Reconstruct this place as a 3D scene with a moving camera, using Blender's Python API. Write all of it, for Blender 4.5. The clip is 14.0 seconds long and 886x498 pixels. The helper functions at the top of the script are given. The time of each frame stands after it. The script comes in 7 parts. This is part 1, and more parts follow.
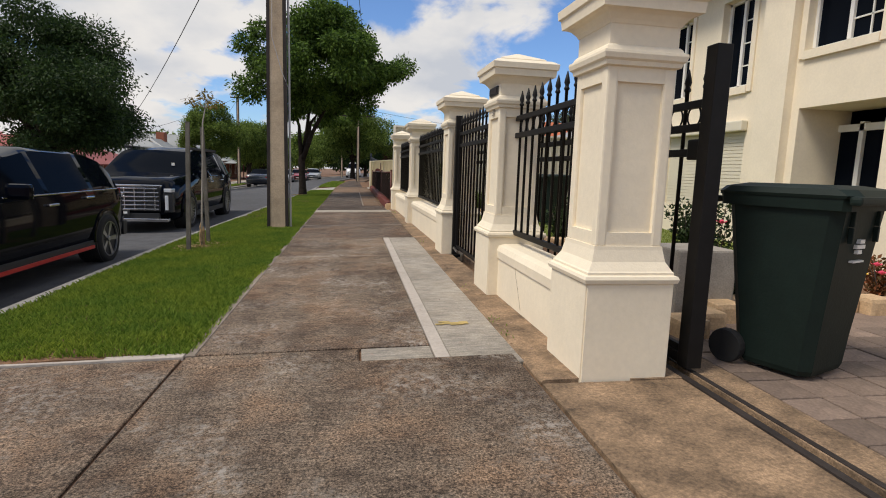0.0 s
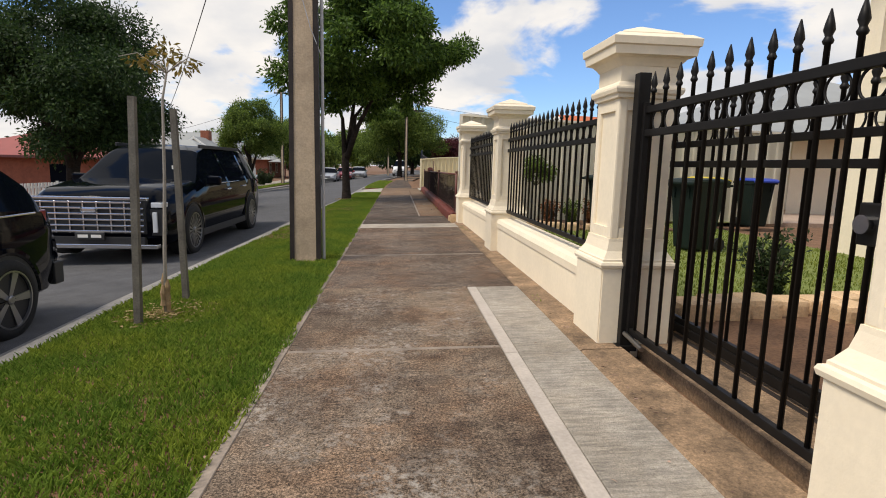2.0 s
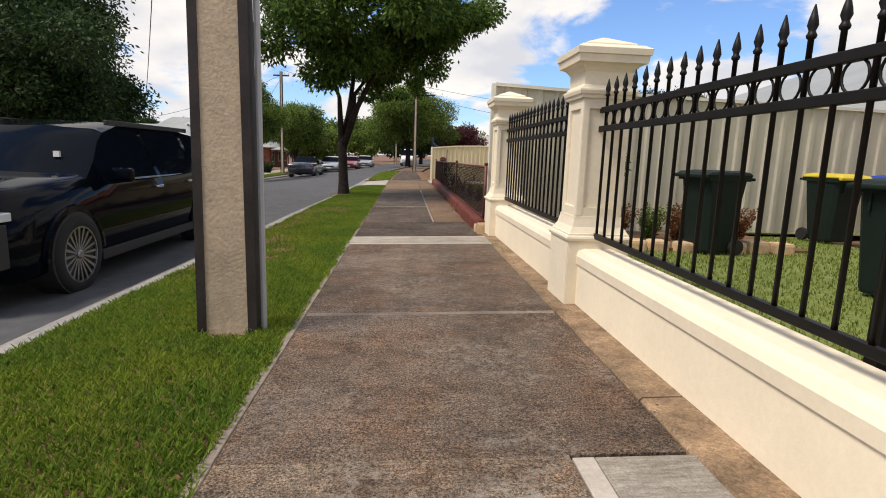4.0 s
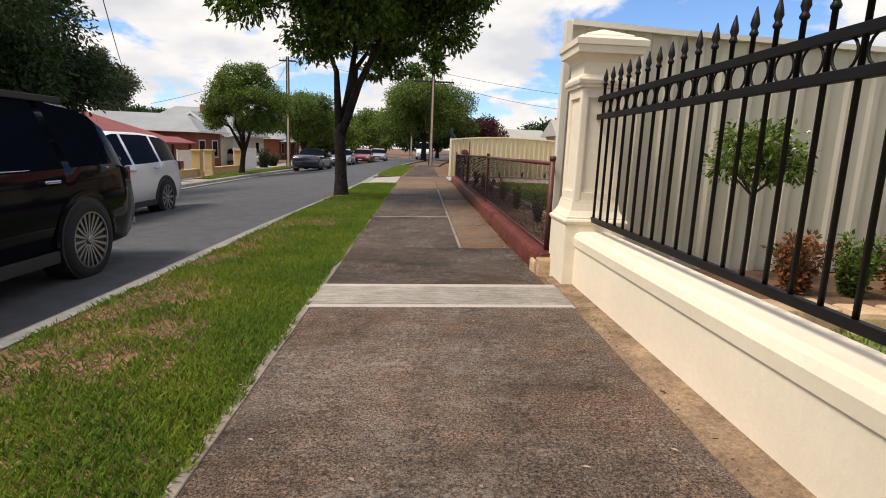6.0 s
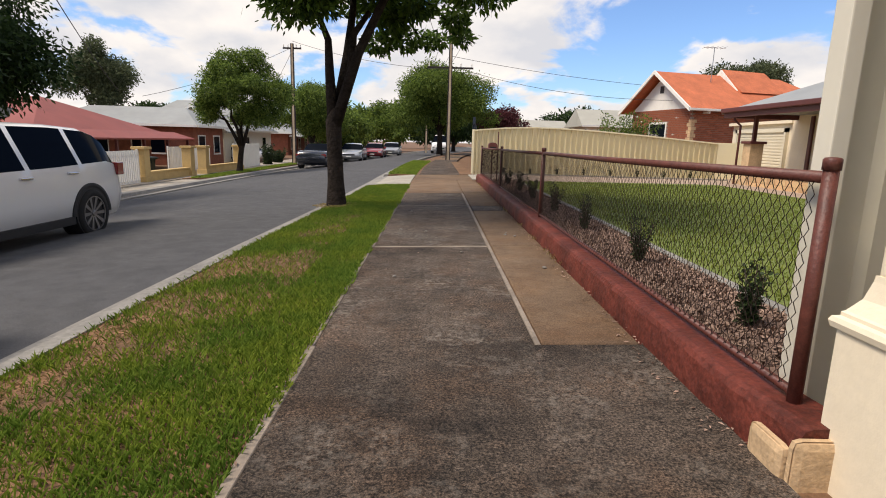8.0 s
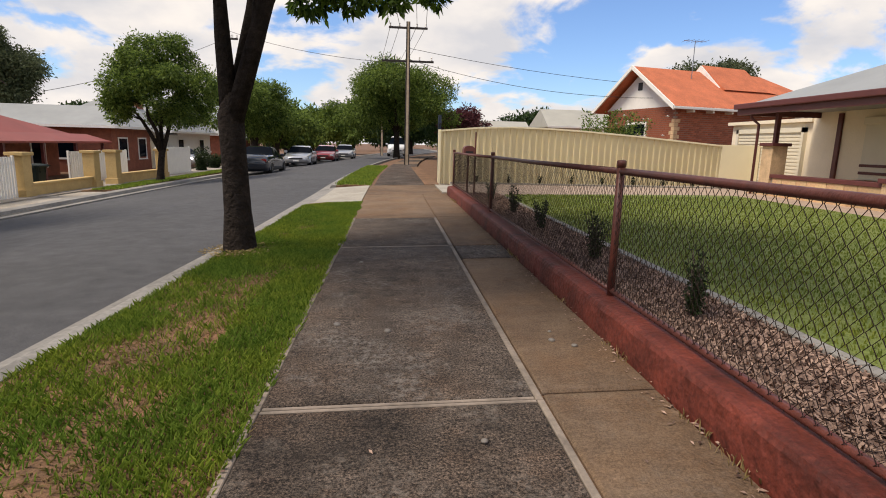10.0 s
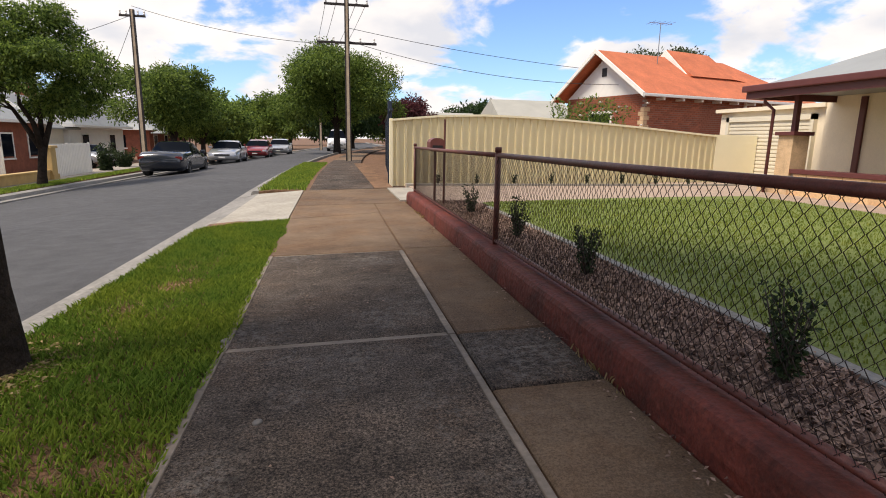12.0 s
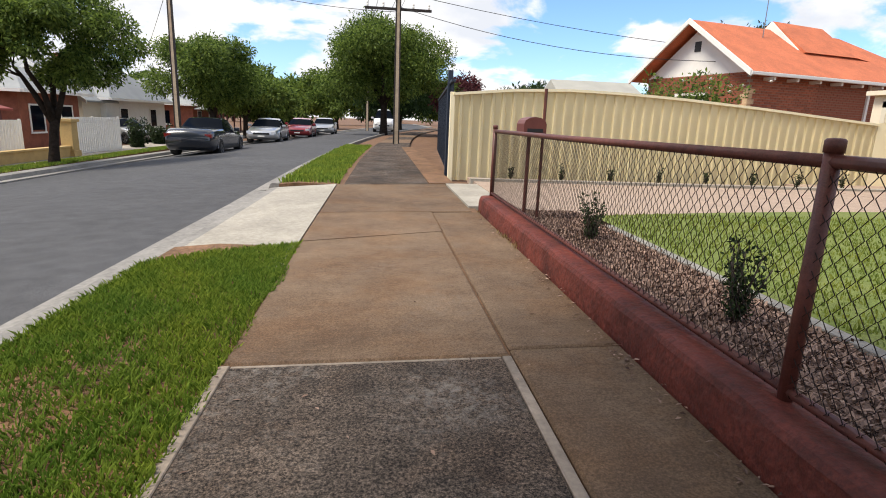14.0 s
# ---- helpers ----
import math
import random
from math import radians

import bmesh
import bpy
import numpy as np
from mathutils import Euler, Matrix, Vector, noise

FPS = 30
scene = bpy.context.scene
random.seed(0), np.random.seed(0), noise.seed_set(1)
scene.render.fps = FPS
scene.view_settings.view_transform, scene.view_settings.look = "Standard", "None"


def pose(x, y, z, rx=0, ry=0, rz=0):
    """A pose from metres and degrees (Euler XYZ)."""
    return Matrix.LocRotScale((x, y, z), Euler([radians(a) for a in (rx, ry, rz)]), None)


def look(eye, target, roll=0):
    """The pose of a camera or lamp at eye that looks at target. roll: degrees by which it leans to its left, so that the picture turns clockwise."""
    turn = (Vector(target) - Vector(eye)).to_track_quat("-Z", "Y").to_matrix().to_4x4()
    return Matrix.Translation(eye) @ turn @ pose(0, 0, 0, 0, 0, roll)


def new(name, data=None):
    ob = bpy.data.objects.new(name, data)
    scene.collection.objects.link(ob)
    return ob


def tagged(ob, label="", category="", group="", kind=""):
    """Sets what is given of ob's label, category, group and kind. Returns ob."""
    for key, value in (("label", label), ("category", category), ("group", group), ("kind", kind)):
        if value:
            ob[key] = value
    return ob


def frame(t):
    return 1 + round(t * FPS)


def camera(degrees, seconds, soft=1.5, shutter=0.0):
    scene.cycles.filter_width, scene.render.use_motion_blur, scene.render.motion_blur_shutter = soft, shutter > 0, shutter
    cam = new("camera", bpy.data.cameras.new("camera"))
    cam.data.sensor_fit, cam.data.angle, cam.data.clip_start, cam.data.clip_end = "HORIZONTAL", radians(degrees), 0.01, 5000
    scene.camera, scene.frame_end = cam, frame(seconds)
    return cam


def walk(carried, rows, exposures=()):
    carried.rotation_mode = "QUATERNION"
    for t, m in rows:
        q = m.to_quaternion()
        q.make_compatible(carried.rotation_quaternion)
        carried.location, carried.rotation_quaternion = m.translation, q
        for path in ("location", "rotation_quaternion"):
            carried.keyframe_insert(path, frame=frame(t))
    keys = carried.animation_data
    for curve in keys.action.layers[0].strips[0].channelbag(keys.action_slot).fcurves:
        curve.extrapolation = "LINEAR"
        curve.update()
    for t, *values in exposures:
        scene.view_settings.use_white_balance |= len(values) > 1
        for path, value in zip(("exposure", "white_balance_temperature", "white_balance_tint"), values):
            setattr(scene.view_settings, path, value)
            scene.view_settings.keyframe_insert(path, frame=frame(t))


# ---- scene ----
cam = camera(78.0, 14.0, 1.0)
PATH = [
    (0, (0.59, -0.821, 1.054), (0.919, 1.132, 0.773), 1.9),
    (0.5, (0.503, 0.087, 1.103), (0.736, 2.051, 0.81), 1.6),
    (1, (0.433, 0.966, 1.105), (0.623, 2.936, 0.819), 1.6),
    (1.5, (0.366, 1.776, 1.136), (0.541, 3.746, 0.843), 1.6),
    (2, (0.385, 2.616, 1.14), (0.554, 4.587, 0.842), 1.5),
    (2.5, (0.376, 3.376, 1.15), (0.525, 5.345, 0.838), 1.6),
    (3, (0.373, 4.184, 1.141), (0.521, 6.152, 0.819), 1.9),
    (5.5, (0.455, 8.449, 1.108), (0.565, 10.415, 0.756), 2.2),
    (6, (0.437, 9.299, 1.069), (0.526, 11.265, 0.711), 2.4),
    (6.5, (0.403, 10.079, 1.07), (0.475, 12.044, 0.707), 2.5),
    (7, (0.392, 10.836, 1.06), (0.45, 12.8, 0.688), 2.2),
    (9.5, (0.214, 15.17, 1.083), (0.231, 17.132, 0.695), 1.5),
    (10, (0.237, 15.999, 1.094), (0.425, 17.954, 0.72), 1.5),
    (10.5, (0.195, 16.711, 1.112), (0.551, 18.645, 0.749), 1.4),
    (11, (0.227, 17.507, 1.12), (0.635, 19.429, 0.746), 0.7),
    (11.5, (0.233, 18.259, 1.12), (0.635, 20.179, 0.73), 1.0),
    (12, (0.263, 19.124, 1.067), (0.651, 21.047, 0.674), 1.0),
    (12.5, (0.242, 19.848, 1.064), (0.59, 21.772, 0.646), 1.2),
    (13, (0.268, 20.687, 1.014), (0.587, 22.614, 0.586), 1.5),
    (13.5, (0.285, 21.412, 1.016), (0.558, 23.342, 0.569), 2.1),
    (14, (0.316, 22.148, 1.016), (0.552, 24.081, 0.56), 2.3),
]
walk(cam, [(t, look(eye, target, roll)) for t, eye, target, roll in PATH],
     exposures=[(0, 0.32, 6800, 11), (1, 0.40, 6900, 11), (3, 0.64, 7000, 12), (7, 0.68, 7100, 13), (9.5, 0.56, 7250, 14), (10.2, 0.56, 7250, 14), (11, 0.72, 7250, 14), (12, 0.78, 7150, 14), (13, 0.88, 7000, 13), (14, 0.92, 6850, 11)])

# ---- world and sun ----
SUN_EL, SUN_AZ = 56.0, 250.0   # degrees: height, and turn of the sun from +y towards +x
world = bpy.data.worlds.new("world")
scene.world = world
world.use_nodes = True


def sky_world(w):
    """Blue sky with broken white cumulus all over it."""
    nt = w.node_tree
    nt.nodes.clear()
    N, L = nt.nodes.new, nt.links.new
    out, bg = N("ShaderNodeOutputWorld"), N("ShaderNodeBackground")
    sky = N("ShaderNodeTexSky")
    sky.sky_type, sky.sun_disc = 'NISHITA', False
    sky.sun_elevation, sky.sun_rotation = radians(SUN_EL), radians(SUN_AZ)
    sky.dust_density, sky.ozone_density = 0.3, 3.0
    co = N("ShaderNodeTexCoord")
    sep = N("ShaderNodeSeparateXYZ")
    L(co.outputs["Generated"], sep.inputs[0])
    zc = N("ShaderNodeMath")
    zc.operation = 'MAXIMUM'
    zc.inputs[1].default_value = 0.0
    L(sep.outputs[2], zc.inputs[0])
    za = N("ShaderNodeMath")
    za.operation = 'ADD'
    za.inputs[1].default_value = 0.42
    L(zc.outputs[0], za.inputs[0])
    inv = N("ShaderNodeMath")
    inv.operation = 'DIVIDE'
    inv.inputs[0].default_value = 1.0
    L(za.outputs[0], inv.inputs[1])
    flat = N("ShaderNodeVectorMath")
    flat.operation = 'SCALE'
    L(co.outputs["Generated"], flat.inputs[0])
    L(inv.outputs[0], flat.inputs["Scale"])
    shift = N("ShaderNodeVectorMath")
    shift.operation = 'ADD'
    shift.inputs[1].default_value = (1.3, 0.45, 2.0)
    L(flat.outputs[0], shift.inputs[0])
    n1 = N("ShaderNodeTexNoise")
    n1.inputs["Scale"].default_value, n1.inputs["Detail"].default_value, n1.inputs["Roughness"].default_value = 2.9, 10, 0.54
    n1.inputs["Distortion"].default_value = 0.25
    L(shift.outputs[0], n1.inputs["Vector"])
    cover = N("ShaderNodeMapRange")
    cover.interpolation_type = 'SMOOTHSTEP'
    cover.inputs[1].default_value, cover.inputs[2].default_value = 0.425, 0.515
    L(n1.outputs["Fac"], cover.inputs[0])
    n2 = N("ShaderNodeTexNoise")
    n2.inputs["Scale"].default_value, n2.inputs["Detail"].default_value = 4.2, 7
    L(shift.outputs[0], n2.inputs["Vector"])
    shade = N("ShaderNodeValToRGB")
    shade.color_ramp.elements[0].position, shade.color_ramp.elements[1].position = 0.32, 0.62
    shade.color_ramp.elements[0].color, shade.color_ramp.elements[1].color = (5.0, 5.4, 6.1, 1), (7.35, 7.35, 7.35, 1)
    L(n2.outputs["Fac"], shade.inputs[0])
    tone = N("ShaderNodeMix")
    tone.data_type, tone.blend_type = 'RGBA', 'MULTIPLY'
    tone.inputs[0].default_value = 1.0
    tone.inputs[7].default_value = (0.84, 1.06, 1.38, 1)
    L(sky.outputs[0], tone.inputs[6])
    mix = N("ShaderNodeMix")
    mix.data_type = 'RGBA'
    L(cover.outputs[0], mix.inputs[0])
    L(tone.outputs[2], mix.inputs[6])
    L(shade.outputs[0], mix.inputs[7])
    bg.inputs[1].default_value = 0.088
    L(mix.outputs[2], bg.inputs[0])
    L(bg.outputs[0], out.inputs[0])


sky_world(world)
sun_data = bpy.data.lights.new("sun", 'SUN')
sun_data.energy, sun_data.angle, sun_data.color = 2.5, radians(20), (1.0, 0.95, 0.86)
sun = new("sun", sun_data)
sun_dir = Vector((math.sin(radians(SUN_AZ)) * math.cos(radians(SUN_EL)), math.cos(radians(SUN_AZ)) * math.cos(radians(SUN_EL)), math.sin(radians(SUN_EL))))
sun.matrix_world = look(sun_dir * 40, (0, 0, 0))

# ---- materials ----
def mat(name, col, rough=0.8, metal=0.0, var=0.0, scale=8.0, bump=0.0, bscale=60.0, col2=None, s2=0.0, rnd=0.0, spec=0.5, coat=0.0, grit=0.0):
    """A painted or mineral surface: base colour, a stain at large scale, a grain at small scale and a fine relief."""
    m = bpy.data.materials.new(name)
    m.use_nodes = True
    nt = m.node_tree
    b = nt.nodes["Principled BSDF"]
    b.inputs["Base Color"].default_value = (*col, 1)
    b.inputs["Roughness"].default_value = rough
    b.inputs["Metallic"].default_value = metal
    b.inputs["Specular IOR Level"].default_value = spec
    b.inputs["Coat Weight"].default_value = coat
    b.inputs["Coat Roughness"].default_value = 0.04
    co = nt.nodes.new("ShaderNodeTexCoord")
    src = None
    if var or col2:
        n1 = nt.nodes.new("ShaderNodeTexNoise")
        n1.inputs["Scale"].default_value, n1.inputs["Detail"].default_value, n1.inputs["Roughness"].default_value = scale, 6, 0.65
        nt.links.new(co.outputs["Object"], n1.inputs["Vector"])
        ramp = nt.nodes.new("ShaderNodeValToRGB")
        ramp.color_ramp.elements[0].position, ramp.color_ramp.elements[1].position = 0.3, 0.7
        c2 = col2 or tuple(min(1, c * (1 + var)) for c in col)
        c1 = col if col2 else tuple(c * (1 - var) for c in col)
        ramp.color_ramp.elements[0].color, ramp.color_ramp.elements[1].color = (*c1, 1), (*c2, 1)
        nt.links.new(n1.outputs["Fac"], ramp.inputs[0])
        src = ramp.outputs[0]
        if grit:
            n4 = nt.nodes.new("ShaderNodeTexNoise")
            n4.inputs["Scale"].default_value, n4.inputs["Detail"].default_value, n4.inputs["Roughness"].default_value = 130, 3, 0.7
            nt.links.new(co.outputs["Object"], n4.inputs["Vector"])
            mg = nt.nodes.new("ShaderNodeMapRange")
            mg.inputs[1].default_value, mg.inputs[2].default_value = 0.32, 0.68
            mg.inputs[3].default_value, mg.inputs[4].default_value = 1 - grit, 1 + grit
            nt.links.new(n4.outputs["Fac"], mg.inputs[0])
            src = scaled(nt, src, mg.outputs[0])
        if s2:
            n2 = nt.nodes.new("ShaderNodeTexNoise")
            n2.inputs["Scale"].default_value, n2.inputs["Detail"].default_value = scale * 14, 4
            nt.links.new(co.outputs["Object"], n2.inputs["Vector"])
            mp = nt.nodes.new("ShaderNodeMapRange")
            mp.inputs[1].default_value, mp.inputs[2].default_value = 0.3, 0.7
            mp.inputs[3].default_value, mp.inputs[4].default_value = 1 - s2, 1 + s2
            nt.links.new(n2.outputs["Fac"], mp.inputs[0])
            src = scaled(nt, src, mp.outputs[0])
    if rnd:
        oi = nt.nodes.new("ShaderNodeObjectInfo")
        mp = nt.nodes.new("ShaderNodeMapRange")
        mp.inputs[3].default_value, mp.inputs[4].default_value = 1 - rnd, 1 + rnd
        nt.links.new(oi.outputs["Random"], mp.inputs[0])
        if src is None:
            rgb = nt.nodes.new("ShaderNodeRGB")
            rgb.outputs[0].default_value = (*col, 1)
            src = rgb.outputs[0]
        src = scaled(nt, src, mp.outputs[0])
    if src is not None:
        nt.links.new(src, b.inputs["Base Color"])
    if bump:
        n3 = nt.nodes.new("ShaderNodeTexNoise")
        n3.inputs["Scale"].default_value, n3.inputs["Detail"].default_value = bscale, 5
        nt.links.new(co.outputs["Object"], n3.inputs["Vector"])
        bp = nt.nodes.new("ShaderNodeBump")
        bp.inputs["Strength"].default_value, bp.inputs["Distance"].default_value = bump, 0.01
        nt.links.new(n3.outputs["Fac"], bp.inputs["Height"])
        nt.links.new(bp.outputs[0], b.inputs["Normal"])
    return m


def scaled(nt, colour, factor):
    vm = nt.nodes.new("ShaderNodeVectorMath")
    vm.operation = 'SCALE'
    nt.links.new(colour, vm.inputs[0])
    nt.links.new(factor, vm.inputs["Scale"])
    return vm.outputs[0]


M_ASPHALT = mat("asphalt", (0.066, 0.066, 0.069), 0.9, var=0.16, scale=0.35, s2=0.2, grit=0.45, bump=0.4, bscale=150)
M_CONC_NEW = mat("pale_new_concrete", (0.34, 0.31, 0.265), 0.85, var=0.18, scale=2.5, s2=0.14, grit=0.2, bump=0.3, bscale=110, rnd=0.06)
M_CONC_DRIVE = mat("pale_drive_concrete", (0.34, 0.31, 0.255), 0.85, var=0.2, scale=1.5, s2=0.14, grit=0.15, bump=0.3)
M_KERB = mat("kerb_concrete", (0.235, 0.222, 0.20), 0.9, var=0.25, scale=1.5, s2=0.2, bump=0.4)
M_EDGE = mat("ochre_stained_edging", (0.22, 0.145, 0.085), 0.9, var=0.6, scale=4, s2=0.3, grit=0.3, bump=0.7)
M_SOIL = mat("soil", (0.16, 0.085, 0.045), 0.95, var=0.35, scale=3, s2=0.3, bump=0.6)
M_CREAM = mat("cream_render", (0.80, 0.70, 0.53), 0.75, var=0.05, scale=2, s2=0.03, bump=0.12, bscale=80)
M_BLACK = mat("black_powder_coat", (0.008, 0.007, 0.0065), 0.5, var=0.3, scale=9, spec=0.22)
M_RED_WALL = mat("red_oxide_paint", (0.118, 0.025, 0.016), 0.66, spec=0.35, var=0.55, scale=3.2, s2=0.3, grit=0.2, bump=1.0, bscale=26)
M_RED_IRON = mat("red_brown_painted_iron", (0.115, 0.032, 0.022), 0.5, var=0.35, scale=14, s2=0.2, bump=0.3)
M_WIRE = mat("rusty_wire", (0.022, 0.013, 0.010), 0.8, spec=0.2, var=0.3, scale=20)
M_SHEET = mat("cream_steel_sheet", (0.88, 0.79, 0.53), 0.5, var=0.04, scale=1.2)
M_SHEET_PALE = mat("pale_cream_steel_sheet", (0.70, 0.655, 0.54), 0.5, var=0.04, scale=1.2)
M_TIMBER = mat("weathered_pole_concrete", (0.47, 0.365, 0.25), 0.9, var=0.25, scale=3, s2=0.12, bump=0.5, bscale=40)
M_BARK = mat("dark_bark", (0.034, 0.026, 0.021), 0.95, var=0.5, scale=9, s2=0.4, bump=1.0, bscale=22, spec=0.12)
for node in M_BARK.node_tree.nodes:
    if node.type == 'BUMP':
        node.inputs["Distance"].default_value = 0.05
M_LEAF = mat("leaf", (0.045, 0.095, 0.02), 0.55, var=0.5, scale=1.2, rnd=0.1)
M_GRASS = mat("grass_blades", (0.07, 0.15, 0.02), 0.7, var=0.45, scale=1.1)
M_TURF = mat("turf_ground", (0.085, 0.05, 0.024), 0.95, col2=(0.26, 0.135, 0.07), scale=2.2, s2=0.35, grit=0.3, bump=1.0, bscale=40)
M_LAWN = mat("front_lawn", (0.12, 0.165, 0.03), 0.95, col2=(0.165, 0.19, 0.047), scale=2.2, s2=0.25, bump=0.7, bscale=90)
M_CARBLACK = mat("black_car_paint", (0.002, 0.003, 0.006), 0.06, spec=0.35)
M_CARWHITE = mat("white_car_paint", (0.75, 0.75, 0.75), 0.3, coat=1.0)
M_BIN = mat("dark_green_plastic", (0.005, 0.0125, 0.0095), 0.6, spec=0.25, var=0.2, scale=6, bump=0.1)
M_BRICK = mat("red_brick", (0.25, 0.082, 0.045), 0.85, var=0.25, scale=3, s2=0.2, bump=0.4)
M_TILE = mat("terracotta_roof", (0.50, 0.14, 0.06), 0.8, var=0.2, scale=1.5, s2=0.15, bump=0.2)
M_ROOF_RED = mat("red_iron_roof", (0.26, 0.055, 0.04), 0.55, var=0.15, scale=0.8)
M_ROOF_GREY = mat("grey_iron_roof", (0.27, 0.28, 0.27), 0.5, var=0.12, scale=0.7)
M_ROOF_CREAM = mat("cream_iron_roof", (0.36, 0.35, 0.30), 0.6, var=0.1, scale=0.8)
# near-black colour stands in for the shade inside openings
M_DARK = mat("opening_shade", (0.02, 0.02, 0.022), 0.6)
M_WHITE = mat("white_paint", (0.78, 0.76, 0.70), 0.5, var=0.05, scale=3)
M_SAND = mat("sandstone", (0.55, 0.38, 0.22), 0.85, var=0.25, scale=4, s2=0.15, bump=0.4)
M_BLOCK = mat("pink_gold_sandstone", (0.55, 0.31, 0.17), 0.85, col2=(0.58, 0.42, 0.22), scale=2.2, s2=0.15, bump=0.4, rnd=0.2)
M_MULCH = mat("bark_mulch", (0.19, 0.115, 0.085), 0.95, var=0.5, scale=12, s2=0.3, bump=0.8)
M_CHROME = mat("chrome", (0.6, 0.6, 0.62), 0.18, metal=1.0)
M_ALLOY = mat("alloy_wheel", (0.30, 0.30, 0.31), 0.32, metal=1.0)
M_TYRE = mat("tyre_rubber", (0.009, 0.009, 0.009), 0.85, bump=0.2)
M_GLASS = mat("tinted_car_glass", (0.004, 0.006, 0.010), 0.05, spec=0.3)
for m in (M_CARBLACK, M_GLASS):
    m.node_tree.nodes["Principled BSDF"].inputs["IOR"].default_value = 1.23 if m is M_CARBLACK else 1.11
M_PLASTIC = mat("black_trim_plastic", (0.015, 0.015, 0.016), 0.6)
M_TAIL = mat("red_tail_light", (0.2, 0.008, 0.008), 0.15, coat=0.8)
M_LAMP = mat("clear_headlight", (0.62, 0.64, 0.66), 0.1, coat=1.0)
M_REDTRIM = mat("red_sill_trim", (0.45, 0.02, 0.015), 0.35)
M_PLATE = mat("number_plate", (0.03, 0.03, 0.03), 0.4)
M_CARSILVER = mat("silver_car_paint", (0.45, 0.46, 0.47), 0.28, metal=0.6, coat=1.0)
M_CARRED = mat("red_car_paint", (0.28, 0.015, 0.02), 0.3, coat=1.0)
M_CARBLUE = mat("dark_blue_car_paint", (0.015, 0.02, 0.03), 0.25, coat=1.0)
M_STEEL = mat("dark_rusty_steel", (0.028, 0.021, 0.018), 0.7, metal=0.2, var=0.5, scale=5, s2=0.2)
M_CONDUIT = mat("grey_conduit", (0.42, 0.42, 0.43), 0.5)
M_GREY = mat("grey_stone", (0.30, 0.27, 0.23), 0.85, var=0.2, scale=6, s2=0.15, bump=0.3)
M_PAVER = mat("brown_pavers", (0.18, 0.13, 0.10), 0.85, var=0.2, scale=5, s2=0.2, bump=0.3, rnd=0.3)
M_PINK = mat("pink_aggregate_paving", (0.37, 0.275, 0.21), 0.9, var=0.15, scale=3, s2=0.25, bump=0.4)
M_FASCIA = mat("dark_red_fascia", (0.11, 0.028, 0.026), 0.5, var=0.1, scale=3)
M_YELLOW = mat("yellow_ochre_render", (0.52, 0.36, 0.15), 0.8, var=0.12, scale=3, s2=0.08, bump=0.2)
M_SHUTTER = mat("cream_roller_shutter", (0.68, 0.62, 0.48), 0.55, var=0.04, scale=2)
M_BARREN = mat("bare_branches", (0.09, 0.07, 0.055), 0.95, var=0.3, scale=8, bump=0.5)
M_DRYSTEM = mat("dry_fibre", (0.28, 0.19, 0.10), 0.95, var=0.3, scale=20)
M_STAKE = mat("weathered_stake", (0.12, 0.108, 0.088), 0.9, var=0.3, scale=6, s2=0.2, bump=0.4)
M_CABLE = mat("black_cable", (0.02, 0.02, 0.022), 0.7)
M_MORTAR = mat("mortar", (0.30, 0.24, 0.19), 0.95, var=0.1, scale=6)
M_BLUE_FENCE = mat("dark_blue_steel", (0.02, 0.03, 0.05), 0.5)
M_MAILBOX = mat("red_brown_mailbox", (0.16, 0.045, 0.035), 0.45, var=0.15, scale=8)
M_ROSE = mat("pink_petals", (0.65, 0.06, 0.12), 0.6)
M_YFLOWER = mat("yellow_petals", (0.75, 0.48, 0.03), 0.6)
M_WFLOWER = mat("white_petals", (0.78, 0.76, 0.72), 0.6)
M_PEBBLE = mat("pale_pebble", (0.20, 0.18, 0.155), 0.8, var=0.2, scale=20)
M_MARK = mat("faded_yellow_paint", (0.45, 0.33, 0.12), 0.9, var=0.3, scale=15)


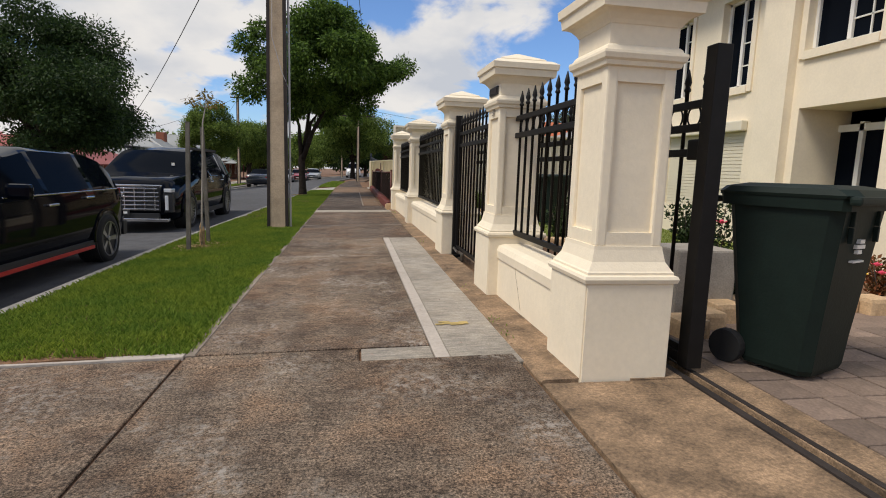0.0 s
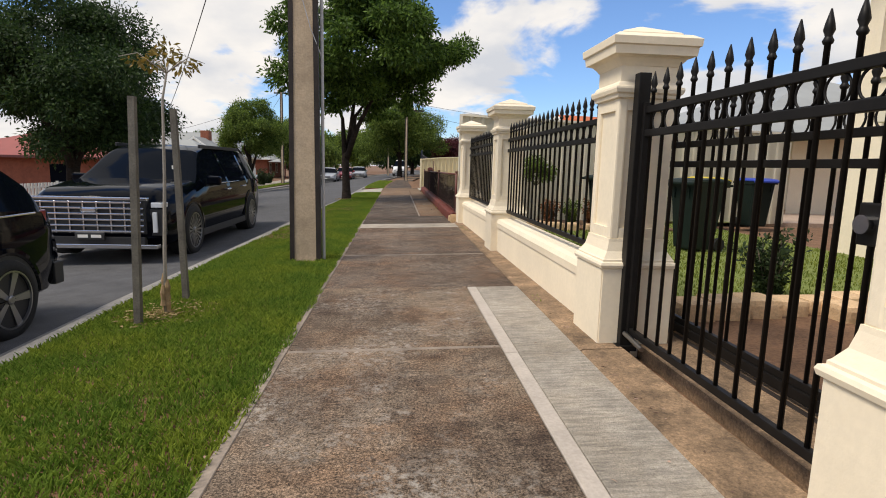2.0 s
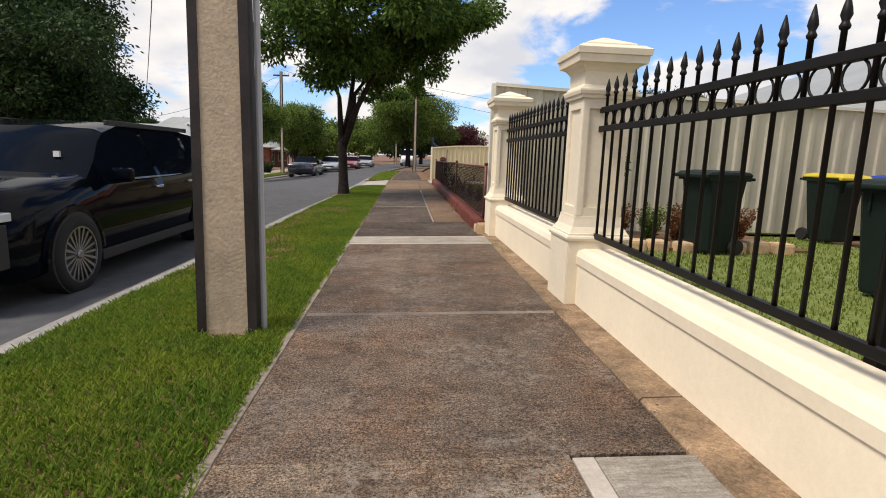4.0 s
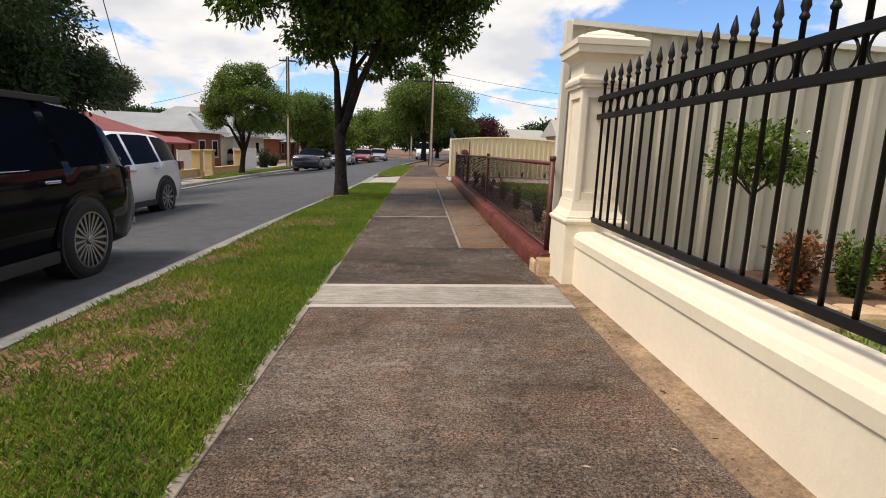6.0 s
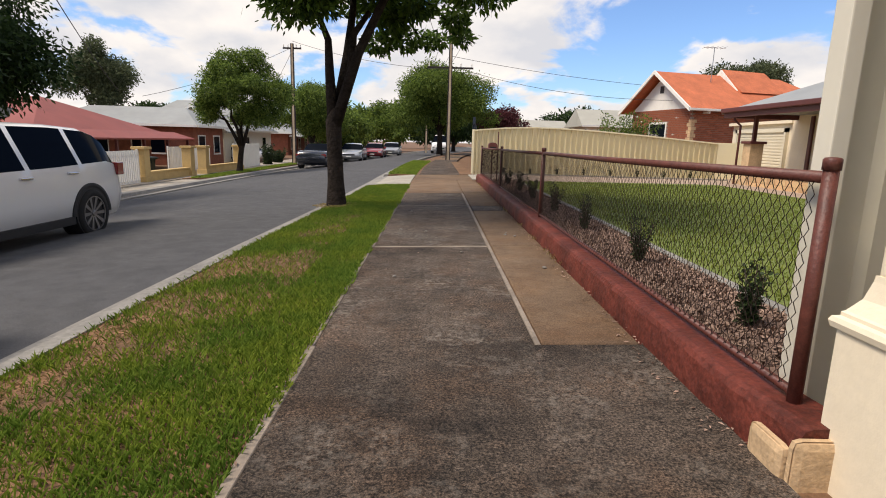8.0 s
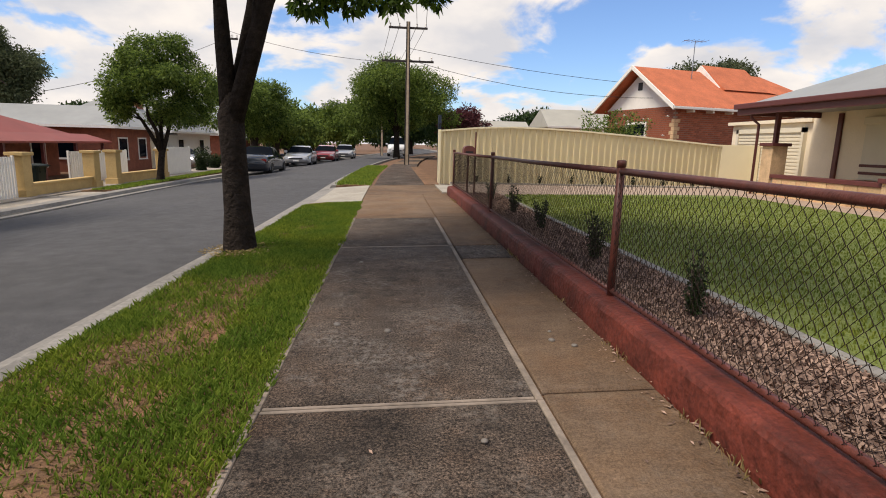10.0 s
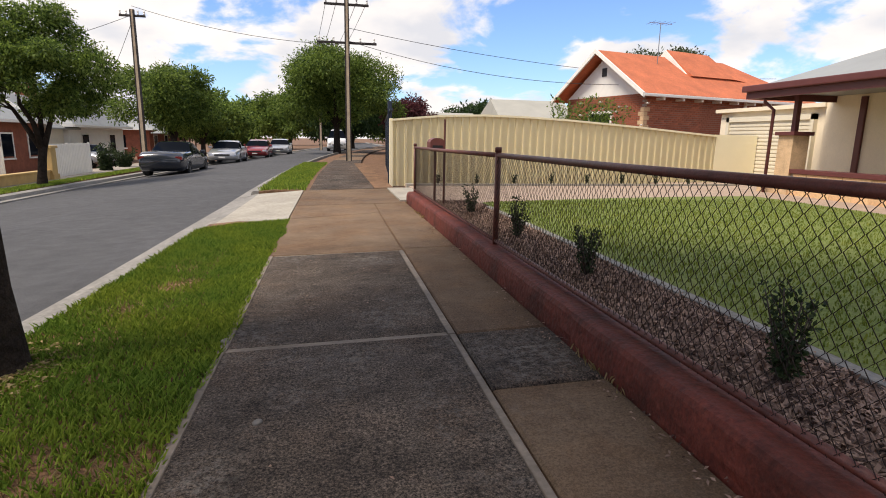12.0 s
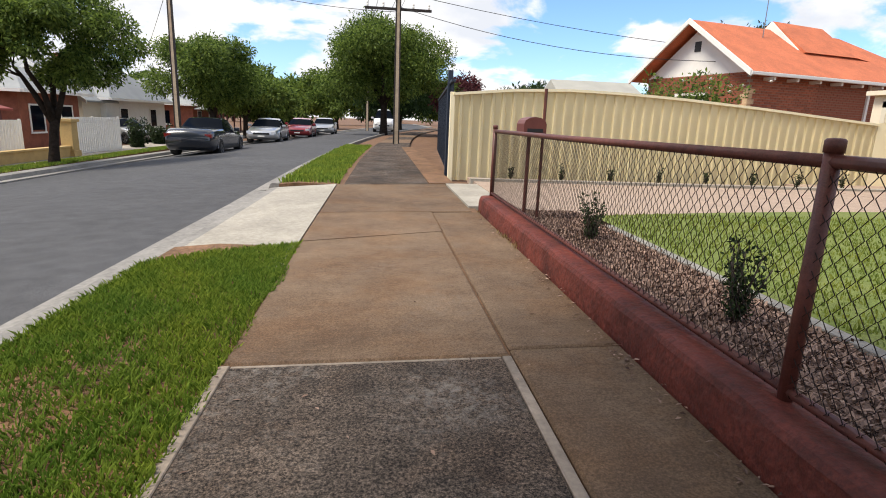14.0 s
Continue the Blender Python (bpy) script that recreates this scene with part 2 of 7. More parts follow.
def foliage(name, col, col2, glow=0.35, rough=0.5, field=None, fscale=1.4):
    """Leaves: colour varies leaf by leaf, and light comes through them."""
    m = bpy.data.materials.new(name)
    m.use_nodes = True
    nt = m.node_tree
    b = nt.nodes["Principled BSDF"]
    geo = nt.nodes.new("ShaderNodeNewGeometry")
    ramp = nt.nodes.new("ShaderNodeValToRGB")
    ramp.color_ramp.elements[0].color, ramp.color_ramp.elements[1].color = (*col, 1), (*col2, 1)
    nt.links.new(geo.outputs["Random Per Island"], ramp.inputs[0])
    src = ramp.outputs[0]
    if field:
        co = nt.nodes.new("ShaderNodeTexCoord")
        no = nt.nodes.new("ShaderNodeTexNoise")
        no.inputs["Scale"].default_value, no.inputs["Detail"].default_value, no.inputs["Roughness"].default_value = fscale, 6, 0.65
        nt.links.new(co.outputs["Object"], no.inputs["Vector"])
        mr = nt.nodes.new("ShaderNodeMapRange")
        mr.inputs[1].default_value, mr.inputs[2].default_value = 0.40, 0.62
        nt.links.new(no.outputs["Fac"], mr.inputs[0])
        mx = nt.nodes.new("ShaderNodeMix")
        mx.data_type, mx.blend_type = 'RGBA', 'MULTIPLY'
        nt.links.new(mr.outputs[0], mx.inputs[0])
        nt.links.new(src, mx.inputs[6])
        mx.inputs[7].default_value = (*field, 1)
        src = mx.outputs[2]
    nt.links.new(src, b.inputs["Base Color"])
    b.inputs["Roughness"].default_value = rough + 0.1
    b.inputs["Specular IOR Level"].default_value = 0.25
    tr = nt.nodes.new("ShaderNodeBsdfTranslucent")
    nt.links.new(src, tr.inputs["Color"])
    mx = nt.nodes.new("ShaderNodeMixShader")
    mx.inputs[0].default_value = glow
    nt.links.new(b.outputs[0], mx.inputs[1])
    nt.links.new(tr.outputs[0], mx.inputs[2])
    nt.links.new(mx.outputs[0], nt.nodes["Material Output"].inputs["Surface"])
    return m


M_LEAF = foliage("tree_leaves", (0.014, 0.040, 0.008), (0.15, 0.25, 0.042), 0.4)
M_LEAF_DARK = foliage("dark_tree_leaves", (0.012, 0.032, 0.010), (0.05, 0.09, 0.022))
M_LEAF_FAR = foliage("street_tree_leaves", (0.022, 0.055, 0.010), (0.225, 0.31, 0.06), 0.45)
M_LEAF_GUM = foliage("gum_leaves", (0.045, 0.062, 0.03), (0.13, 0.155, 0.075))
M_LEAF_RED = foliage("purple_leaves", (0.05, 0.015, 0.02), (0.14, 0.04, 0.045))
M_LEAF_YEL = foliage("yellow_leaves", (0.10, 0.085, 0.015), (0.27, 0.18, 0.04))
M_SHRUB = foliage("shrub_leaves", (0.010, 0.022, 0.008), (0.05, 0.078, 0.026), 0.2)
M_SHRUB_RED = foliage("copper_shrub_leaves", (0.06, 0.05, 0.015), (0.30, 0.10, 0.04), 0.25)
M_BLADES = foliage("grass_blades", (0.07, 0.145, 0.014), (0.27, 0.39, 0.065), 0.3, 0.6, (1.5, 1.22, 1.1))
M_BLADES_DRY = foliage("dry_grass_blades", (0.22, 0.165, 0.06), (0.46, 0.35, 0.18), 0.25, 0.7)
M_BLADES_LAWN = foliage("lawn_blades", (0.11, 0.16, 0.026), (0.205, 0.25, 0.052), 0.3, 0.6, (1.3, 1.15, 1.0))
M_CHIPS = foliage("bark_chips", (0.06, 0.034, 0.026), (0.44, 0.30, 0.23), 0.0, 0.9)
M_CONC_EDGE = mat("trowelled_margin", (0.24, 0.195, 0.155), 0.85, var=0.4, scale=3, s2=0.15, bump=0.2)
M_CONC_EDGE2 = mat("pale_margin", (0.42, 0.37, 0.32), 0.85, var=0.12, scale=4, s2=0.1, bump=0.2)
M_BRICK_PIECE = mat("red_brick_piece", (0.33, 0.10, 0.05), 0.85, var=0.15, scale=9, rnd=0.25, bump=0.3)


def concrete(name, dark, light, grit=0.5, drag=0.14, patch=0.6, pale=0.0, ruddy=(1.12, 0.97, 0.86), worn=(0.30, 0.26, 0.22)):
    """Worn footpath concrete: broad stains, patches, drag marks of the broom, and exposed grit."""
    m = bpy.data.materials.new(name)
    m.use_nodes = True
    nt = m.node_tree
    b = nt.nodes["Principled BSDF"]
    b.inputs["Roughness"].default_value = 0.92
    b.inputs["Specular IOR Level"].default_value = 0.3
    co = nt.nodes.new("ShaderNodeTexCoord")
    oi = nt.nodes.new("ShaderNodeObjectInfo")

    def tex(scale, detail, rough, stretch=None):
        n = nt.nodes.new("ShaderNodeTexNoise")
        n.inputs["Scale"].default_value, n.inputs["Detail"].default_value, n.inputs["Roughness"].default_value = scale, detail, rough
        if stretch:
            mp = nt.nodes.new("ShaderNodeMapping")
            mp.inputs["Scale"].default_value = stretch
            nt.links.new(co.outputs["Object"], mp.inputs[0])
            nt.links.new(mp.outputs[0], n.inputs["Vector"])
        else:
            nt.links.new(co.outputs["Object"], n.inputs["Vector"])
        return n.outputs["Fac"]

    def ranged(v, a, c, lo, hi):
        r = nt.nodes.new("ShaderNodeMapRange")
        r.inputs[1].default_value, r.inputs[2].default_value, r.inputs[3].default_value, r.inputs[4].default_value = a, c, lo, hi
        nt.links.new(v, r.inputs[0])
        return r.outputs[0]

    broad, med = tex(0.8, 4, 0.6), tex(5.5, 10, 0.78)
    mix = nt.nodes.new("ShaderNodeMix")
    mix.inputs[0].default_value = patch
    nt.links.new(broad, mix.inputs[2])
    nt.links.new(med, mix.inputs[3])
    ramp = nt.nodes.new("ShaderNodeValToRGB")
    ramp.color_ramp.elements[0].position, ramp.color_ramp.elements[1].position = 0.38, 0.62
    ramp.color_ramp.elements[0].color, ramp.color_ramp.elements[1].color = (*dark, 1), (*light, 1)
    nt.links.new(mix.outputs[0], ramp.inputs[0])
    # ruddy and grey tints at arm's length scale
    tint = nt.nodes.new("ShaderNodeMix")
    tint.data_type, tint.blend_type = 'RGBA', 'MULTIPLY'
    nt.links.new(ranged(tex(1.7, 7, 0.7), 0.46, 0.62, 0.0, 1.0), tint.inputs[0])
    nt.links.new(ramp.outputs[0], tint.inputs[6])
    tint.inputs[7].default_value = (*ruddy, 1)
    src = scaled(nt, tint.outputs[2], ranged(oi.outputs["Random"], 0, 1, 0.92, 1.08))
    g = tex(88, 5, 0.8)
    src = scaled(nt, src, ranged(g, 0.40, 0.60, 1 - grit, 1 + grit))
    src = scaled(nt, src, ranged(tex(170, 2, 0.6), 0.35, 0.65, 1 - grit * 0.6, 1 + grit * 0.6))
    src = scaled(nt, src, ranged(tex(1, 6, 0.7, (6, 42, 6)), 0.38, 0.62, 1 - drag, 1 + drag))
    # pale worn spots where the skin of cement is gone
    spots = nt.nodes.new("ShaderNodeMath")
    spots.operation = 'MULTIPLY'
    nt.links.new(ranged(tex(1.3, 6, 0.7), 0.48, 0.66, 0.0, 1.0), spots.inputs[0])
    nt.links.new(ranged(tex(24, 6, 0.8), 0.47, 0.60, 0.0, 1.0), spots.inputs[1])
    wear = nt.nodes.new("ShaderNodeMix")
    wear.data_type = 'RGBA'
    nt.links.new(ranged(spots.outputs[0], 0, 1, 0.0, pale), wear.inputs[0])
    nt.links.new(src, wear.inputs[6])
    wear.inputs[7].default_value = (*worn, 1)
    src = wear.outputs[2]
    nt.links.new(src, b.inputs["Base Color"])
    bp = nt.nodes.new("ShaderNodeBump")
    bp.inputs["Strength"].default_value, bp.inputs["Distance"].default_value = 0.9, 0.008
    nt.links.new(g, bp.inputs["Height"])
    nt.links.new(bp.outputs[0], b.inputs["Normal"])
    return m


M_CONC = concrete("brown_stained_path_concrete", (0.062, 0.041, 0.029), (0.24, 0.183, 0.131), 0.72, 0.2, 0.5, 1.0, worn=(0.40, 0.36, 0.31))
M_CONC_NEW = concrete("pale_brushed_concrete", (0.23, 0.205, 0.17), (0.40, 0.36, 0.305), 0.15, 0.24, 0.4, 0.1, (1.02, 0.99, 0.95))
M_CONC_OLD = concrete("darker_brown_path_concrete", (0.052, 0.036, 0.026), (0.17, 0.125, 0.093), 0.78, 0.18, 0.5, 0.7, worn=(0.32, 0.285, 0.245))
M_CONC_MID = concrete("grey_brown_path_concrete", (0.026, 0.0195, 0.015), (0.104, 0.078, 0.06), 0.9, 0.16, 0.5, 0.65)
M_CONC_DARK = concrete("dark_path_concrete", (0.038, 0.0285, 0.0225), (0.138, 0.107, 0.084), 0.85, 0.14, 0.55, 0.75, (1.08, 0.98, 0.9), (0.26, 0.235, 0.21))
M_CONC_BROWN = concrete("ochre_stained_path_concrete", (0.112, 0.07, 0.043), (0.205, 0.14, 0.09), 0.25, 0.07, 0.45, 0.2, (1.06, 0.97, 0.88))

# ---- mesh helpers ----
def bm_new():
    return bmesh.new()


def add_box(bm, x0, x1, y0, y1, z0, z1, bevel=0.0):
    vs = [bm.verts.new(p) for p in ((x0, y0, z0), (x1, y0, z0), (x1, y1, z0), (x0, y1, z0), (x0, y0, z1), (x1, y0, z1), (x1, y1, z1), (x0, y1, z1))]
    fs = [bm.faces.new([vs[i] for i in q]) for q in ((3, 2, 1, 0), (4, 5, 6, 7), (0, 1, 5, 4), (1, 2, 6, 5), (2, 3, 7, 6), (3, 0, 4, 7))]
    if bevel:
        es = list({e for f in fs for e in f.edges})
        bmesh.ops.bevel(bm, geom=es, offset=bevel, segments=2, affect='EDGES', profile=0.6)
    return bm


def add_rings(bm, rings, closed_ends=True):
    """Joins rings of points (equal counts) into a tube, with capped ends."""
    rv = [[bm.verts.new(p) for p in r] for r in rings]
    n = len(rv[0])
    for a, b in zip(rv, rv[1:]):
        for i in range(n):
            j = (i + 1) % n
            bm.faces.new((a[i], a[j], b[j], b[i]))
    if closed_ends:
        bm.faces.new(list(reversed(rv[0])))
        bm.faces.new(rv[-1])
    return bm


def add_square_stack(bm, cx, cy, levels):
    """A square pillar from (z, half width) levels."""
    rings = [[(cx - w, cy - w, z), (cx + w, cy - w, z), (cx + w, cy + w, z), (cx - w, cy + w, z)] for z, w in levels]
    return add_rings(bm, rings)


def add_tube(bm, pts, radii, n=8):
    """A round limb along points with a radius at each."""
    pts = [Vector(p) for p in pts]
    rings = []
    ref = None
    for i, p in enumerate(pts):
        d = (pts[min(i + 1, len(pts) - 1)] - pts[max(i - 1, 0)]).normalized()
        if ref is None:
            ref = d.orthogonal().normalized()
        u = (ref - d * ref.dot(d)).normalized()
        ref = u
        v = d.cross(u)
        r = radii[i] if isinstance(radii, (list, tuple)) else radii
        rings.append([p + (u * math.cos(2 * math.pi * k / n) + v * math.sin(2 * math.pi * k / n)) * r for k in range(n)])
    return add_rings(bm, rings)


def add_prism(bm, outline, axis, a, b):
    """Extrudes a 2D outline between a and b along an axis ('x', 'y' or 'z')."""
    def at(p, t):
        return {"x": (t, p[0], p[1]), "y": (p[0], t, p[1]), "z": (p[0], p[1], t)}[axis]
    return add_rings(bm, [[at(p, a) for p in outline], [at(p, b) for p in outline]])


def finish(bm, name, material, smooth=False):
    bmesh.ops.recalc_face_normals(bm, faces=bm.faces)
    me = bpy.data.meshes.new(name)
    bm.to_mesh(me)
    bm.free()
    for m in material if isinstance(material, (list, tuple)) else [material]:
        me.materials.append(m)
    if smooth:
        me.polygons.foreach_set("use_smooth", [True] * len(me.polygons))
    return me


def part(name, bm, material, parent, label="", smooth=False):
    ob = new(name, finish(bm, name, material, smooth))
    ob.parent = parent
    if label:
        ob["label"] = label
    return ob


def setting(name, bm, material, label, category, smooth=False):
    return tagged(new(name, finish(bm, name, material, smooth)), label, category, kind="structure")


def thing(name, label, category, m=None, group=""):
    ob = new(name)
    ob.empty_display_size = 0.2
    if m is not None:
        ob.matrix_world = m
    return tagged(ob, label, category, group)


def solo(name, bm, material, label, category, group="", smooth=False):
    return tagged(new(name, finish(bm, name, material, smooth)), label, category, group)

# ---- ground, road and kerbs ----
def bend(y):
    """The street swings slowly to the right beyond the driveway."""
    d = max(0.0, min(y, 110.0) - 31.0)
    return 0.0021 * d * d if d < 40 else 3.36 + 0.168 * (d - 40)


KERB_LINE = ((-40, -2.12), (8, -2.10), (14, -1.90), (18, -1.82), (24, -1.56), (30, -1.44), (200, -1.44))


def kerb_x(y):
    """Line of the near kerb's street edge; the verge narrows towards the driveway."""
    for (a, xa), (b, xb) in zip(KERB_LINE, KERB_LINE[1:]):
        if y <= b:
            return xa + (xb - xa) * (y - a) / (b - a) + bend(y)
    return -1.44 + bend(y)


def ground_sheet():
    bm = bm_new()
    prof = [(-500, -0.5), (-60, -0.5), (-13, -0.42), (-9.0, -0.40), (-8.9, -0.6), (-1.25, -0.6), (-1.15, -0.09), (-0.3, -0.09), (1.5, -0.09), (7, -0.06), (20, -0.15), (60, -0.2), (500, -0.2)]
    ys = (-400, -30, 31, 36, 42, 48, 55, 64, 75, 90, 110, 160, 900)
    g = [[bm.verts.new((x + (bend(y) if abs(x) < 15 else 0), y, z)) for x, z in prof] for y in ys]
    for a, b in zip(g, g[1:]):
        for i in range(len(prof) - 1):
            bm.faces.new((a[i], a[i + 1], b[i + 1], b[i]))
    return setting("ground", bm, M_SOIL, "dry brown soil beneath the street and gardens", "ground")


ground_sheet()


def swept(name, prof, ys, off, material, label, category):
    """A profile (x, z) carried along y with a sideways offset off(y)."""
    bm = bm_new()
    add_rings(bm, [[(x + off(y), y, z) for x, z in prof] for y in ys])
    return setting(name, bm, material, label, category)


YS = (-40, 8, 14, 18, 24, 30, 33, 36, 40, 44, 48, 53, 58, 65, 72, 80, 95, 110, 160)
swept("road", [(-6.8, -0.62), (0.05, -0.62), (0.05, -0.14), (-2.8, -0.10), (-6.8, -0.36)], YS, kerb_x, M_ASPHALT, "grey asphalt street with a slight crown", "road")
swept("kerb_near", [(-0.30, -0.5), (0.14, -0.5), (0.14, 0.0), (0.03, 0.005), (0.0, -0.015), (-0.03, -0.105), (-0.30, -0.128)], (-40, 8, 14, 18, 24, 25.9), kerb_x, M_KERB, "pale concrete kerb and gutter beside the grass verge", "kerb")
swept("kerb_dropped", [(-0.30, -0.5), (0.14, -0.5), (0.14, -0.055), (0.0, -0.075), (-0.06, -0.118), (-0.30, -0.126)], (25.9, 28, 30, 31.3), kerb_x, M_KERB, "dropped concrete kerb across the driveway entrance", "kerb")
swept("kerb_beyond", [(-0.30, -0.5), (0.14, -0.5), (0.14, 0.0), (0.03, 0.005), (0.0, -0.015), (-0.03, -0.105), (-0.30, -0.128)], (31.3,) + YS[6:], kerb_x, M_KERB, "concrete kerb and gutter beyond the driveway", "kerb")
swept("kerb_far", [(-9.05, -0.7), (-8.35, -0.7), (-8.35, -0.335), (-8.62, -0.335), (-8.66, -0.235), (-8.8, -0.225), (-9.05, -0.225)], (-40, 27.5) + YS[6:], bend, M_KERB, "concrete kerb along the opposite side of the street", "kerb")

# verge of grass on this side, in two lengths either side of the driveway
VERGES = ((2.42, 26.8), (31.3, 44.0))
for n, (a, b) in enumerate(VERGES):
    bm = bm_new()
    ys = [a + (b - a) * i / 14 for i in range(15)]
    cut = [-0.7 if n == 0 and y == b else 0.0 for y in ys]
    add_rings(bm, [[(kerb_x(y) + 0.14, y + c, -0.3), (-0.40 + bend(y), y, -0.3), (-0.40 + bend(y), y, -0.018), (-1.0 + bend(y), y + c * .55, 0.012), (kerb_x(y) + 0.14, y + c, -0.012)] for y, c in zip(ys, cut)])
    setting("verge_%d" % (n + 1), bm, M_TURF, "grass verge with worn brown patches between kerb and footpath", "verge")


def bare(x, y):
    """How worn the turf is at a place: 0 lush, 1 bare soil."""
    v = noise.noise(Vector((x * 0.9, y * 0.42, 3.1))) + 0.8 * noise.noise(Vector((x * 3.1, y * 2.6, 7.7))) + 0.45 * noise.noise(Vector((x * 9, y * 8, 2.2)))
    zone = math.exp(-((y - 17.4) / 3.0) ** 2) * 0.53 + math.exp(-((y - 12.2) / 1.6) ** 2) * 0.35 + math.exp(-((y - 23.5) / 1.5) ** 2) * 0.3
    side = 0.25 if x < -0.75 else -0.25
    return v * 0.75 + zone + side * (zone > 0.15) - 0.42


def blades(name, n, area, height, material, label, keep, seed, width=0.006, lean=0.5, z0=lambda x, y: 0.0):
    """Grass: many single bent blades in one mesh."""
    rng = np.random.default_rng(seed)
    vs, fs = [], []
    x0, x1, y0, y1 = area
    k = 0
    for _ in range(n):
        x, y = x0 + (x1 - x0) * rng.random(), y0 + (y1 - y0) * rng.random()
        if not keep(x, y, rng.random()):
            continue
        h = height * (0.55 + 0.8 * rng.random())
        a = rng.random() * 6.283
        dx, dy = math.cos(a), math.sin(a)
        w = width * (0.7 + 0.7 * rng.random())
        ln = lean * (0.3 + rng.random()) * h
        z = z0(x, y)
        vs += [(x - dy * w, y + dx * w, z - 0.01), (x + dy * w, y - dx * w, z - 0.01), (x + dx * ln * 0.45 + dy * w * 0.8, y + dy * ln * 0.45 - dx * w * 0.8, z + h * 0.62), (x + dx * ln, y + dy * ln, z + h), (x + dx * ln * 0.45 - dy * w * 0.8, y + dy * ln * 0.45 + dx * w * 0.8, z + h * 0.62)]
        fs.append((k, k + 1, k + 2, k + 3, k + 4))
        k += 5
    me = bpy.data.meshes.new(name)
    me.from_pydata(vs, [], fs)
    me.materials.append(material)
    return tagged(new(name, me), label, "grass", kind="stuff")


def on_verge(x, y):
    return kerb_x(y) + 0.13 < x < bend(y) - 0.335 + 0.03 * noise.noise(Vector((1.5, y * 2.7, 0))) + 0.012 * noise.noise(Vector((2.5, y * 11, 0))) and (y < 26.82 + 0.6 * (x + 0.4) or y > 31.4) and (x + 0.75) ** 2 + (y - 9.45) ** 2 > 0.03


def verge_z(x, y):
    return -0.012 + 0.022 * math.exp(-((x + 1.0) / 0.4) ** 2)


blades("verge_grass", 300000, (-2.0, -0.29, 2.45, 27), 0.036, M_BLADES, "short lush green grass of the verge", lambda x, y, r: on_verge(x, y) and r > min(0.9, 1.5 * bare(x, y) + 0.13), 11, 0.003, 0.9, verge_z)
blades("verge_grass_far", 14000, (-1.4, 0.1, 31.4, 44), 0.07, M_BLADES, "green grass of the verge beyond the driveway", lambda x, y, r: on_verge(x, y), 12, 0.009, 0.7, verge_z)
blades("verge_grass_dry", 80000, (-2.0, -0.33, 2.45, 27), 0.014, M_BLADES_DRY, "dry straw coloured grass in worn patches", lambda x, y, r: on_verge(x, y) and bare(x, y) > -0.15 and r < 0.35 + bare(x, y), 13, 0.0022, 2.6, verge_z)
blades("opposite_verge_grass", 16000, (-9.9, -9.0, 25, 52), 0.07, M_BLADES, "grass on the opposite verge below the trees", lambda x, y, r: not 27 < y < 35.5, 14, 0.011, 0.7, lambda x, y: -0.215)
bm = bm_new()
add_box(bm, -10.2, -9.05, 35.5, 52, -0.5, -0.215)
add_box(bm, -10.2, -9.05, 10, 27.0, -0.5, -0.215)
setting("verge_opposite", bm, M_TURF, "grass verge on the opposite side of the street", "verge")
bm = bm_new()
add_prism(bm, [(-10.6, -0.25), (-8.62, -0.31), (-8.62, -0.5), (-10.6, -0.5)], "y", 27.0, 35.5)
add_prism(bm, [(-12, -0.22), (-10.2, -0.22), (-10.2, -0.5), (-12, -0.5)], "y", 10, 160)
setting("pavement_opposite", bm, M_CONC_NEW, "pale concrete crossing and footpath on the opposite side", "pavement")
# driveway crossing on this side, and the older one behind
bm = bm_new()
add_rings(bm, [[(kerb_x(y) + 0.14, y, -0.2), (-0.37, y, -0.2), (-0.37, y, -0.004), (kerb_x(y) + 0.14, y, -0.055)] for y in (26.0, 28, 30, 31.25)])
setting("driveway_crossing", bm, M_CONC_DRIVE, "pale new concrete driveway crossing to the kerb", "driveway")

# ---- pillared fence in front of the cream house ----
def fence_x(y):
    """Street face of the fence line."""
    return 1.765 - 0.0113 * (y - 1.8)


def framed(bm, cx, cy, half, z0, z1, stile, rail, depth):
    """A square shaft whose four faces carry a recessed panel with a chamfered rim."""
    c = half - depth
    add_box(bm, cx - c, cx + c, cy - c, cy + c, z0, z1)
    for sx in (-1, 1):
        for sy in (-1, 1):
            x0, x1 = sorted((cx + sx * half, cx + sx * (half - stile)))
            y0, y1 = sorted((cy + sy * half, cy + sy * (half - stile)))
            add_box(bm, x0, x1, y0, y1, z0, z1, 0.012)
    for a, b in ((z0, z0 + rail), (z1 - rail, z1)):
        add_square_stack(bm, cx, cy, [(a, half - 0.003), (b if a == z0 else b, half - 0.003)])


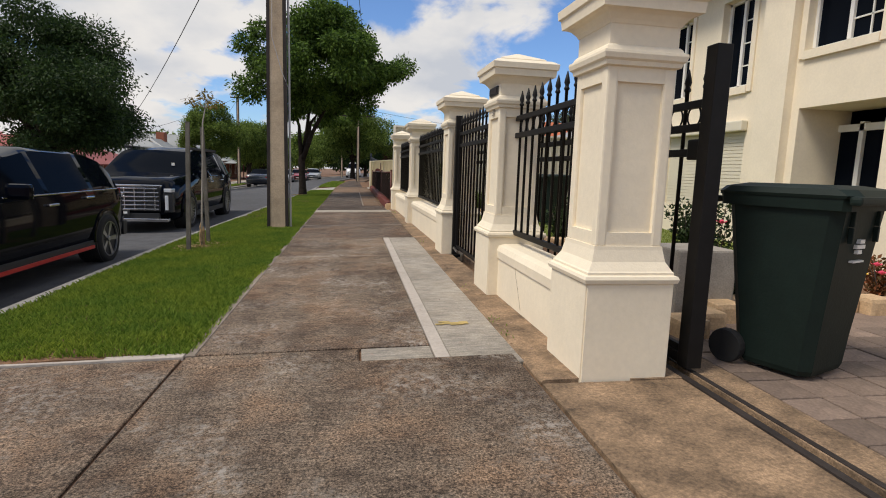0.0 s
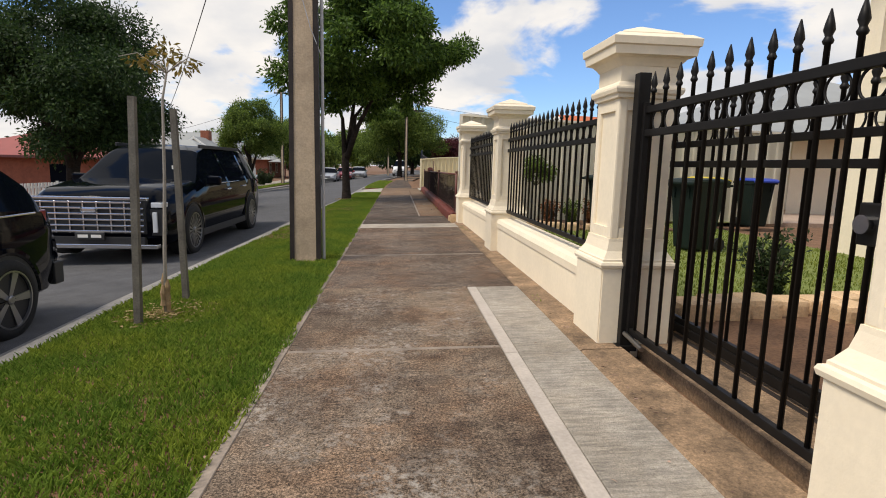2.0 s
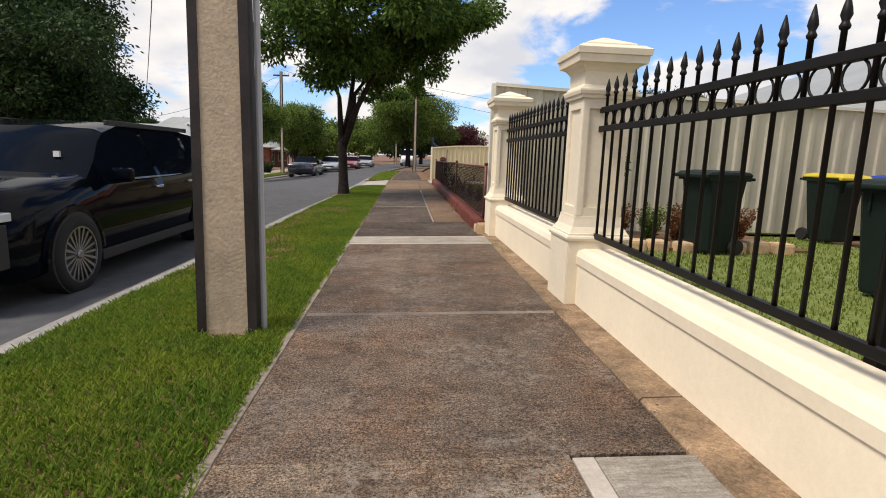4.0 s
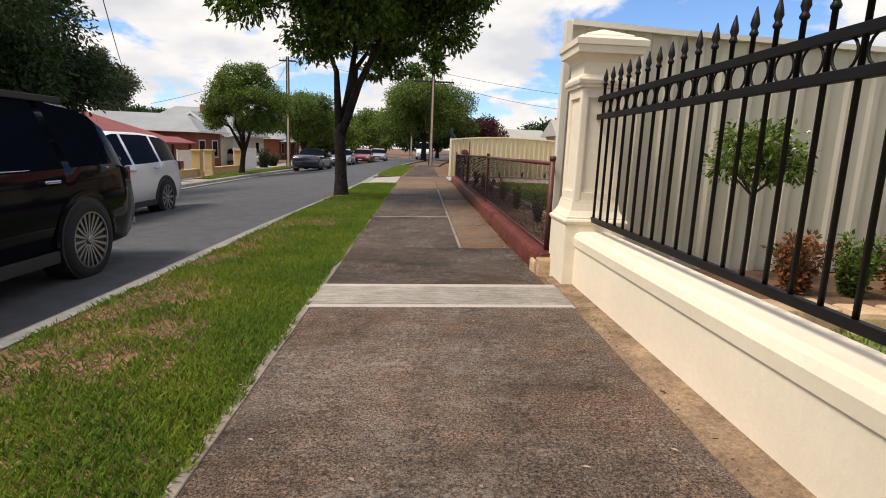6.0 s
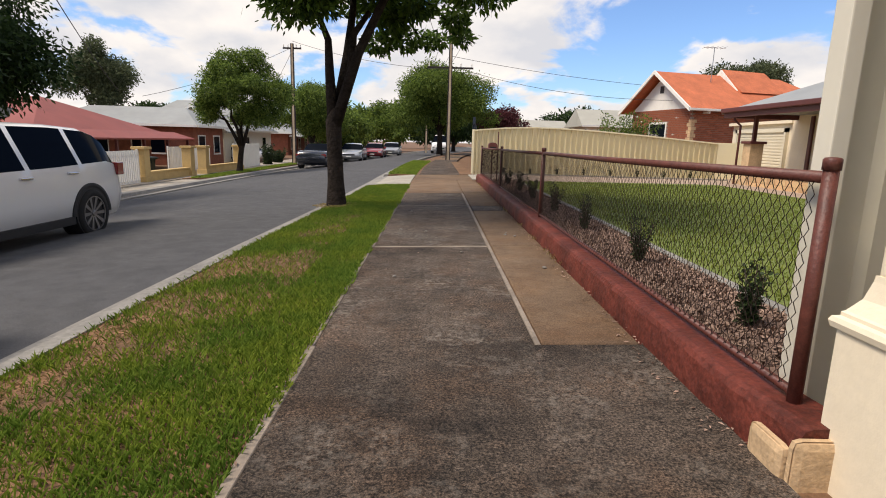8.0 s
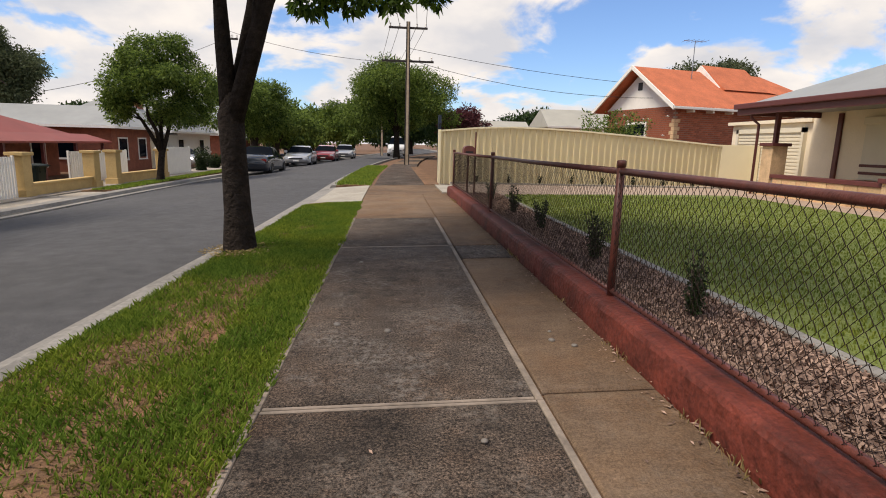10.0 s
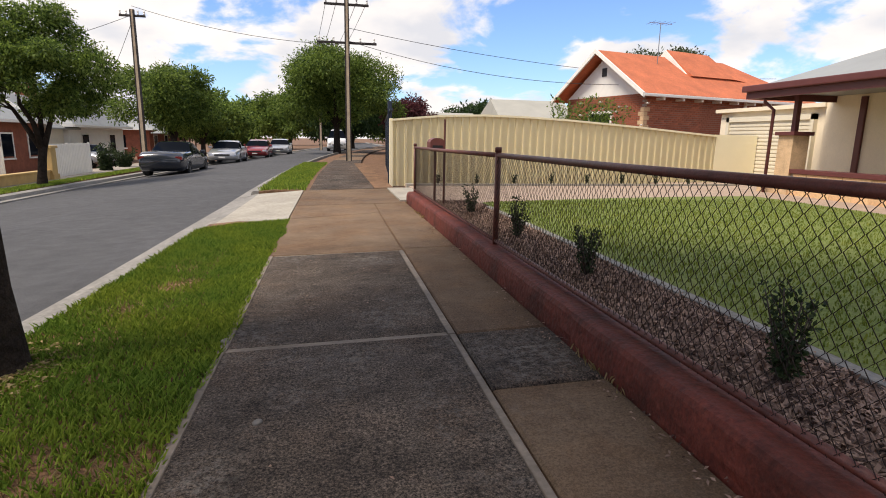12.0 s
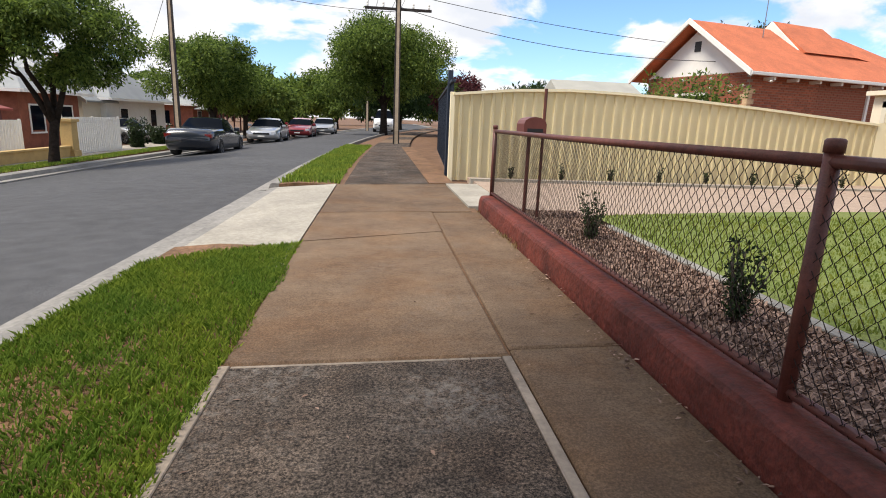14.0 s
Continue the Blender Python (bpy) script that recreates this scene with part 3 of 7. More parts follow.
def fence_pillar(y, label):
    x = fence_x(y) + 0.245
    th = thing("fence_pillar", label, "pillar", pose(x, y, 0, 0, 0, 0.65), "cream fence pillars")
    bm = bm_new()
    add_square_stack(bm, 0, 0, [(-0.15, .245), (.505, .245), (.515, .24)])
    bmesh.ops.bevel(bm, geom=[e for e in bm.edges if abs(e.verts[0].co.z - e.verts[1].co.z) > .3], offset=.008, segments=2, affect='EDGES')
    part("plinth", bm, M_CREAM, th)
    bm = bm_new()
    add_square_stack(bm, 0, 0, [(.51, .236), (.515, .256), (.535, .262), (.55, .256), (.556, .240), (.568, .240), (.575, .232), (.585, .226), (.62, .205), (.68, .192), (.70, .19)])
    part("base_moulding", bm, M_CREAM, th)
    bm = bm_new()
    framed(bm, 0, 0, .186, .695, 1.60, .062, .075, .022)
    part("shaft", bm, M_CREAM, th, "shaft with recessed panels")
    bm = bm_new()
    add_square_stack(bm, 0, 0, [(1.598, .188), (1.602, .202), (1.622, .206), (1.632, .218), (1.655, .224), (1.668, .222), (1.672, .208), (1.69, .2), (1.70, .19)])
    part("collar", bm, M_CREAM, th)
    bm = bm_new()
    add_square_stack(bm, 0, 0, [(1.695, .186), (1.80, .186)])
    part("frieze", bm, M_CREAM, th)
    bm = bm_new()
    add_square_stack(bm, 0, 0, [(1.798, .19), (1.815, .2), (1.84, .222), (1.85, .24), (1.855, .262), (1.905, .268), (1.912, .28), (1.955, .284), (1.96, .278), (1.985, .235)])
    part("cap", bm, M_CREAM, th)
    bm = bm_new()
    add_square_stack(bm, 0, 0, [(1.98, .195), (2.0, .195), (2.008, .185), (2.075, .012)])
    part("cap_pyramid", bm, M_CREAM, th)
    return th


PILLARS = (1.99, 3.93, 6.26, 10.24, 13.93)
for cy in PILLARS:
    p = fence_pillar(cy, "tall cream rendered fence pillar with recessed panels and moulded cap" if cy != 3.93 else "cream rendered pillar with letter slot and house number 38")
    if cy == 3.93:
        bm = bm_new()
        add_box(bm, -.200, -.183, -.125, .125, 1.715, 1.785, .003)
        slot = part("letter_slot", bm, M_PLASTIC, p, "dark metal letter slot plate")
        bm = bm_new()
        add_box(bm, -.206, -.200, -.112, .112, 1.728, 1.772)
        part("flap", bm, M_STEEL, slot)
        cu = bpy.data.curves.new("digits", 'FONT')
        cu.body, cu.size, cu.extrude, cu.align_x = "38", 0.085, 0.003, 'CENTER'
        tmp = bpy.data.objects.new("digits", cu)
        me = bpy.data.meshes.new_from_object(tmp)
        bpy.data.objects.remove(tmp)
        me.materials.append(M_GREY)
        num = new("house_number", me)
        num.parent = p
        num.matrix_local = pose(-.190, 0, 1.548, 90, 0, -90)
        num["label"] = "grey raised house number digits"


def low_wall(a, b):
    ang = -0.65
    th = thing("low_wall", "low cream rendered fence wall with rounded coping", "wall", pose(fence_x(a) + .09, a, 0, 0, 0, 0.65), "cream fence walls")
    th["kind"] = "structure"
    n = b - a
    bm = bm_new()
    add_box(bm, 0, .30, 0, n, -.15, .375, .004)
    part("wall_body", bm, M_CREAM, th)
    bm = bm_new()
    add_prism(bm, [(-.012, .335), (.312, .335), (.318, .40), (.30, .44), (.25, .455), (.05, .455), (0, .44), (-.018, .40)], "y", 0, n)
    part("coping", bm, M_CREAM, th)
    return th


low_wall(PILLARS[0] + .23, PILLARS[1] - .23)
low_wall(PILLARS[2] + .23, PILLARS[3] - .23)
low_wall(PILLARS[3] + .23, PILLARS[4] - .23)


def lathe(bm, prof, n=8, at=(0, 0, 0)):
    return add_rings(bm, [[(at[0] + r * math.cos(2 * math.pi * k / n), at[1] + r * math.sin(2 * math.pi * k / n), at[2] + z) for k in range(n)] for z, r in prof])


def picket_mesh(z0, z1, r=0.0112):
    """A round bar with a collared spear head; z1 is its tip."""
    bm = bm_new()
    lathe(bm, [(z0, r), (z1 - .125, r), (z1 - .122, r * 1.5), (z1 - .112, r * 1.75), (z1 - .102, r * 1.3), (z1 - .095, r * 1.1), (z1 - .075, r * 1.8), (z1 - .05, r * 1.4), (z1, r * .25)], 7)
    return finish(bm, "picket", M_BLACK, True)


def ring_mesh(rad, r=.0055):
    bm = bm_new()
    n, m = 18, 5
    g = [[bm.verts.new((math.cos(2 * math.pi * j / m) * r, math.cos(2 * math.pi * i / n) * (rad + math.sin(2 * math.pi * j / m) * r), math.sin(2 * math.pi * i / n) * (rad + math.sin(2 * math.pi * j / m) * r))) for j in range(m)] for i in range(n)]
    for i in range(n):
        for j in range(m):
            bm.faces.new((g[i][j], g[(i + 1) % n][j], g[(i + 1) % n][(j + 1) % m], g[i][(j + 1) % m]))
    return finish(bm, "ring", M_BLACK, True)


PICKET, PICKET_GATE, RING = picket_mesh(.535, 1.735), picket_mesh(.10, 1.735), ring_mesh(.058)
PICKET_SLIDE = picket_mesh(.10, 1.66)


def child(name, me, parent, loc):
    ob = new(name, me)
    ob.parent = parent
    ob.location = loc
    return ob


def fence_panel(x, a, b, label, name="fence_panel", gap=.155, rails=(.555, 1.375, 1.515), picket=PICKET, stub=True):
    th = thing(name, label, "fence", pose(x, a, 0, 0, 0, 0.65), "black iron fence panels")
    n = b - a
    for z in rails:
        bm = bm_new()
        add_box(bm, -.017, .017, -.02 if stub else 0, n + .02 if stub else n, z - .021, z + .021, .004)
        part("rail", bm, M_BLACK, th)
    k = max(1, round(n / gap))
    for i in range(k):
        child("picket", picket, th, (0, (i + .5) * n / k, 0))
        if i:
            child("ring", RING, th, (0, i * n / k, (rails[-1] + rails[-2]) / 2))
    return th


fence_panel(fence_x(3) + .235, PILLARS[0] + .18, PILLARS[1] - .18, "black wrought iron fence panel with spear tips and rings")
fence_panel(fence_x(8) + .235, PILLARS[2] + .18, PILLARS[3] - .18, "black wrought iron fence panel with spear tips and rings")
fence_panel(fence_x(12) + .235, PILLARS[3] + .18, PILLARS[4] - .18, "black wrought iron fence panel with spear tips and rings")


def upright(bm_z, w, parent, loc, name="stile"):
    bm = bm_new()
    add_box(bm, -w / 2, w / 2, -w / 2, w / 2, bm_z[0], bm_z[1], .005)
    ob = part(name, bm, M_BLACK, parent)
    ob.location = loc
    return ob


# pedestrian gate between the second and third pillars
g0, g1 = PILLARS[1] + .26, PILLARS[2] - .30
gate = fence_panel(fence_x(5) + .20, g0, g1, "black wrought iron pedestrian gate, closed, with round lock", "pedestrian_gate", .15, (.115, 1.375, 1.515), PICKET_GATE, False)
gate["category"] = "gate"
upright((.06, 1.56), .05, gate, (0, 0, 0))
upright((.06, 1.56), .05, gate, (0, g1 - g0, 0))
bm = bm_new()
add_box(bm, -.022, .022, .03, .115, .92, 1.06, .006)
lock = part("lock_box", bm, M_BLACK, gate)
bm = bm_new()
add_tube(bm, [(-.022, .072, .99), (-.05, .072, .99)], .032, 14)
part("lock_knob", bm, M_CHROME, lock, "round chrome lock knob")
bm = bm_new()
add_tube(bm, [(-.04, g1 - g0 - .02, .10), (-.055, g1 - g0 - .30, .085)], .016, 9)
part("spring", bm, M_ALLOY, gate, "grey coil closer spring")
th = thing("gate_post", "square black steel gate post fixed beside the pillar", "post", pose(fence_x(6) + .17, PILLARS[2] - .262, 0))
upright((-.1, 1.74), .075, th, (0, 0, 0), "post")
bm = bm_new()
add_box(bm, -.065, .065, -.065, .065, -.02, .012)
part("foot_plate", bm, M_BLACK, th)

# sliding driveway gate, drawn back behind the fence
s0, s1, sx = 1.83, 7.9, 2.44
slide = fence_panel(sx, s0, s1, "black iron sliding driveway gate drawn back behind the fence", "sliding_gate", .165, (.11, 1.20, 1.335, 1.46), PICKET_SLIDE, False)
slide["category"] = "gate"
upright((.03, 1.74), .09, slide, (0, 0, 0), "end_post")
upright((.03, 1.66), .07, slide, (0, s1 - s0, 0), "end_post")
bm = bm_new()
add_box(bm, -.03, .03, 0, s1 - s0, .03, .09, .006)
part("bottom_rail", bm, M_BLACK, slide)
bm = bm_new()
add_box(bm, -.03, .03, .04, .16, 1.16, 1.27, .01)
part("latch", bm, M_BLACK, slide)
bm = bm_new()
add_tube(bm, [(-.02, .3, .055), (.02, .3, .055)], .05, 12)
part("roller", bm, M_STEEL, slide)
bm = bm_new()
add_box(bm, sx - .1, sx - .06, -4, s1, -.05, .006)
add_box(bm, sx + .0, sx + .03, -4, s1, -.05, .006)
setting("gate_track", bm, M_STEEL, "rusty steel track of the sliding gate", "track")

# cream steel fence across the side boundary behind the last pillar
def sheet_outline(n, pitch, depth):
    pts = []
    for i in range(n):
        x = i * pitch
        pts += [(x, 0), (x + pitch * .55, 0), (x + pitch * .65, depth), (x + pitch * .9, depth)]
    pts.append((n * pitch, 0))
    return pts


def sheet_wall(name, p0, p1, pitch, depth, z0, tops, material, label, cap=True):
    """Profiled steel sheeting between two plan points; tops gives (share, height)."""
    p0, p1 = Vector(p0), Vector(p1)
    d = (p1 - p0)
    n = max(1, round(d.length / pitch))
    u = d.normalized()
    v = Vector((-u.y, u.x))
    th = thing(name, label, "fence")
    th["kind"] = "structure"
    def top(s):
        for (a, za), (b, zb) in zip(tops, tops[1:]):
            if a <= s <= b:
                return za + (zb - za) * (s - a) / (b - a)
        return tops[-1][1]
    step = d.length / n
    per = 9
    for k0 in range(0, n, per):
        bm = bm_new()
        row = []
        for x, y in sheet_outline(min(per, n - k0), step, depth):
            s = x + k0 * step
            q = p0 + u * s - v * y
            zt = top(s / d.length)
            row.append((bm.verts.new((q.x, q.y, z0)), bm.verts.new((q.x, q.y, zt))))
        for a, b in zip(row, row[1:]):
            bm.faces.new((a[0], b[0], b[1], a[1]))
        bmesh.ops.solidify(bm, geom=bm.faces[:], thickness=.004)
        part("sheet", bm, material, th)
    if cap:
        bm = bm_new()
        rings = []
        for i in range(17):
            s = i / 16
            q, zt = p0 + d * s, top(s)
            a, b = q + v * .025, q - v * (.03 + depth)
            rings.append([(a.x, a.y, zt - .03), (b.x, b.y, zt - .03), (b.x, b.y, zt + .018), (a.x, a.y, zt + .018)])
        add_rings(bm, rings)
        part("top_rail", bm, material, th)
    return th


side = sheet_wall("side_fence", (1.74, 14.46), (9.5, 14.85), .26, .035, 0.0, [(0, 2.24), (.15, 2.2), (1, 2.1)], M_SHEET_PALE, "cream profiled steel boundary fence with top rail")
bm = bm_new()
add_box(bm, 1.685, 1.75, 14.41, 14.50, -.1, 2.25, .006)
part("end_post", bm, M_SHEET_PALE, side)

# ---- parked cars ----
def interp(tab, s):
    for (a, va), (b, vb) in zip(tab, tab[1:]):
        if a <= s <= b:
            f = (s - a) / (b - a) if b > a else 0
            f = f * f * (3 - 2 * f) * .5 + f * .5
            return va + (vb - va) * f
    return tab[-1][1]


SPOKES = {}


def wheel_parts(parent, x, y, r, spokes, side, rim_mat):
    """A wheel whose outer face looks along side * x; r is the tyre's radius."""
    w = new("wheel")
    w.parent = parent
    w.location = (x, y, r)
    me_bm = bm_new()
    prof = [(-.10, .62 * r), (-.10, .9 * r), (-.08, .97 * r), (0.0, r), (.07, .975 * r), (.10, .9 * r), (.105, .72 * r), (.085, .66 * r)]
    n = 28
    add_rings(me_bm, [[(side * a, q * math.cos(2 * math.pi * k / n), q * math.sin(2 * math.pi * k / n)) for k in range(n)] for a, q in prof], False)
    tyre = new("tyre", finish(me_bm, "tyre", M_TYRE, True))
    tyre.parent = w
    b = bm_new()
    add_rings(b, [[(side * a, q * math.cos(2 * math.pi * k / n), q * math.sin(2 * math.pi * k / n)) for k in range(n)] for a, q in ((.088, .72 * r), (.10, .70 * r), (.095, .66 * r), (.03, .64 * r), (.03, .02 * r))], False)
    rim = new("rim", finish(b, "rim", M_PLASTIC, False))
    rim.parent = w
    b = bm_new()
    key = (spokes, r, side, rim_mat.name)
    if key not in SPOKES:
        sb = bm_new()
        c, s = 1.0, 0.0
        k_ = min(1.3, 9 / spokes)
        t0, t1 = .028 * k_ * r / .37, .05 * k_ * r / .37
        pts = []
        for q, hw, dx in ((.10 * r, t0, .078), (.67 * r, t1, .094)):
            for sg in (-1, 1):
                for d in (0, -.03):
                    pts.append((side * (dx + d), q * c - sg * hw * s * .6, q * s + sg * hw * c * .6))
        v = [sb.verts.new(p) for p in pts]
        for q in ((0, 2, 6, 4), (1, 5, 7, 3), (0, 4, 5, 1), (2, 3, 7, 6), (4, 6, 7, 5), (0, 1, 3, 2)):
            sb.faces.new([v[k] for k in q])
        SPOKES[key] = finish(sb, "spoke", rim_mat, False)
    for i in range(spokes):
        o = new("spoke", SPOKES[key])
        o.parent = w
        o.rotation_euler = (2 * math.pi * i / spokes, 0, 0)
    add_rings(b, [[(side * a, q * math.cos(2 * math.pi * k / 20), q * math.sin(2 * math.pi * k / 20)) for k in range(20)] for a, q in ((.06, .11 * r), (.09, .11 * r), (.096, .08 * r), (.096, .002))], False)
    add_rings(b, [[(side * a, q * math.cos(2 * math.pi * k / n), q * math.sin(2 * math.pi * k / n)) for k in range(n)] for a, q in ((.085, .655 * r), (.102, .66 * r), (.102, .70 * r), (.09, .71 * r))], False)
    sp = new("hub_and_ring", finish(b, "hub_and_ring", rim_mat, False))
    sp.parent = w
    return w


def vehicle(name, label, m, L, W, H, top, belt, width, cabin, paint, wheels, r, spokes=5, pillars=(), rim=None, clad=True, category="car"):
    """A car body: rings along its length (front at y = 0), with glass, lamps, wheels and trim as parts.
    top, belt, width: tables of share of length against height or half width; cabin: shares of windscreen foot and head, rear head and foot."""
    th = thing(name, label, category, m)
    hw = W / 2
    st = sorted(set([0, .012, .03, .06, .1, .15, .2, .25, .3, .35, .4, .45, .5, .55, .6, .65, .7, .75, .8, .85, .9, .94, .97, .988, 1.0] + [round(c, 3) for c in cabin] + [round(p + d, 3) for p in pillars for d in (-.009, .009)]))
    rings = []
    for s in st:
        w, zt, zb = hw * interp(width, s), interp(top, s), interp(belt, s)
        z0 = .24 + (.14 * max(0, (.05 - s) / .05) + .16 * max(0, (s - .95) / .05))
        zb = min(zb, zt - .035)
        wr = w - .06 - max(0, zt - zb - .05) * .42
        half = [(0, z0), (w * .86, z0), (w * .975, z0 + .06), (w * 1.0, z0 + (zb - z0) * .42), (w * .992, z0 + (zb - z0) * .78), (w * .965, zb), (max(wr, .2), zt - .045), (max(wr - .09, .15), zt - .006), (0, zt + .012)]
        ring = [(x, s * L, z) for x, z in half] + [(-x, s * L, z) for x, z in reversed(half[1:-1])]
        rings.append(ring)
    nh = 9
    nr = len(rings[0])
    seg_of = lambda j: j if j < nh - 1 else nr - 1 - j
    groups = {}
    for i in range(len(st) - 1):
        mid = (st[i] + st[i + 1]) / 2
        for j in range(nr):
            g = "body"
            k = seg_of(j)
            right = j < nh - 1
            if k == 5 and cabin[0] + .03 < mid < cabin[3] - .015 and not any(abs(mid - p) < .009 for p in pillars):
                n_win = sum(mid > p for p in pillars)
                g = "side_window_%d_%d" % (right, n_win)
            elif k in (6, 7) and cabin[0] < mid < cabin[1]:
                g = "windscreen"
            elif k in (6, 7) and cabin[2] < mid < cabin[3]:
                g = "rear_window"
            groups.setdefault(g, []).append((i, j))
    for g, cells in groups.items():
        b = bm_new()
        vm = {}
        def vert(i, j):
            key = (i, j % nr)
            if key not in vm:
                vm[key] = b.verts.new(rings[i][j % nr])
            return vm[key]
        for i, j in cells:
            b.faces.new((vert(i, j), vert(i, j + 1), vert(i + 1, j + 1), vert(i + 1, j)))
        if g == "body":
            for i in (0, len(st) - 1):
                b.faces.new([vert(i, j) for j in range(nr)])
            ob = part("body", b, paint, th, "", True)
        else:
            ob = part(g.split("_")[0] + "_window" if g.startswith("side") else g, b, M_GLASS, th, "", True)
    for y in wheels:
        for sd in (-1, 1):
            x = sd * (hw * interp(width, y / L) - .10)
            b = bm_new()
            n = 26
            xo = sd * (hw * interp(width, y / L) + .006)
            add_rings(b, [[(xo + sd * a, y + q * math.cos(math.pi * k / n - .0) , max(.2, r + q * math.sin(math.pi * k / n))) for k in range(n + 1)] for a, q in ((-.12, r * 1.0), (0.0, r * 1.05), (.008, r * 1.12), (.004, r * 1.22), (-.05, r * 1.24))], False)
            part("wheel_arch", b, M_PLASTIC if clad else paint, th)
            b = bm_new()
            add_tube(b, [(xo - sd * .25, y, r + .03), (xo - sd * .002, y, r + .03)], r * 1.06, 26)
            part("arch_liner", b, M_PLASTIC, th)
            wheel_parts(th, x + sd * .03, y, r, spokes, sd, rim or M_ALLOY)
    for sd in (-1, 1):
        wx = hw * .99
        b = bm_new()
        add_box(b, min(sd * (wx - .02), sd * (wx + .012)), max(sd * (wx - .02), sd * (wx + .012)), wheels[0] + r * 1.1, wheels[1] - r * 1.1, .25, .36, .01)
        part("sill", b, M_PLASTIC, th)
        ym = (cabin[0] + .065) * L
        b = bm_new()
        zb = interp(belt, .4)
        add_box(b, min(sd * (wx - .02), sd * (wx + .20)), max(sd * (wx - .02), sd * (wx + .20)), ym, ym + .10, zb + .02, zb + .17, .035)
        part("mirror", b, paint, th)
        for yy in (.50, .69):
            b = bm_new()
            zz = interp(belt, yy) - .11
            add_box(b, min(sd * wx * .985, sd * (wx + .03)), max(sd * wx * .985, sd * (wx + .03)), yy * L, yy * L + .2, zz, zz + .03, .01)
            part("door_handle", b, M_CHROME, th)
    return th


def extra(th, name, material, boxes, label="", bevel=.01):
    b = bm_new()
    for q in boxes:
        add_box(b, *q, bevel)
    return part(name, b, material, th, label)


SUV_TOP = [(0, .78), (.02, .92), (.06, 1.0), (.24, 1.08), (.275, 1.1), (.42, 1.585), (.5, 1.64), (.7, 1.64), (.86, 1.60), (.93, 1.5), (.975, 1.08), (1, .8)]
SUV_BELT = [(0, .7), (.25, 1.02), (.6, 1.05), (.9, 1.1), (1, 1.0)]
SUV_W = [(0, .80), (.02, .90), (.06, .96), (.15, 1), (.85, 1), (.95, .96), (1, .88)]

SUV_BIG_TOP = [(0, .8), (.02, .97), (.06, 1.05), (.2, 1.12), (.25, 1.14), (.385, 1.62), (.46, 1.71), (.7, 1.73), (.88, 1.66), (.94, 1.5), (.985, 1.08), (1, .8)]
suv = vehicle("suv_car", "large glossy black SUV with chrome grille parked at the kerb", pose(-3.72, 10.32, -.12), 5.42, 1.97, 1.76, SUV_BIG_TOP, SUV_BELT, SUV_W, (.25, .385, .92, .985), M_CARBLACK, (.98, 4.30), .39, 20, (.54, .76), clad=False)
extra(suv, "grille", M_PLASTIC, [(-.72, .72, -.02, .10, .44, .90)])
for i in range(6):
    extra(suv, "grille_bar", M_CHROME, [(-.70 + .02 * (i == 5), .70 - .02 * (i == 5), -.045, -.01, .46 + .078 * i, .487 + .078 * i)], "", .006)
for i in range(8):
    extra(suv, "grille_rib", M_CHROME, [(-.62 + .177 * i, -.598 + .177 * i, -.04, -.01, .45, .88)], "", .004)
extra(suv, "bonnet_edge", M_CHROME, [(-.74, .74, -.03, .06, .895, .935)], "chrome bonnet strip")
extra(suv, "number_plate", M_PLATE, [(-.19, .19, -.065, -.045, .36, .46)], "black number plate")
extra(suv, "plate_text", M_WHITE, [(-.15, -.02, -.069, -.065, .39, .43), (.02, .15, -.069, -.065, .39, .43)], "unreadable white plate marks", 0)
for sd in (-1, 1):
    a, b_ = sorted((sd * .78, sd * .92))
    extra(suv, "headlight", M_LAMP, [(a, b_, .0, .22, .80, .87)], "slim daytime light")
    extra(suv, "light_bar", M_LAMP, [(min(sd * .80, sd * .86), max(sd * .80, sd * .86), -.015, .12, .46, .74)], "vertical light bar")
    extra(suv, "lamp_housing", M_PLASTIC, [(min(sd * .76, sd * .93), max(sd * .76, sd * .93), .01, .14, .42, .78)])
    extra(suv, "roof_rail", M_PLASTIC, [(min(sd * .66, sd * .70), max(sd * .66, sd * .70), 2.2, 4.5, 1.66, 1.72)])
    extra(suv, "window_trim", M_CHROME, [(min(sd * .928, sd * .945), max(sd * .928, sd * .945), 1.85, 4.8, 1.055, 1.075)], "", .004)
    extra(suv, "tail_light", M_TAIL, [(min(sd * .76, sd * .885), max(sd * .76, sd * .885), 5.18, 5.33, .86, 1.06)])
extra(suv, "bumper", M_CHROME, [(-.86, .86, -.05, .08, .24, .30)], "silver lower bumper bar")
extra(suv, "lower_grille", M_PLASTIC, [(-.7, .7, -.03, .06, .30, .40)])
extra(suv, "rear_bumper", M_ALLOY, [(-.86, .86, 5.32, 5.43, .40, .47)], "silver rear bumper trim")
extra(suv, "emblem", M_CHROME, [(-.10, .10, -.055, -.045, .73, .80)], "plain oval chrome badge", .02)
extra(suv, "sticker", M_WHITE, [(.46, .52, 1.58, 1.61, 1.30, 1.36)], "white windscreen sticker", 0)

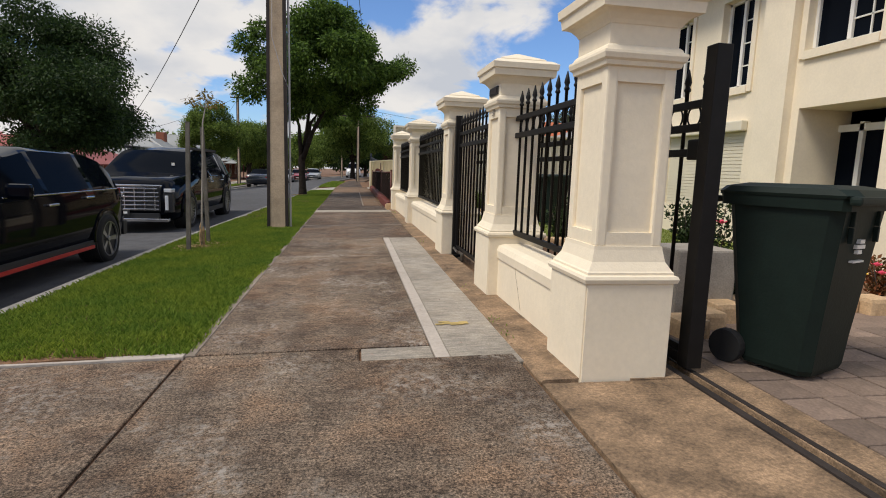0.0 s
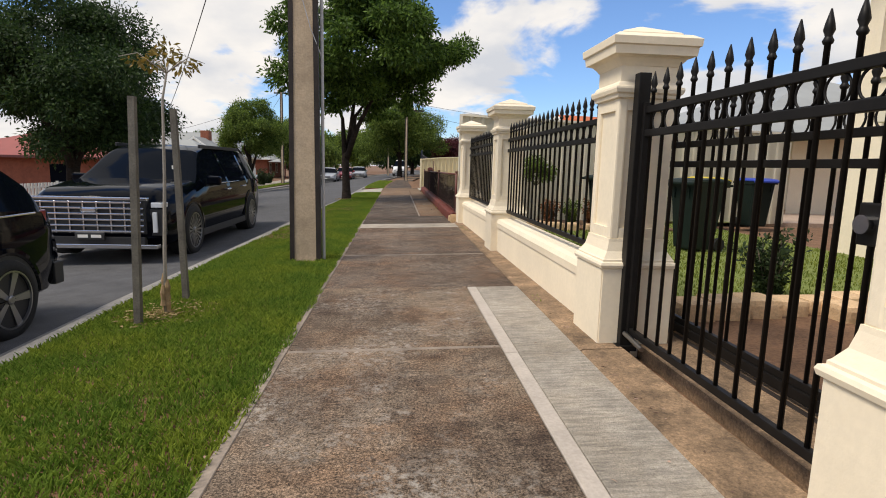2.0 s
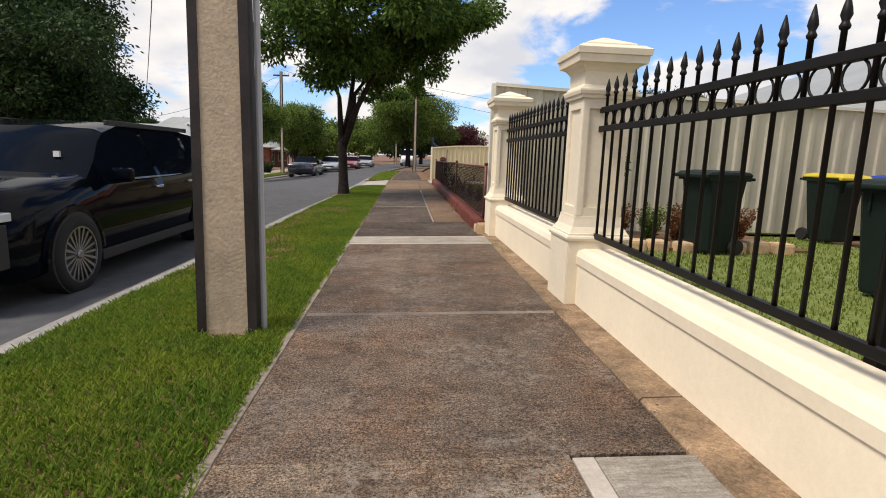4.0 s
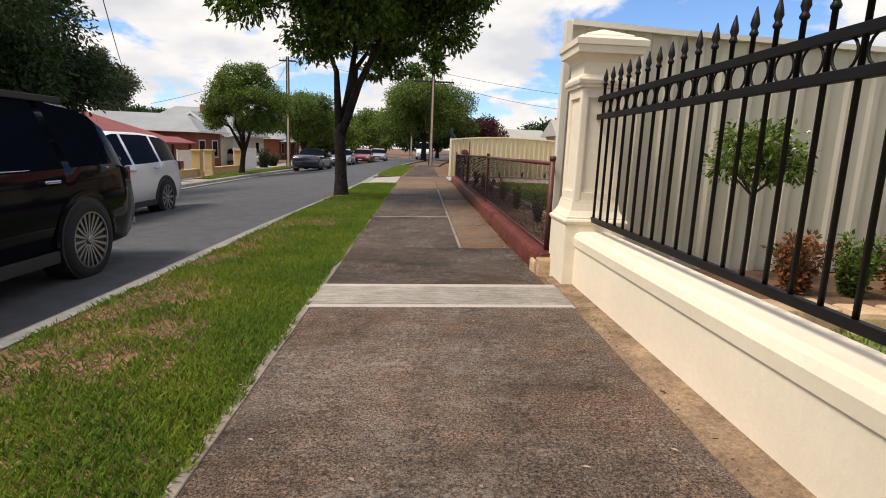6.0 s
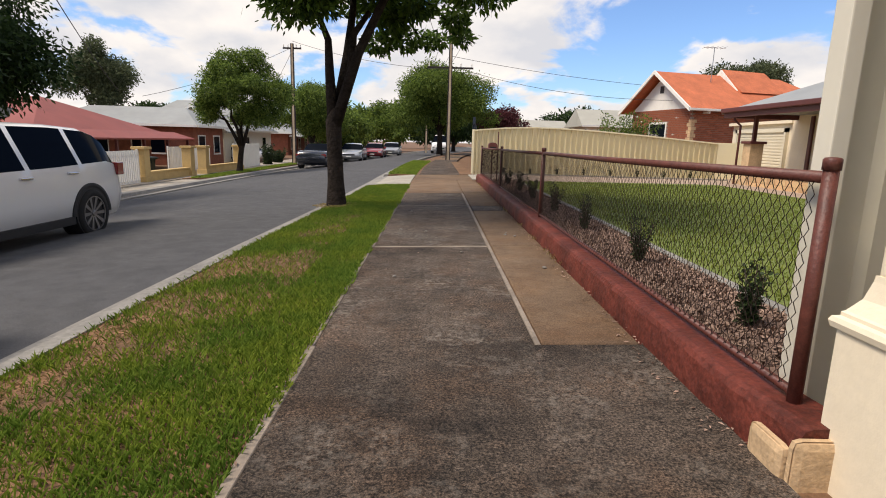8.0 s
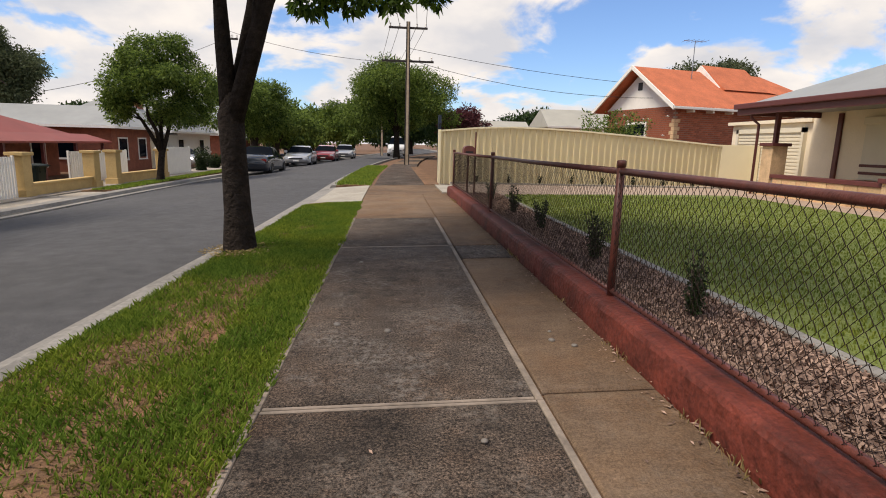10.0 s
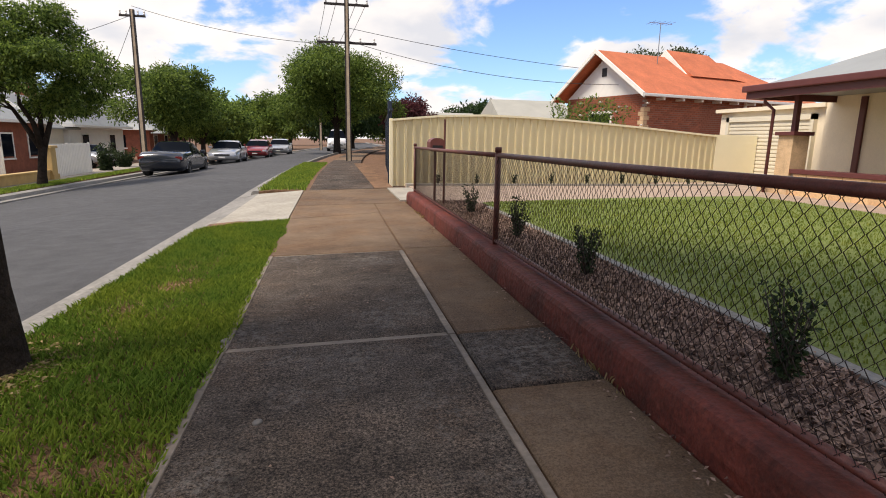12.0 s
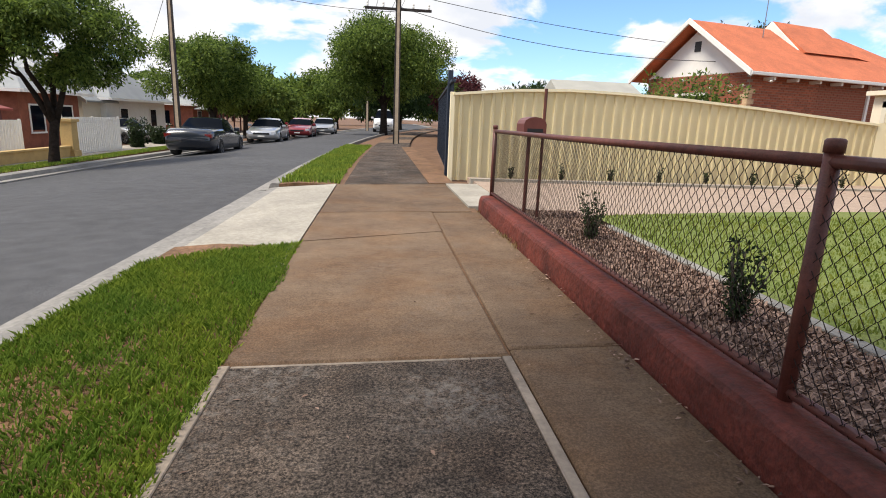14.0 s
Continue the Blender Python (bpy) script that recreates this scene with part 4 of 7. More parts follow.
HATCH_TOP = [(0, .66), (.02, .78), (.08, .88), (.24, .98), (.28, 1.0), (.43, 1.40), (.55, 1.475), (.75, 1.46), (.87, 1.40), (.93, 1.28), (.975, .98), (1, .78)]
HATCH_BELT = [(0, .62), (.25, .92), (.55, .96), (.8, 1.02), (1, .95)]
hatch = vehicle("compact_car", "black compact crossover with red sill stripe parked at the kerb", pose(-3.5, 3.4, -.12), 4.45, 1.78, 1.48, HATCH_TOP, HATCH_BELT, SUV_W, (.28, .43, .885, .975), M_CARBLACK, (.85, 3.62), .33, 5, (.52, .74), clad=False)
for sd in (-1, 1):
    extra(hatch, "tail_light", M_TAIL, [(min(sd * .68, sd * .822), max(sd * .68, sd * .822), 4.10, 4.27, .85, .985)])
    extra(hatch, "sill_stripe", M_REDTRIM, [(min(sd * .885, sd * .91), max(sd * .885, sd * .91), 1.25, 3.2, .26, .30)], "bright red sill stripe", .004)
    extra(hatch, "window_trim", M_CHROME, [(min(sd * .858, sd * .873), max(sd * .858, sd * .873), 1.5, 4.05, .965, .982)], "", .004)
    extra(hatch, "headlight", M_LAMP, [(min(sd * .62, sd * .82), max(sd * .62, sd * .82), .02, .2, .66, .76)])
extra(hatch, "rear_bumper", M_PLASTIC, [(-.82, .82, 4.33, 4.46, .30, .5)])
extra(hatch, "number_plate", M_WHITE, [(-.2, .2, 4.44, 4.455, .52, .62)])

wsuv = vehicle("white_suv", "white mid-size SUV on the street lane", pose(-5.52, 16.8, -.16), 4.55, 1.84, 1.6, [(a, z * .97) for a, z in SUV_TOP], [(a, z * .98) for a, z in SUV_BELT], SUV_W, (.275, .42, .90, .975), M_CARWHITE, (.85, 3.6), .355, 10, (.54, .76))
extra(wsuv, "grille", M_PLASTIC, [(-.6, .6, -.03, .08, .62, .72)])
extra(wsuv, "lower_grille", M_PLASTIC, [(-.78, .78, -.03, .08, .30, .52)])
extra(wsuv, "number_plate", M_WHITE, [(-.19, .19, -.05, -.03, .42, .50)])
for sd in (-1, 1):
    extra(wsuv, "headlight", M_LAMP, [(min(sd * .60, sd * .86), max(sd * .60, sd * .86), -.01, .2, .70, .80)])
    extra(wsuv, "tail_light", M_TAIL, [(min(sd * .74, sd * .89), max(sd * .74, sd * .89), 4.35, 4.52, .86, 1.05)])

SEDAN_TOP = [(0, .6), (.02, .72), (.08, .8), (.26, .92), (.3, .94), (.44, 1.34), (.55, 1.42), (.66, 1.40), (.82, 1.04), (.95, 1.0), (.985, .9), (1, .7)]
SEDAN_BELT = [(0, .56), (.28, .88), (.6, .93), (.85, .96), (1, .85)]
UTE_TOP = [(0, .62), (.02, .76), (.08, .84), (.24, .96), (.28, .98), (.40, 1.40), (.48, 1.46), (.56, 1.42), (.66, 1.06), (.95, 1.04), (.985, .95), (1, .7)]
VAN_TOP = [(0, .8), (.02, 1.0), (.08, 1.1), (.14, 1.2), (.26, 1.85), (.35, 1.95), (.9, 1.95), (.97, 1.85), (.99, 1.2), (1, .9)]
VAN_BELT = [(0, .7), (.15, 1.08), (.9, 1.12), (1, 1.1)]


def street_car(label, x, y, z, paint, kind="sedan", turn=0.0):
    top, belt, cab, L, pil = {"sedan": (SEDAN_TOP, SEDAN_BELT, (.3, .44, .66, .82), 4.6, (.53,)), "ute": (UTE_TOP, SEDAN_BELT, (.28, .40, .56, .66), 5.0, ()), "van": (VAN_TOP, VAN_BELT, (.12, .26, .97, .99), 4.8, (.36, .62))}[kind]
    c = vehicle("parked_car" if kind != "van" else "parked_van", label, pose(x, y, z, 0, 0, turn), L, 1.8, 1.5, top, belt, SUV_W, cab, paint, (.9, L - 1.05), .32, 5, pil, None, False, "car")
    for sd in (-1, 1):
        extra(c, "headlight", M_LAMP, [(min(sd * .55, sd * .8), max(sd * .55, sd * .8), .0, .2, .58, .70)])
        extra(c, "tail_light", M_TAIL, [(min(sd * .6, sd * .84), max(sd * .6, sd * .84), L - .2, L - .03, .72, .86)])
    extra(c, "number_plate", M_WHITE, [(-.19, .19, -.04, -.02, .38, .46)])
    extra(c, "grille", M_PLASTIC, [(-.45, .45, -.02, .06, .52, .62)])
    return c


street_car("dark sedan parked along the opposite kerb", -7.3 + bend(48), 48.6, -.33, M_CARBLUE, "ute", 180)
street_car("silver sedan parked along the opposite kerb", -7.4 + bend(54), 54.5, -.33, M_CARSILVER, "sedan")
street_car("red sedan parked along the opposite kerb", -7.4 + bend(62), 62.0, -.33, M_CARRED, "sedan")
street_car("silver hatchback parked further along the street", -7.4 + bend(69), 69.0, -.33, M_CARSILVER, "sedan")
street_car("white van parked along the near kerb", -2.5 + bend(70), 70.0, -.13, M_CARWHITE, "van")
street_car("pale car parked in the opposite driveway", -12.6, 55.5, -.42, M_CARSILVER, "sedan", 60)


# ---- poles and wires ----
def stobie_pole(x, y, h, w0, w1, d, label, turn=0.0, conduit=False, arms=()):
    """A pole of two steel channels with concrete between them."""
    th = thing("power_pole", label, "power pole", pose(x, y, 0, 0, 0, turn))
    def prism(a0, a1, b0, b1, y0, y1, name, material, lab=""):
        bm = bm_new()
        add_rings(bm, [[(a0, y0, -.3), (a1, y0, -.3), (a1, y1, -.3), (a0, y1, -.3)], [(b0, y0 * .8, h), (b1, y0 * .8, h), (b1, y1 * .8, h), (b0, y1 * .8, h)]])
        return part(name, bm, material, th, lab)
    e = .055
    prism(-w0 / 2 + e, w0 / 2 - e, -w1 / 2 + e, w1 / 2 - e, -d / 2 + .008, d / 2 - .008, "concrete_core", M_TIMBER, "weathered concrete infill")
    prism(-w0 / 2, -w0 / 2 + e, -w1 / 2, -w1 / 2 + e, -d / 2, d / 2, "steel_channel", M_STEEL)
    prism(w0 / 2 - e, w0 / 2, w1 / 2 - e, w1 / 2, -d / 2, d / 2, "steel_channel", M_STEEL)
    if conduit:
        bm = bm_new()
        add_tube(bm, [(w0 / 2 + .03, 0, -.1), (w0 / 2 + .02, 0, 3), (w1 / 2 + .03, 0, h * .9)], .02, 8)
        part("conduit", bm, M_CONDUIT, th, "grey cable conduit")
        bm = bm_new()
        add_tube(bm, [(w0 / 2 + .02, -.06, 2.45), (w0 / 2 - .10, -d / 2 - .012, 2.75), (-w0 / 2 + .12, -d / 2 - .012, 3.3), (-.05, -d / 2 - .01, 5.0)], .006, 5)
        part("earth_wire", bm, M_CONDUIT, th)
    for z, half in arms:
        bm = bm_new()
        add_box(bm, -half, half, -.05, .05, z - .05, z + .05, .008)
        arm = part("cross_arm", bm, M_STEEL, th)
        for k in (-.92, -.45, .45, .92):
            bm = bm_new()
            lathe(bm, [(0, .03), (.05, .05), (.10, .03), (.16, .05), (.2, .02)], 8, (k * half, 0, z + .05))
            part("insulator", bm, M_WHITE, arm)
    return th


stobie_pole(-.735, 9.45, 9.2, .375, .25, .17, "concrete and steel power pole standing in the verge", 3, True, ((8.6, 1.0),))
stobie_pole(1.02, 46.0, 7.3, .27, .20, .2, "slim power pole with two cross arms beyond the driveway", 0, False, ((5.35, 1.35), (7.0, 1.0)))
stobie_pole(-9.35, 50.5, 7.6, .28, .2, .2, "brown power pole on the opposite side of the street", 0, False, ((7.3, .6),))
stobie_pole(-.9, 78, 9.0, .3, .22, .2, "distant power pole along the street", 0, False, ((8.2, 1.1),))


def wire(a, b, sag, r=.012, name="overhead_wire"):
    bm = bm_new()
    a, b = Vector(a), Vector(b)
    pts = []
    for i in range(15):
        s = i / 14
        p = a.lerp(b, s)
        p.z -= sag * 4 * s * (1 - s)
        pts.append(p)
    add_tube(bm, pts, r, 5)
    return solo(name, bm, M_CABLE, "thin black overhead power cable strung between poles", "cable", "overhead power cables")


for k in (-.92, -.45, .45, .92):
    wire((-.70 + k, 9.45, 8.78), (1.02 + k, 46, 7.15), .9)
    wire((-.70 + k, 9.45, 8.78), (-.7 + k, -30, 9.0), .8)
    wire((1.02 + k, 46, 7.15), (-.9 + k, 78, 8.4), .6)
wire((-9.35, 50.5, 7.5), (1.0, 46, 5.45), .35)
wire((1.0, 46, 5.45), (13.2, 42.5, 3.6), .5)
wire((1.0, 46, 6.0), (24, 46, 4.6), .6)
wire((-.7, 9.45, 7.4), (7.0, 9.9, 4.6), .25)
wire((-.7, 9.45, 8.0), (7.2, 12.5, 5.2), .25)
wire((-9.35, 50.5, 7.4), (-16, 44, 3.6), .3)
wire((-9.35, 50.5, 7.2), (-15, 60, 3.4), .3)
wire((-.7, 9.45, 6.8), (-15, 40, 3.4), .6)

# ---- trees ----
def leaf_cloud(name, blobs, n, size, material, parent, seed, label="", droop=.4, aspect=.42):
    """Leaves scattered in lumps, denser at each lump's skin; every leaf a small pointed blade."""
    rng = np.random.default_rng(seed)
    B = np.array(blobs)
    vol = B[:, 3] ** 2
    pick = rng.choice(len(B), n, p=vol / vol.sum())
    d = rng.normal(size=(n, 3))
    d /= np.linalg.norm(d, axis=1)[:, None]
    rad = B[pick, 3] * (0.3 + 0.7 * rng.random(n) ** .6) * np.clip(1 + .17 * rng.normal(size=n), .4, 1.45)
    c = B[pick, :3] + d * rad[:, None] * np.array([1, 1, .72])
    ax = d * .7 + rng.normal(size=(n, 3)) * .6
    ax[:, 2] -= droop
    ax /= np.linalg.norm(ax, axis=1)[:, None]
    sd = np.cross(ax, rng.normal(size=(n, 3)))
    sd /= np.linalg.norm(sd, axis=1)[:, None] + 1e-9
    ln = (size * (.6 + .8 * rng.random(n)))[:, None]
    v = np.stack([c, c + ax * ln * .45 + sd * ln * aspect * .5, c + ax * ln, c + ax * ln * .45 - sd * ln * aspect * .5], 1).reshape(-1, 3)
    me = bpy.data.meshes.new(name)
    me.vertices.add(4 * n)
    me.vertices.foreach_set("co", v.astype(np.float32).ravel())
    me.loops.add(4 * n)
    me.loops.foreach_set("vertex_index", np.arange(4 * n, dtype=np.int32))
    me.polygons.add(n)
    me.polygons.foreach_set("loop_start", np.arange(0, 4 * n, 4, dtype=np.int32))
    me.update(calc_edges=True)
    me.materials.append(material)
    ob = new(name, me)
    ob.parent = parent
    if label:
        ob["label"] = label
    return ob


def tree(label, base, fork, r0, limbs, crown, radii, clumps, leaves, size, seed, material, bark=None, blob=.75, low=-.35, sprays=()):
    """A trunk that forks into limbs, branches to each clump of the crown, and leaves on the clumps."""
    bark = bark or M_BARK
    rng = random.Random(seed)
    th = thing("street_tree", label, "tree", pose(*base))
    F = Vector(fork)
    bm = bm_new()
    pts = [Vector((0, 0, -.2)), Vector((0, 0, .05)), Vector((F.x * .2, F.y * .2, F.z * .3)), Vector((F.x * .6, F.y * .6, F.z * .7)), F, F + Vector((0, 0, r0 * 1.6))]
    add_tube(bm, pts, [r0 * 1.5, r0 * 1.22, r0 * .98, r0 * .9, r0 * .93, r0 * .4], 14)
    C = Vector(crown)
    nodes = []
    for lx, ly, lz in limbs:
        T = Vector((lx, ly, lz))
        m1 = F.lerp(T, .4) + Vector((rng.uniform(-.1, .1), rng.uniform(-.1, .1), .12))
        m2 = F.lerp(T, .75) + Vector((rng.uniform(-.12, .12), rng.uniform(-.12, .12), .08))
        add_tube(bm, [F - Vector((0, 0, .15)), m1, m2, T], [r0 * .72, r0 * .55, r0 * .42, r0 * .28], 9)
        nodes += [(m1, r0 * .45), (m2, r0 * .36), (T, r0 * .27)]
    blobs = []
    for i in range(clumps):
        for _ in range(60):
            u = Vector((rng.uniform(-1, 1), rng.uniform(-1, 1), rng.uniform(low, 1)))
            if .35 < u.length < 1:
                break
        u *= .86 + .42 * noise.noise(u.normalized() * 1.9 + Vector((seed * 3.7, 0, 0)))
        P = C + Vector((u.x * radii[0], u.y * radii[1], u.z * radii[2]))
        b = blob * rng.uniform(.65, 1.25)
        blobs.append((P.x, P.y, P.z, b))
        q, qr = min(nodes, key=lambda nd: (nd[0] - P).length + (0.8 if nd[0].z > P.z else 0))
        mid = q.lerp(P, .5) + Vector((rng.uniform(-.15, .15), rng.uniform(-.15, .15), .12))
        add_tube(bm, [q, mid, P], [qr * .6, qr * .38, .012], 6)
        nodes.append((mid, qr * .4))
    for a, b, count, r in sprays:   # drooping outer branches, from a to b
        a, b = Vector(a), Vector(b)
        add_tube(bm, [a, a.lerp(b, .5) + Vector((0, 0, .18)), b], [.04, .025, .008], 6)
        for i in range(count):
            P = a.lerp(b, (i + .5) / count) + Vector((rng.uniform(-.3, .3), rng.uniform(-.3, .3), rng.uniform(-.12, .2)))
            blobs.append((P.x, P.y, P.z, r * rng.uniform(.7, 1.2)))
    part("trunk", bm, bark, th, "dark bark trunk and branches", True)
    leaf_cloud("crown", blobs, leaves, size, material, th, seed)
    return th


tree("street tree with forked dark trunk and spreading green crown", (-1.38, 21.95, 0), (-.05, .05, 1.42), .142, [(-.28, .1, 3.1), (.55, .1, 3.2), (.15, 1.0, 3.9), (1.1, -.5, 3.8)], (.75, -1.1, 4.9), (3.2, 3.1, 2.1), 74, 95000, .13, 5, M_LEAF, blob=.6, low=-.75,
     sprays=[((.15, 1.0, 3.75), (.75, 2.1, 2.95), 5, .27), ((.6, .9, 3.7), (1.45, 2.2, 2.95), 6, .28), ((1.0, .6, 3.7), (2.2, 2.0, 3.1), 6, .28)])
tree("large dark green tree behind the parked cars", (-11.6, 24.0, -.3), (.1, 0, 1.6), .24, [(-1.2, 0, 4), (1.2, .3, 4), (.2, 1.3, 4.4), (0, -1.2, 4.2)], (.2, .2, 4.6), (3.9, 3.6, 3.6), 66, 125000, .14, 6, M_LEAF_DARK, blob=1.05, low=-.7)
tree("medium street tree on the opposite verge", (-9.4, 40.0, -.25), (.15, 0, 1.3), .14, [(-.8, 0, 2.8), (.8, .2, 2.9), (.1, .8, 3.1), (0, -.8, 3)], (.2, 0, 3.75), (2.3, 2.8, 2.0), 44, 52000, .115, 7, M_LEAF_FAR, blob=.56, low=-.75)
tree("broad green street tree beyond the power pole", (.6, 62.0, -.1), (0, 0, 2.2), .25, [(-1.5, 0, 4.0), (1.5, 0, 4.0), (0, 1.5, 4.2), (0, -1.5, 4.2)], (-.2, 0, 4.7), (5.0, 4.0, 2.6), 60, 90000, .19, 8, M_LEAF_FAR, blob=1.25, low=-.7)
tree("street tree beside the opposite parked cars", (-9.8, 58.0, -.3), (0, 0, 1.6), .2, [(-1, 0, 3.4), (1, 0, 3.4), (0, 1, 3.7)], (0, 0, 4.2), (3.0, 3.2, 2.5), 36, 46000, .18, 9, M_LEAF_FAR, blob=1.0, low=-.7)
tree("rounded street tree on the opposite verge", (-10.2, 68.0, -.3), (0, 0, 1.6), .2, [(-1, 0, 3.2), (1, 0, 3.2), (0, 1, 3.5)], (0, 0, 3.6), (3.0, 3.2, 2.4), 30, 22000, .26, 10, M_LEAF_FAR, blob=1.0, low=-.7)
tree("tall grey-green gum tree behind the red roof", (-25.5, 56, -.9), (0, 0, 3.0), .3, [(-1.1, 0, 5.4), (1.0, 0, 5.6), (0, .5, 6.4)], (0, 0, 5.9), (2.2, 2.2, 2.9), 30, 40000, .2, 15, M_LEAF_GUM, blob=1.05)
tree("tree crown rising behind the brick house", (27.6, 62, -.2), (0, 0, 3.0), .3, [(-1.6, 0, 5), (1.6, 0, 5), (0, 0, 6)], (0, 0, 6.3), (3.7, 3.0, 2.6), 34, 40000, .26, 16, M_LEAF_GUM, blob=1.3)
tree("distant street tree closing the view", (-5.5, 100, -.3), (0, 0, 2), .25, [(-1.5, 0, 4), (1.5, 0, 4), (0, 1, 4.5)], (0, 0, 4.4), (6, 3, 3.2), 36, 22000, .42, 17, M_LEAF_FAR, blob=1.5, low=-.8)
tree("distant street tree on the near side", (2.5, 84, -.2), (0, 0, 2), .25, [(-1.5, 0, 4), (1.5, 0, 4), (0, 1, 4.5)], (0, 0, 4.2), (5, 3, 3.0), 34, 22000, .4, 18, M_LEAF_DARK, blob=1.4, low=-.8)
tree("distant street tree on the opposite side", (-12, 82, -.3), (0, 0, 2), .25, [(-1.5, 0, 4), (1.5, 0, 4), (0, 1, 4.5)], (0, 0, 4.0), (4.5, 3, 2.8), 34, 22000, .38, 19, M_LEAF_FAR, blob=1.3, low=-.8)
tree("purple-leaved tree behind the cream fence", (6.5, 66, -.2), (0, 0, 1.6), .18, [(-.8, 0, 2.5), (.8, 0, 2.5)], (0, 0, 3.0), (2.4, 2, 1.5), 18, 11000, .24, 20, M_LEAF_RED, blob=.9)
for i in range(9):
    tree("distant tree closing the end of the street", (-60 + 15 * i, 132 + 6 * (i % 3), -.3), (0, 0, 2), .3, [(-1.5, 0, 4), (1.5, 0, 4)], (0, 0, 4.6), (8, 4, 3.6), 26, 10000, .75, 30 + i, M_LEAF_FAR if i % 2 else M_LEAF_DARK, blob=2.2, low=-.9)

# young staked tree in the verge
sap = thing("young_tree", "young staked street tree with sparse yellowing leaves", "tree", pose(-1.41, 6.95, 0))
bm = bm_new()
add_tube(bm, [(0, 0, -.1), (.01, 0, .5), (.03, .02, 1.1), (.05, 0, 1.66), (.10, .02, 1.95)], [.016, .014, .012, .009, .006], 7)
for a, l in ((0, .28), (1.3, .3), (2.4, .26), (3.7, .3), (5.0, .3)):
    add_tube(bm, [(.08, .01, 1.85), (.08 + l * .6 * math.cos(a), .01 + l * .6 * math.sin(a), 1.97), (.08 + l * math.cos(a), .01 + l * math.sin(a), 1.93)], [.005, .004, .002], 5)
part("stem", bm, M_GREY, sap, "", True)
leaf_cloud("leaves", [(.08 + .19 * math.cos(a), .01 + .19 * math.sin(a), 1.93, .07) for a in (0, 1.3, 2.4, 3.7, 5.0)] + [(.1, 0, 2.02, .09)], 190, .05, M_LEAF_YEL, sap, 41, "yellow green feathery leaves")
bm = bm_new()
for i in range(5):
    lathe(bm, [(0, .026), (.05, .018), (.10, .024), (.16, .01)], 7, (.018 * math.cos(i * 2.1), .018 * math.sin(i * 2.1), .005 + .045 * i))
part("root_guard", bm, M_DRYSTEM, sap, "dry fibre wrap at the foot")
for x, y, lx, ly, h in ((-1.52, 6.72, .02, .06, 1.66), (-1.46, 7.5, -.07, .08, 1.65)):
    bm = bm_new()
    add_rings(bm, [[(x + a, y + b, -.1) for a, b in ((-.024, -.024), (.024, -.024), (.024, .024), (-.024, .024))], [(x + lx + a, y + ly + b, h) for a, b in ((-.023, -.023), (.023, -.023), (.023, .023), (-.023, .023))]])
    solo("tree_stake", bm, M_STAKE, "weathered square timber stake beside the young tree", "stake", "tree stakes")
# ---- red wall with chain wire fence ----
RED_X = 1.50
bm = bm_new()
rings = []
for i in range(289):
    y = 14.12 + (28.5 - 14.12) * i / 288
    o = .012 * noise.noise(Vector((0, y * 1.7, 2))) + .035 * math.exp(-((y - 14.1) / .3) ** 2)
    t = .008 * noise.noise(Vector((4, y * 2.3, 1)))
    x = RED_X + o
    e, f, g = (.006 * noise.noise(Vector((k, y * 7, k * 3.1))) + .003 * noise.noise(Vector((k, y * 19, 1.0))) for k in (1.0, 2.0, 3.0))
    chip = .018 * max(0, noise.noise(Vector((9, y * 3.1, 0))) - .2) / .5
    rings.append([(x - .018, y, -.12), (x - .014 + chip, y, .012), (x - .012 + e, y, .05), (x - .006 + f, y, .10), (x + .001 + g, y, .142 + t), (x + .014 + e, y, .166 + t), (x + .04, y, .177 + t + f * .5), (x + .115, y, .179 + t + g * .5), (x + .20, y, .178 + t), (x + .235, y, .15), (x + .24, y, -.12)])
add_rings(bm, rings)
setting("wall_red", bm, M_RED_WALL, "low red painted concrete garden wall, worn and peeling", "wall")
bm = bm_new()
add_box(bm, RED_X - .004, RED_X + .16, 14.085, 14.125, -.1, .15, .03)
add_box(bm, RED_X - .02, RED_X + .02, 14.12, 14.32, -.1, .11, .03)
setting("wall_patch", bm, M_SAND, "broken bare concrete end of the red wall", "wall")


def top_z(y):
    return .985 - .06 * (y - 14.1) / 14


wire_fence = thing("chain_wire_fence", "rusty chain wire fence with red iron posts and top rail", "fence")
for y in (14.32, 19.27, 23.63, 28.45):
    bm = bm_new()
    z = top_z(y)
    add_tube(bm, [(1.635, y, .1), (1.635, y, z + .05)], .025, 12)
    lathe(bm, [(0, .029), (.035, .029), (.041, .024), (.043, .009)], 12, (1.635, y, z + .025))
    part("post", bm, M_RED_IRON, wire_fence, "", True)
for a, b in ((14.32, 19.27), (19.27, 23.63), (23.63, 28.45)):
    bm = bm_new()
    add_tube(bm, [(1.635, a, top_z(a)), (1.635, (a + b) / 2, top_z((a + b) / 2) - .006), (1.635, b, top_z(b))], .021, 10)
    part("top_rail", bm, M_RED_IRON, wire_fence, "", True)
    bm = bm_new()
    add_tube(bm, [(1.635, a, .212), (1.635, b, .212)], .018, 8)
    part("bottom_rail", bm, M_RED_IRON, wire_fence, "", True)


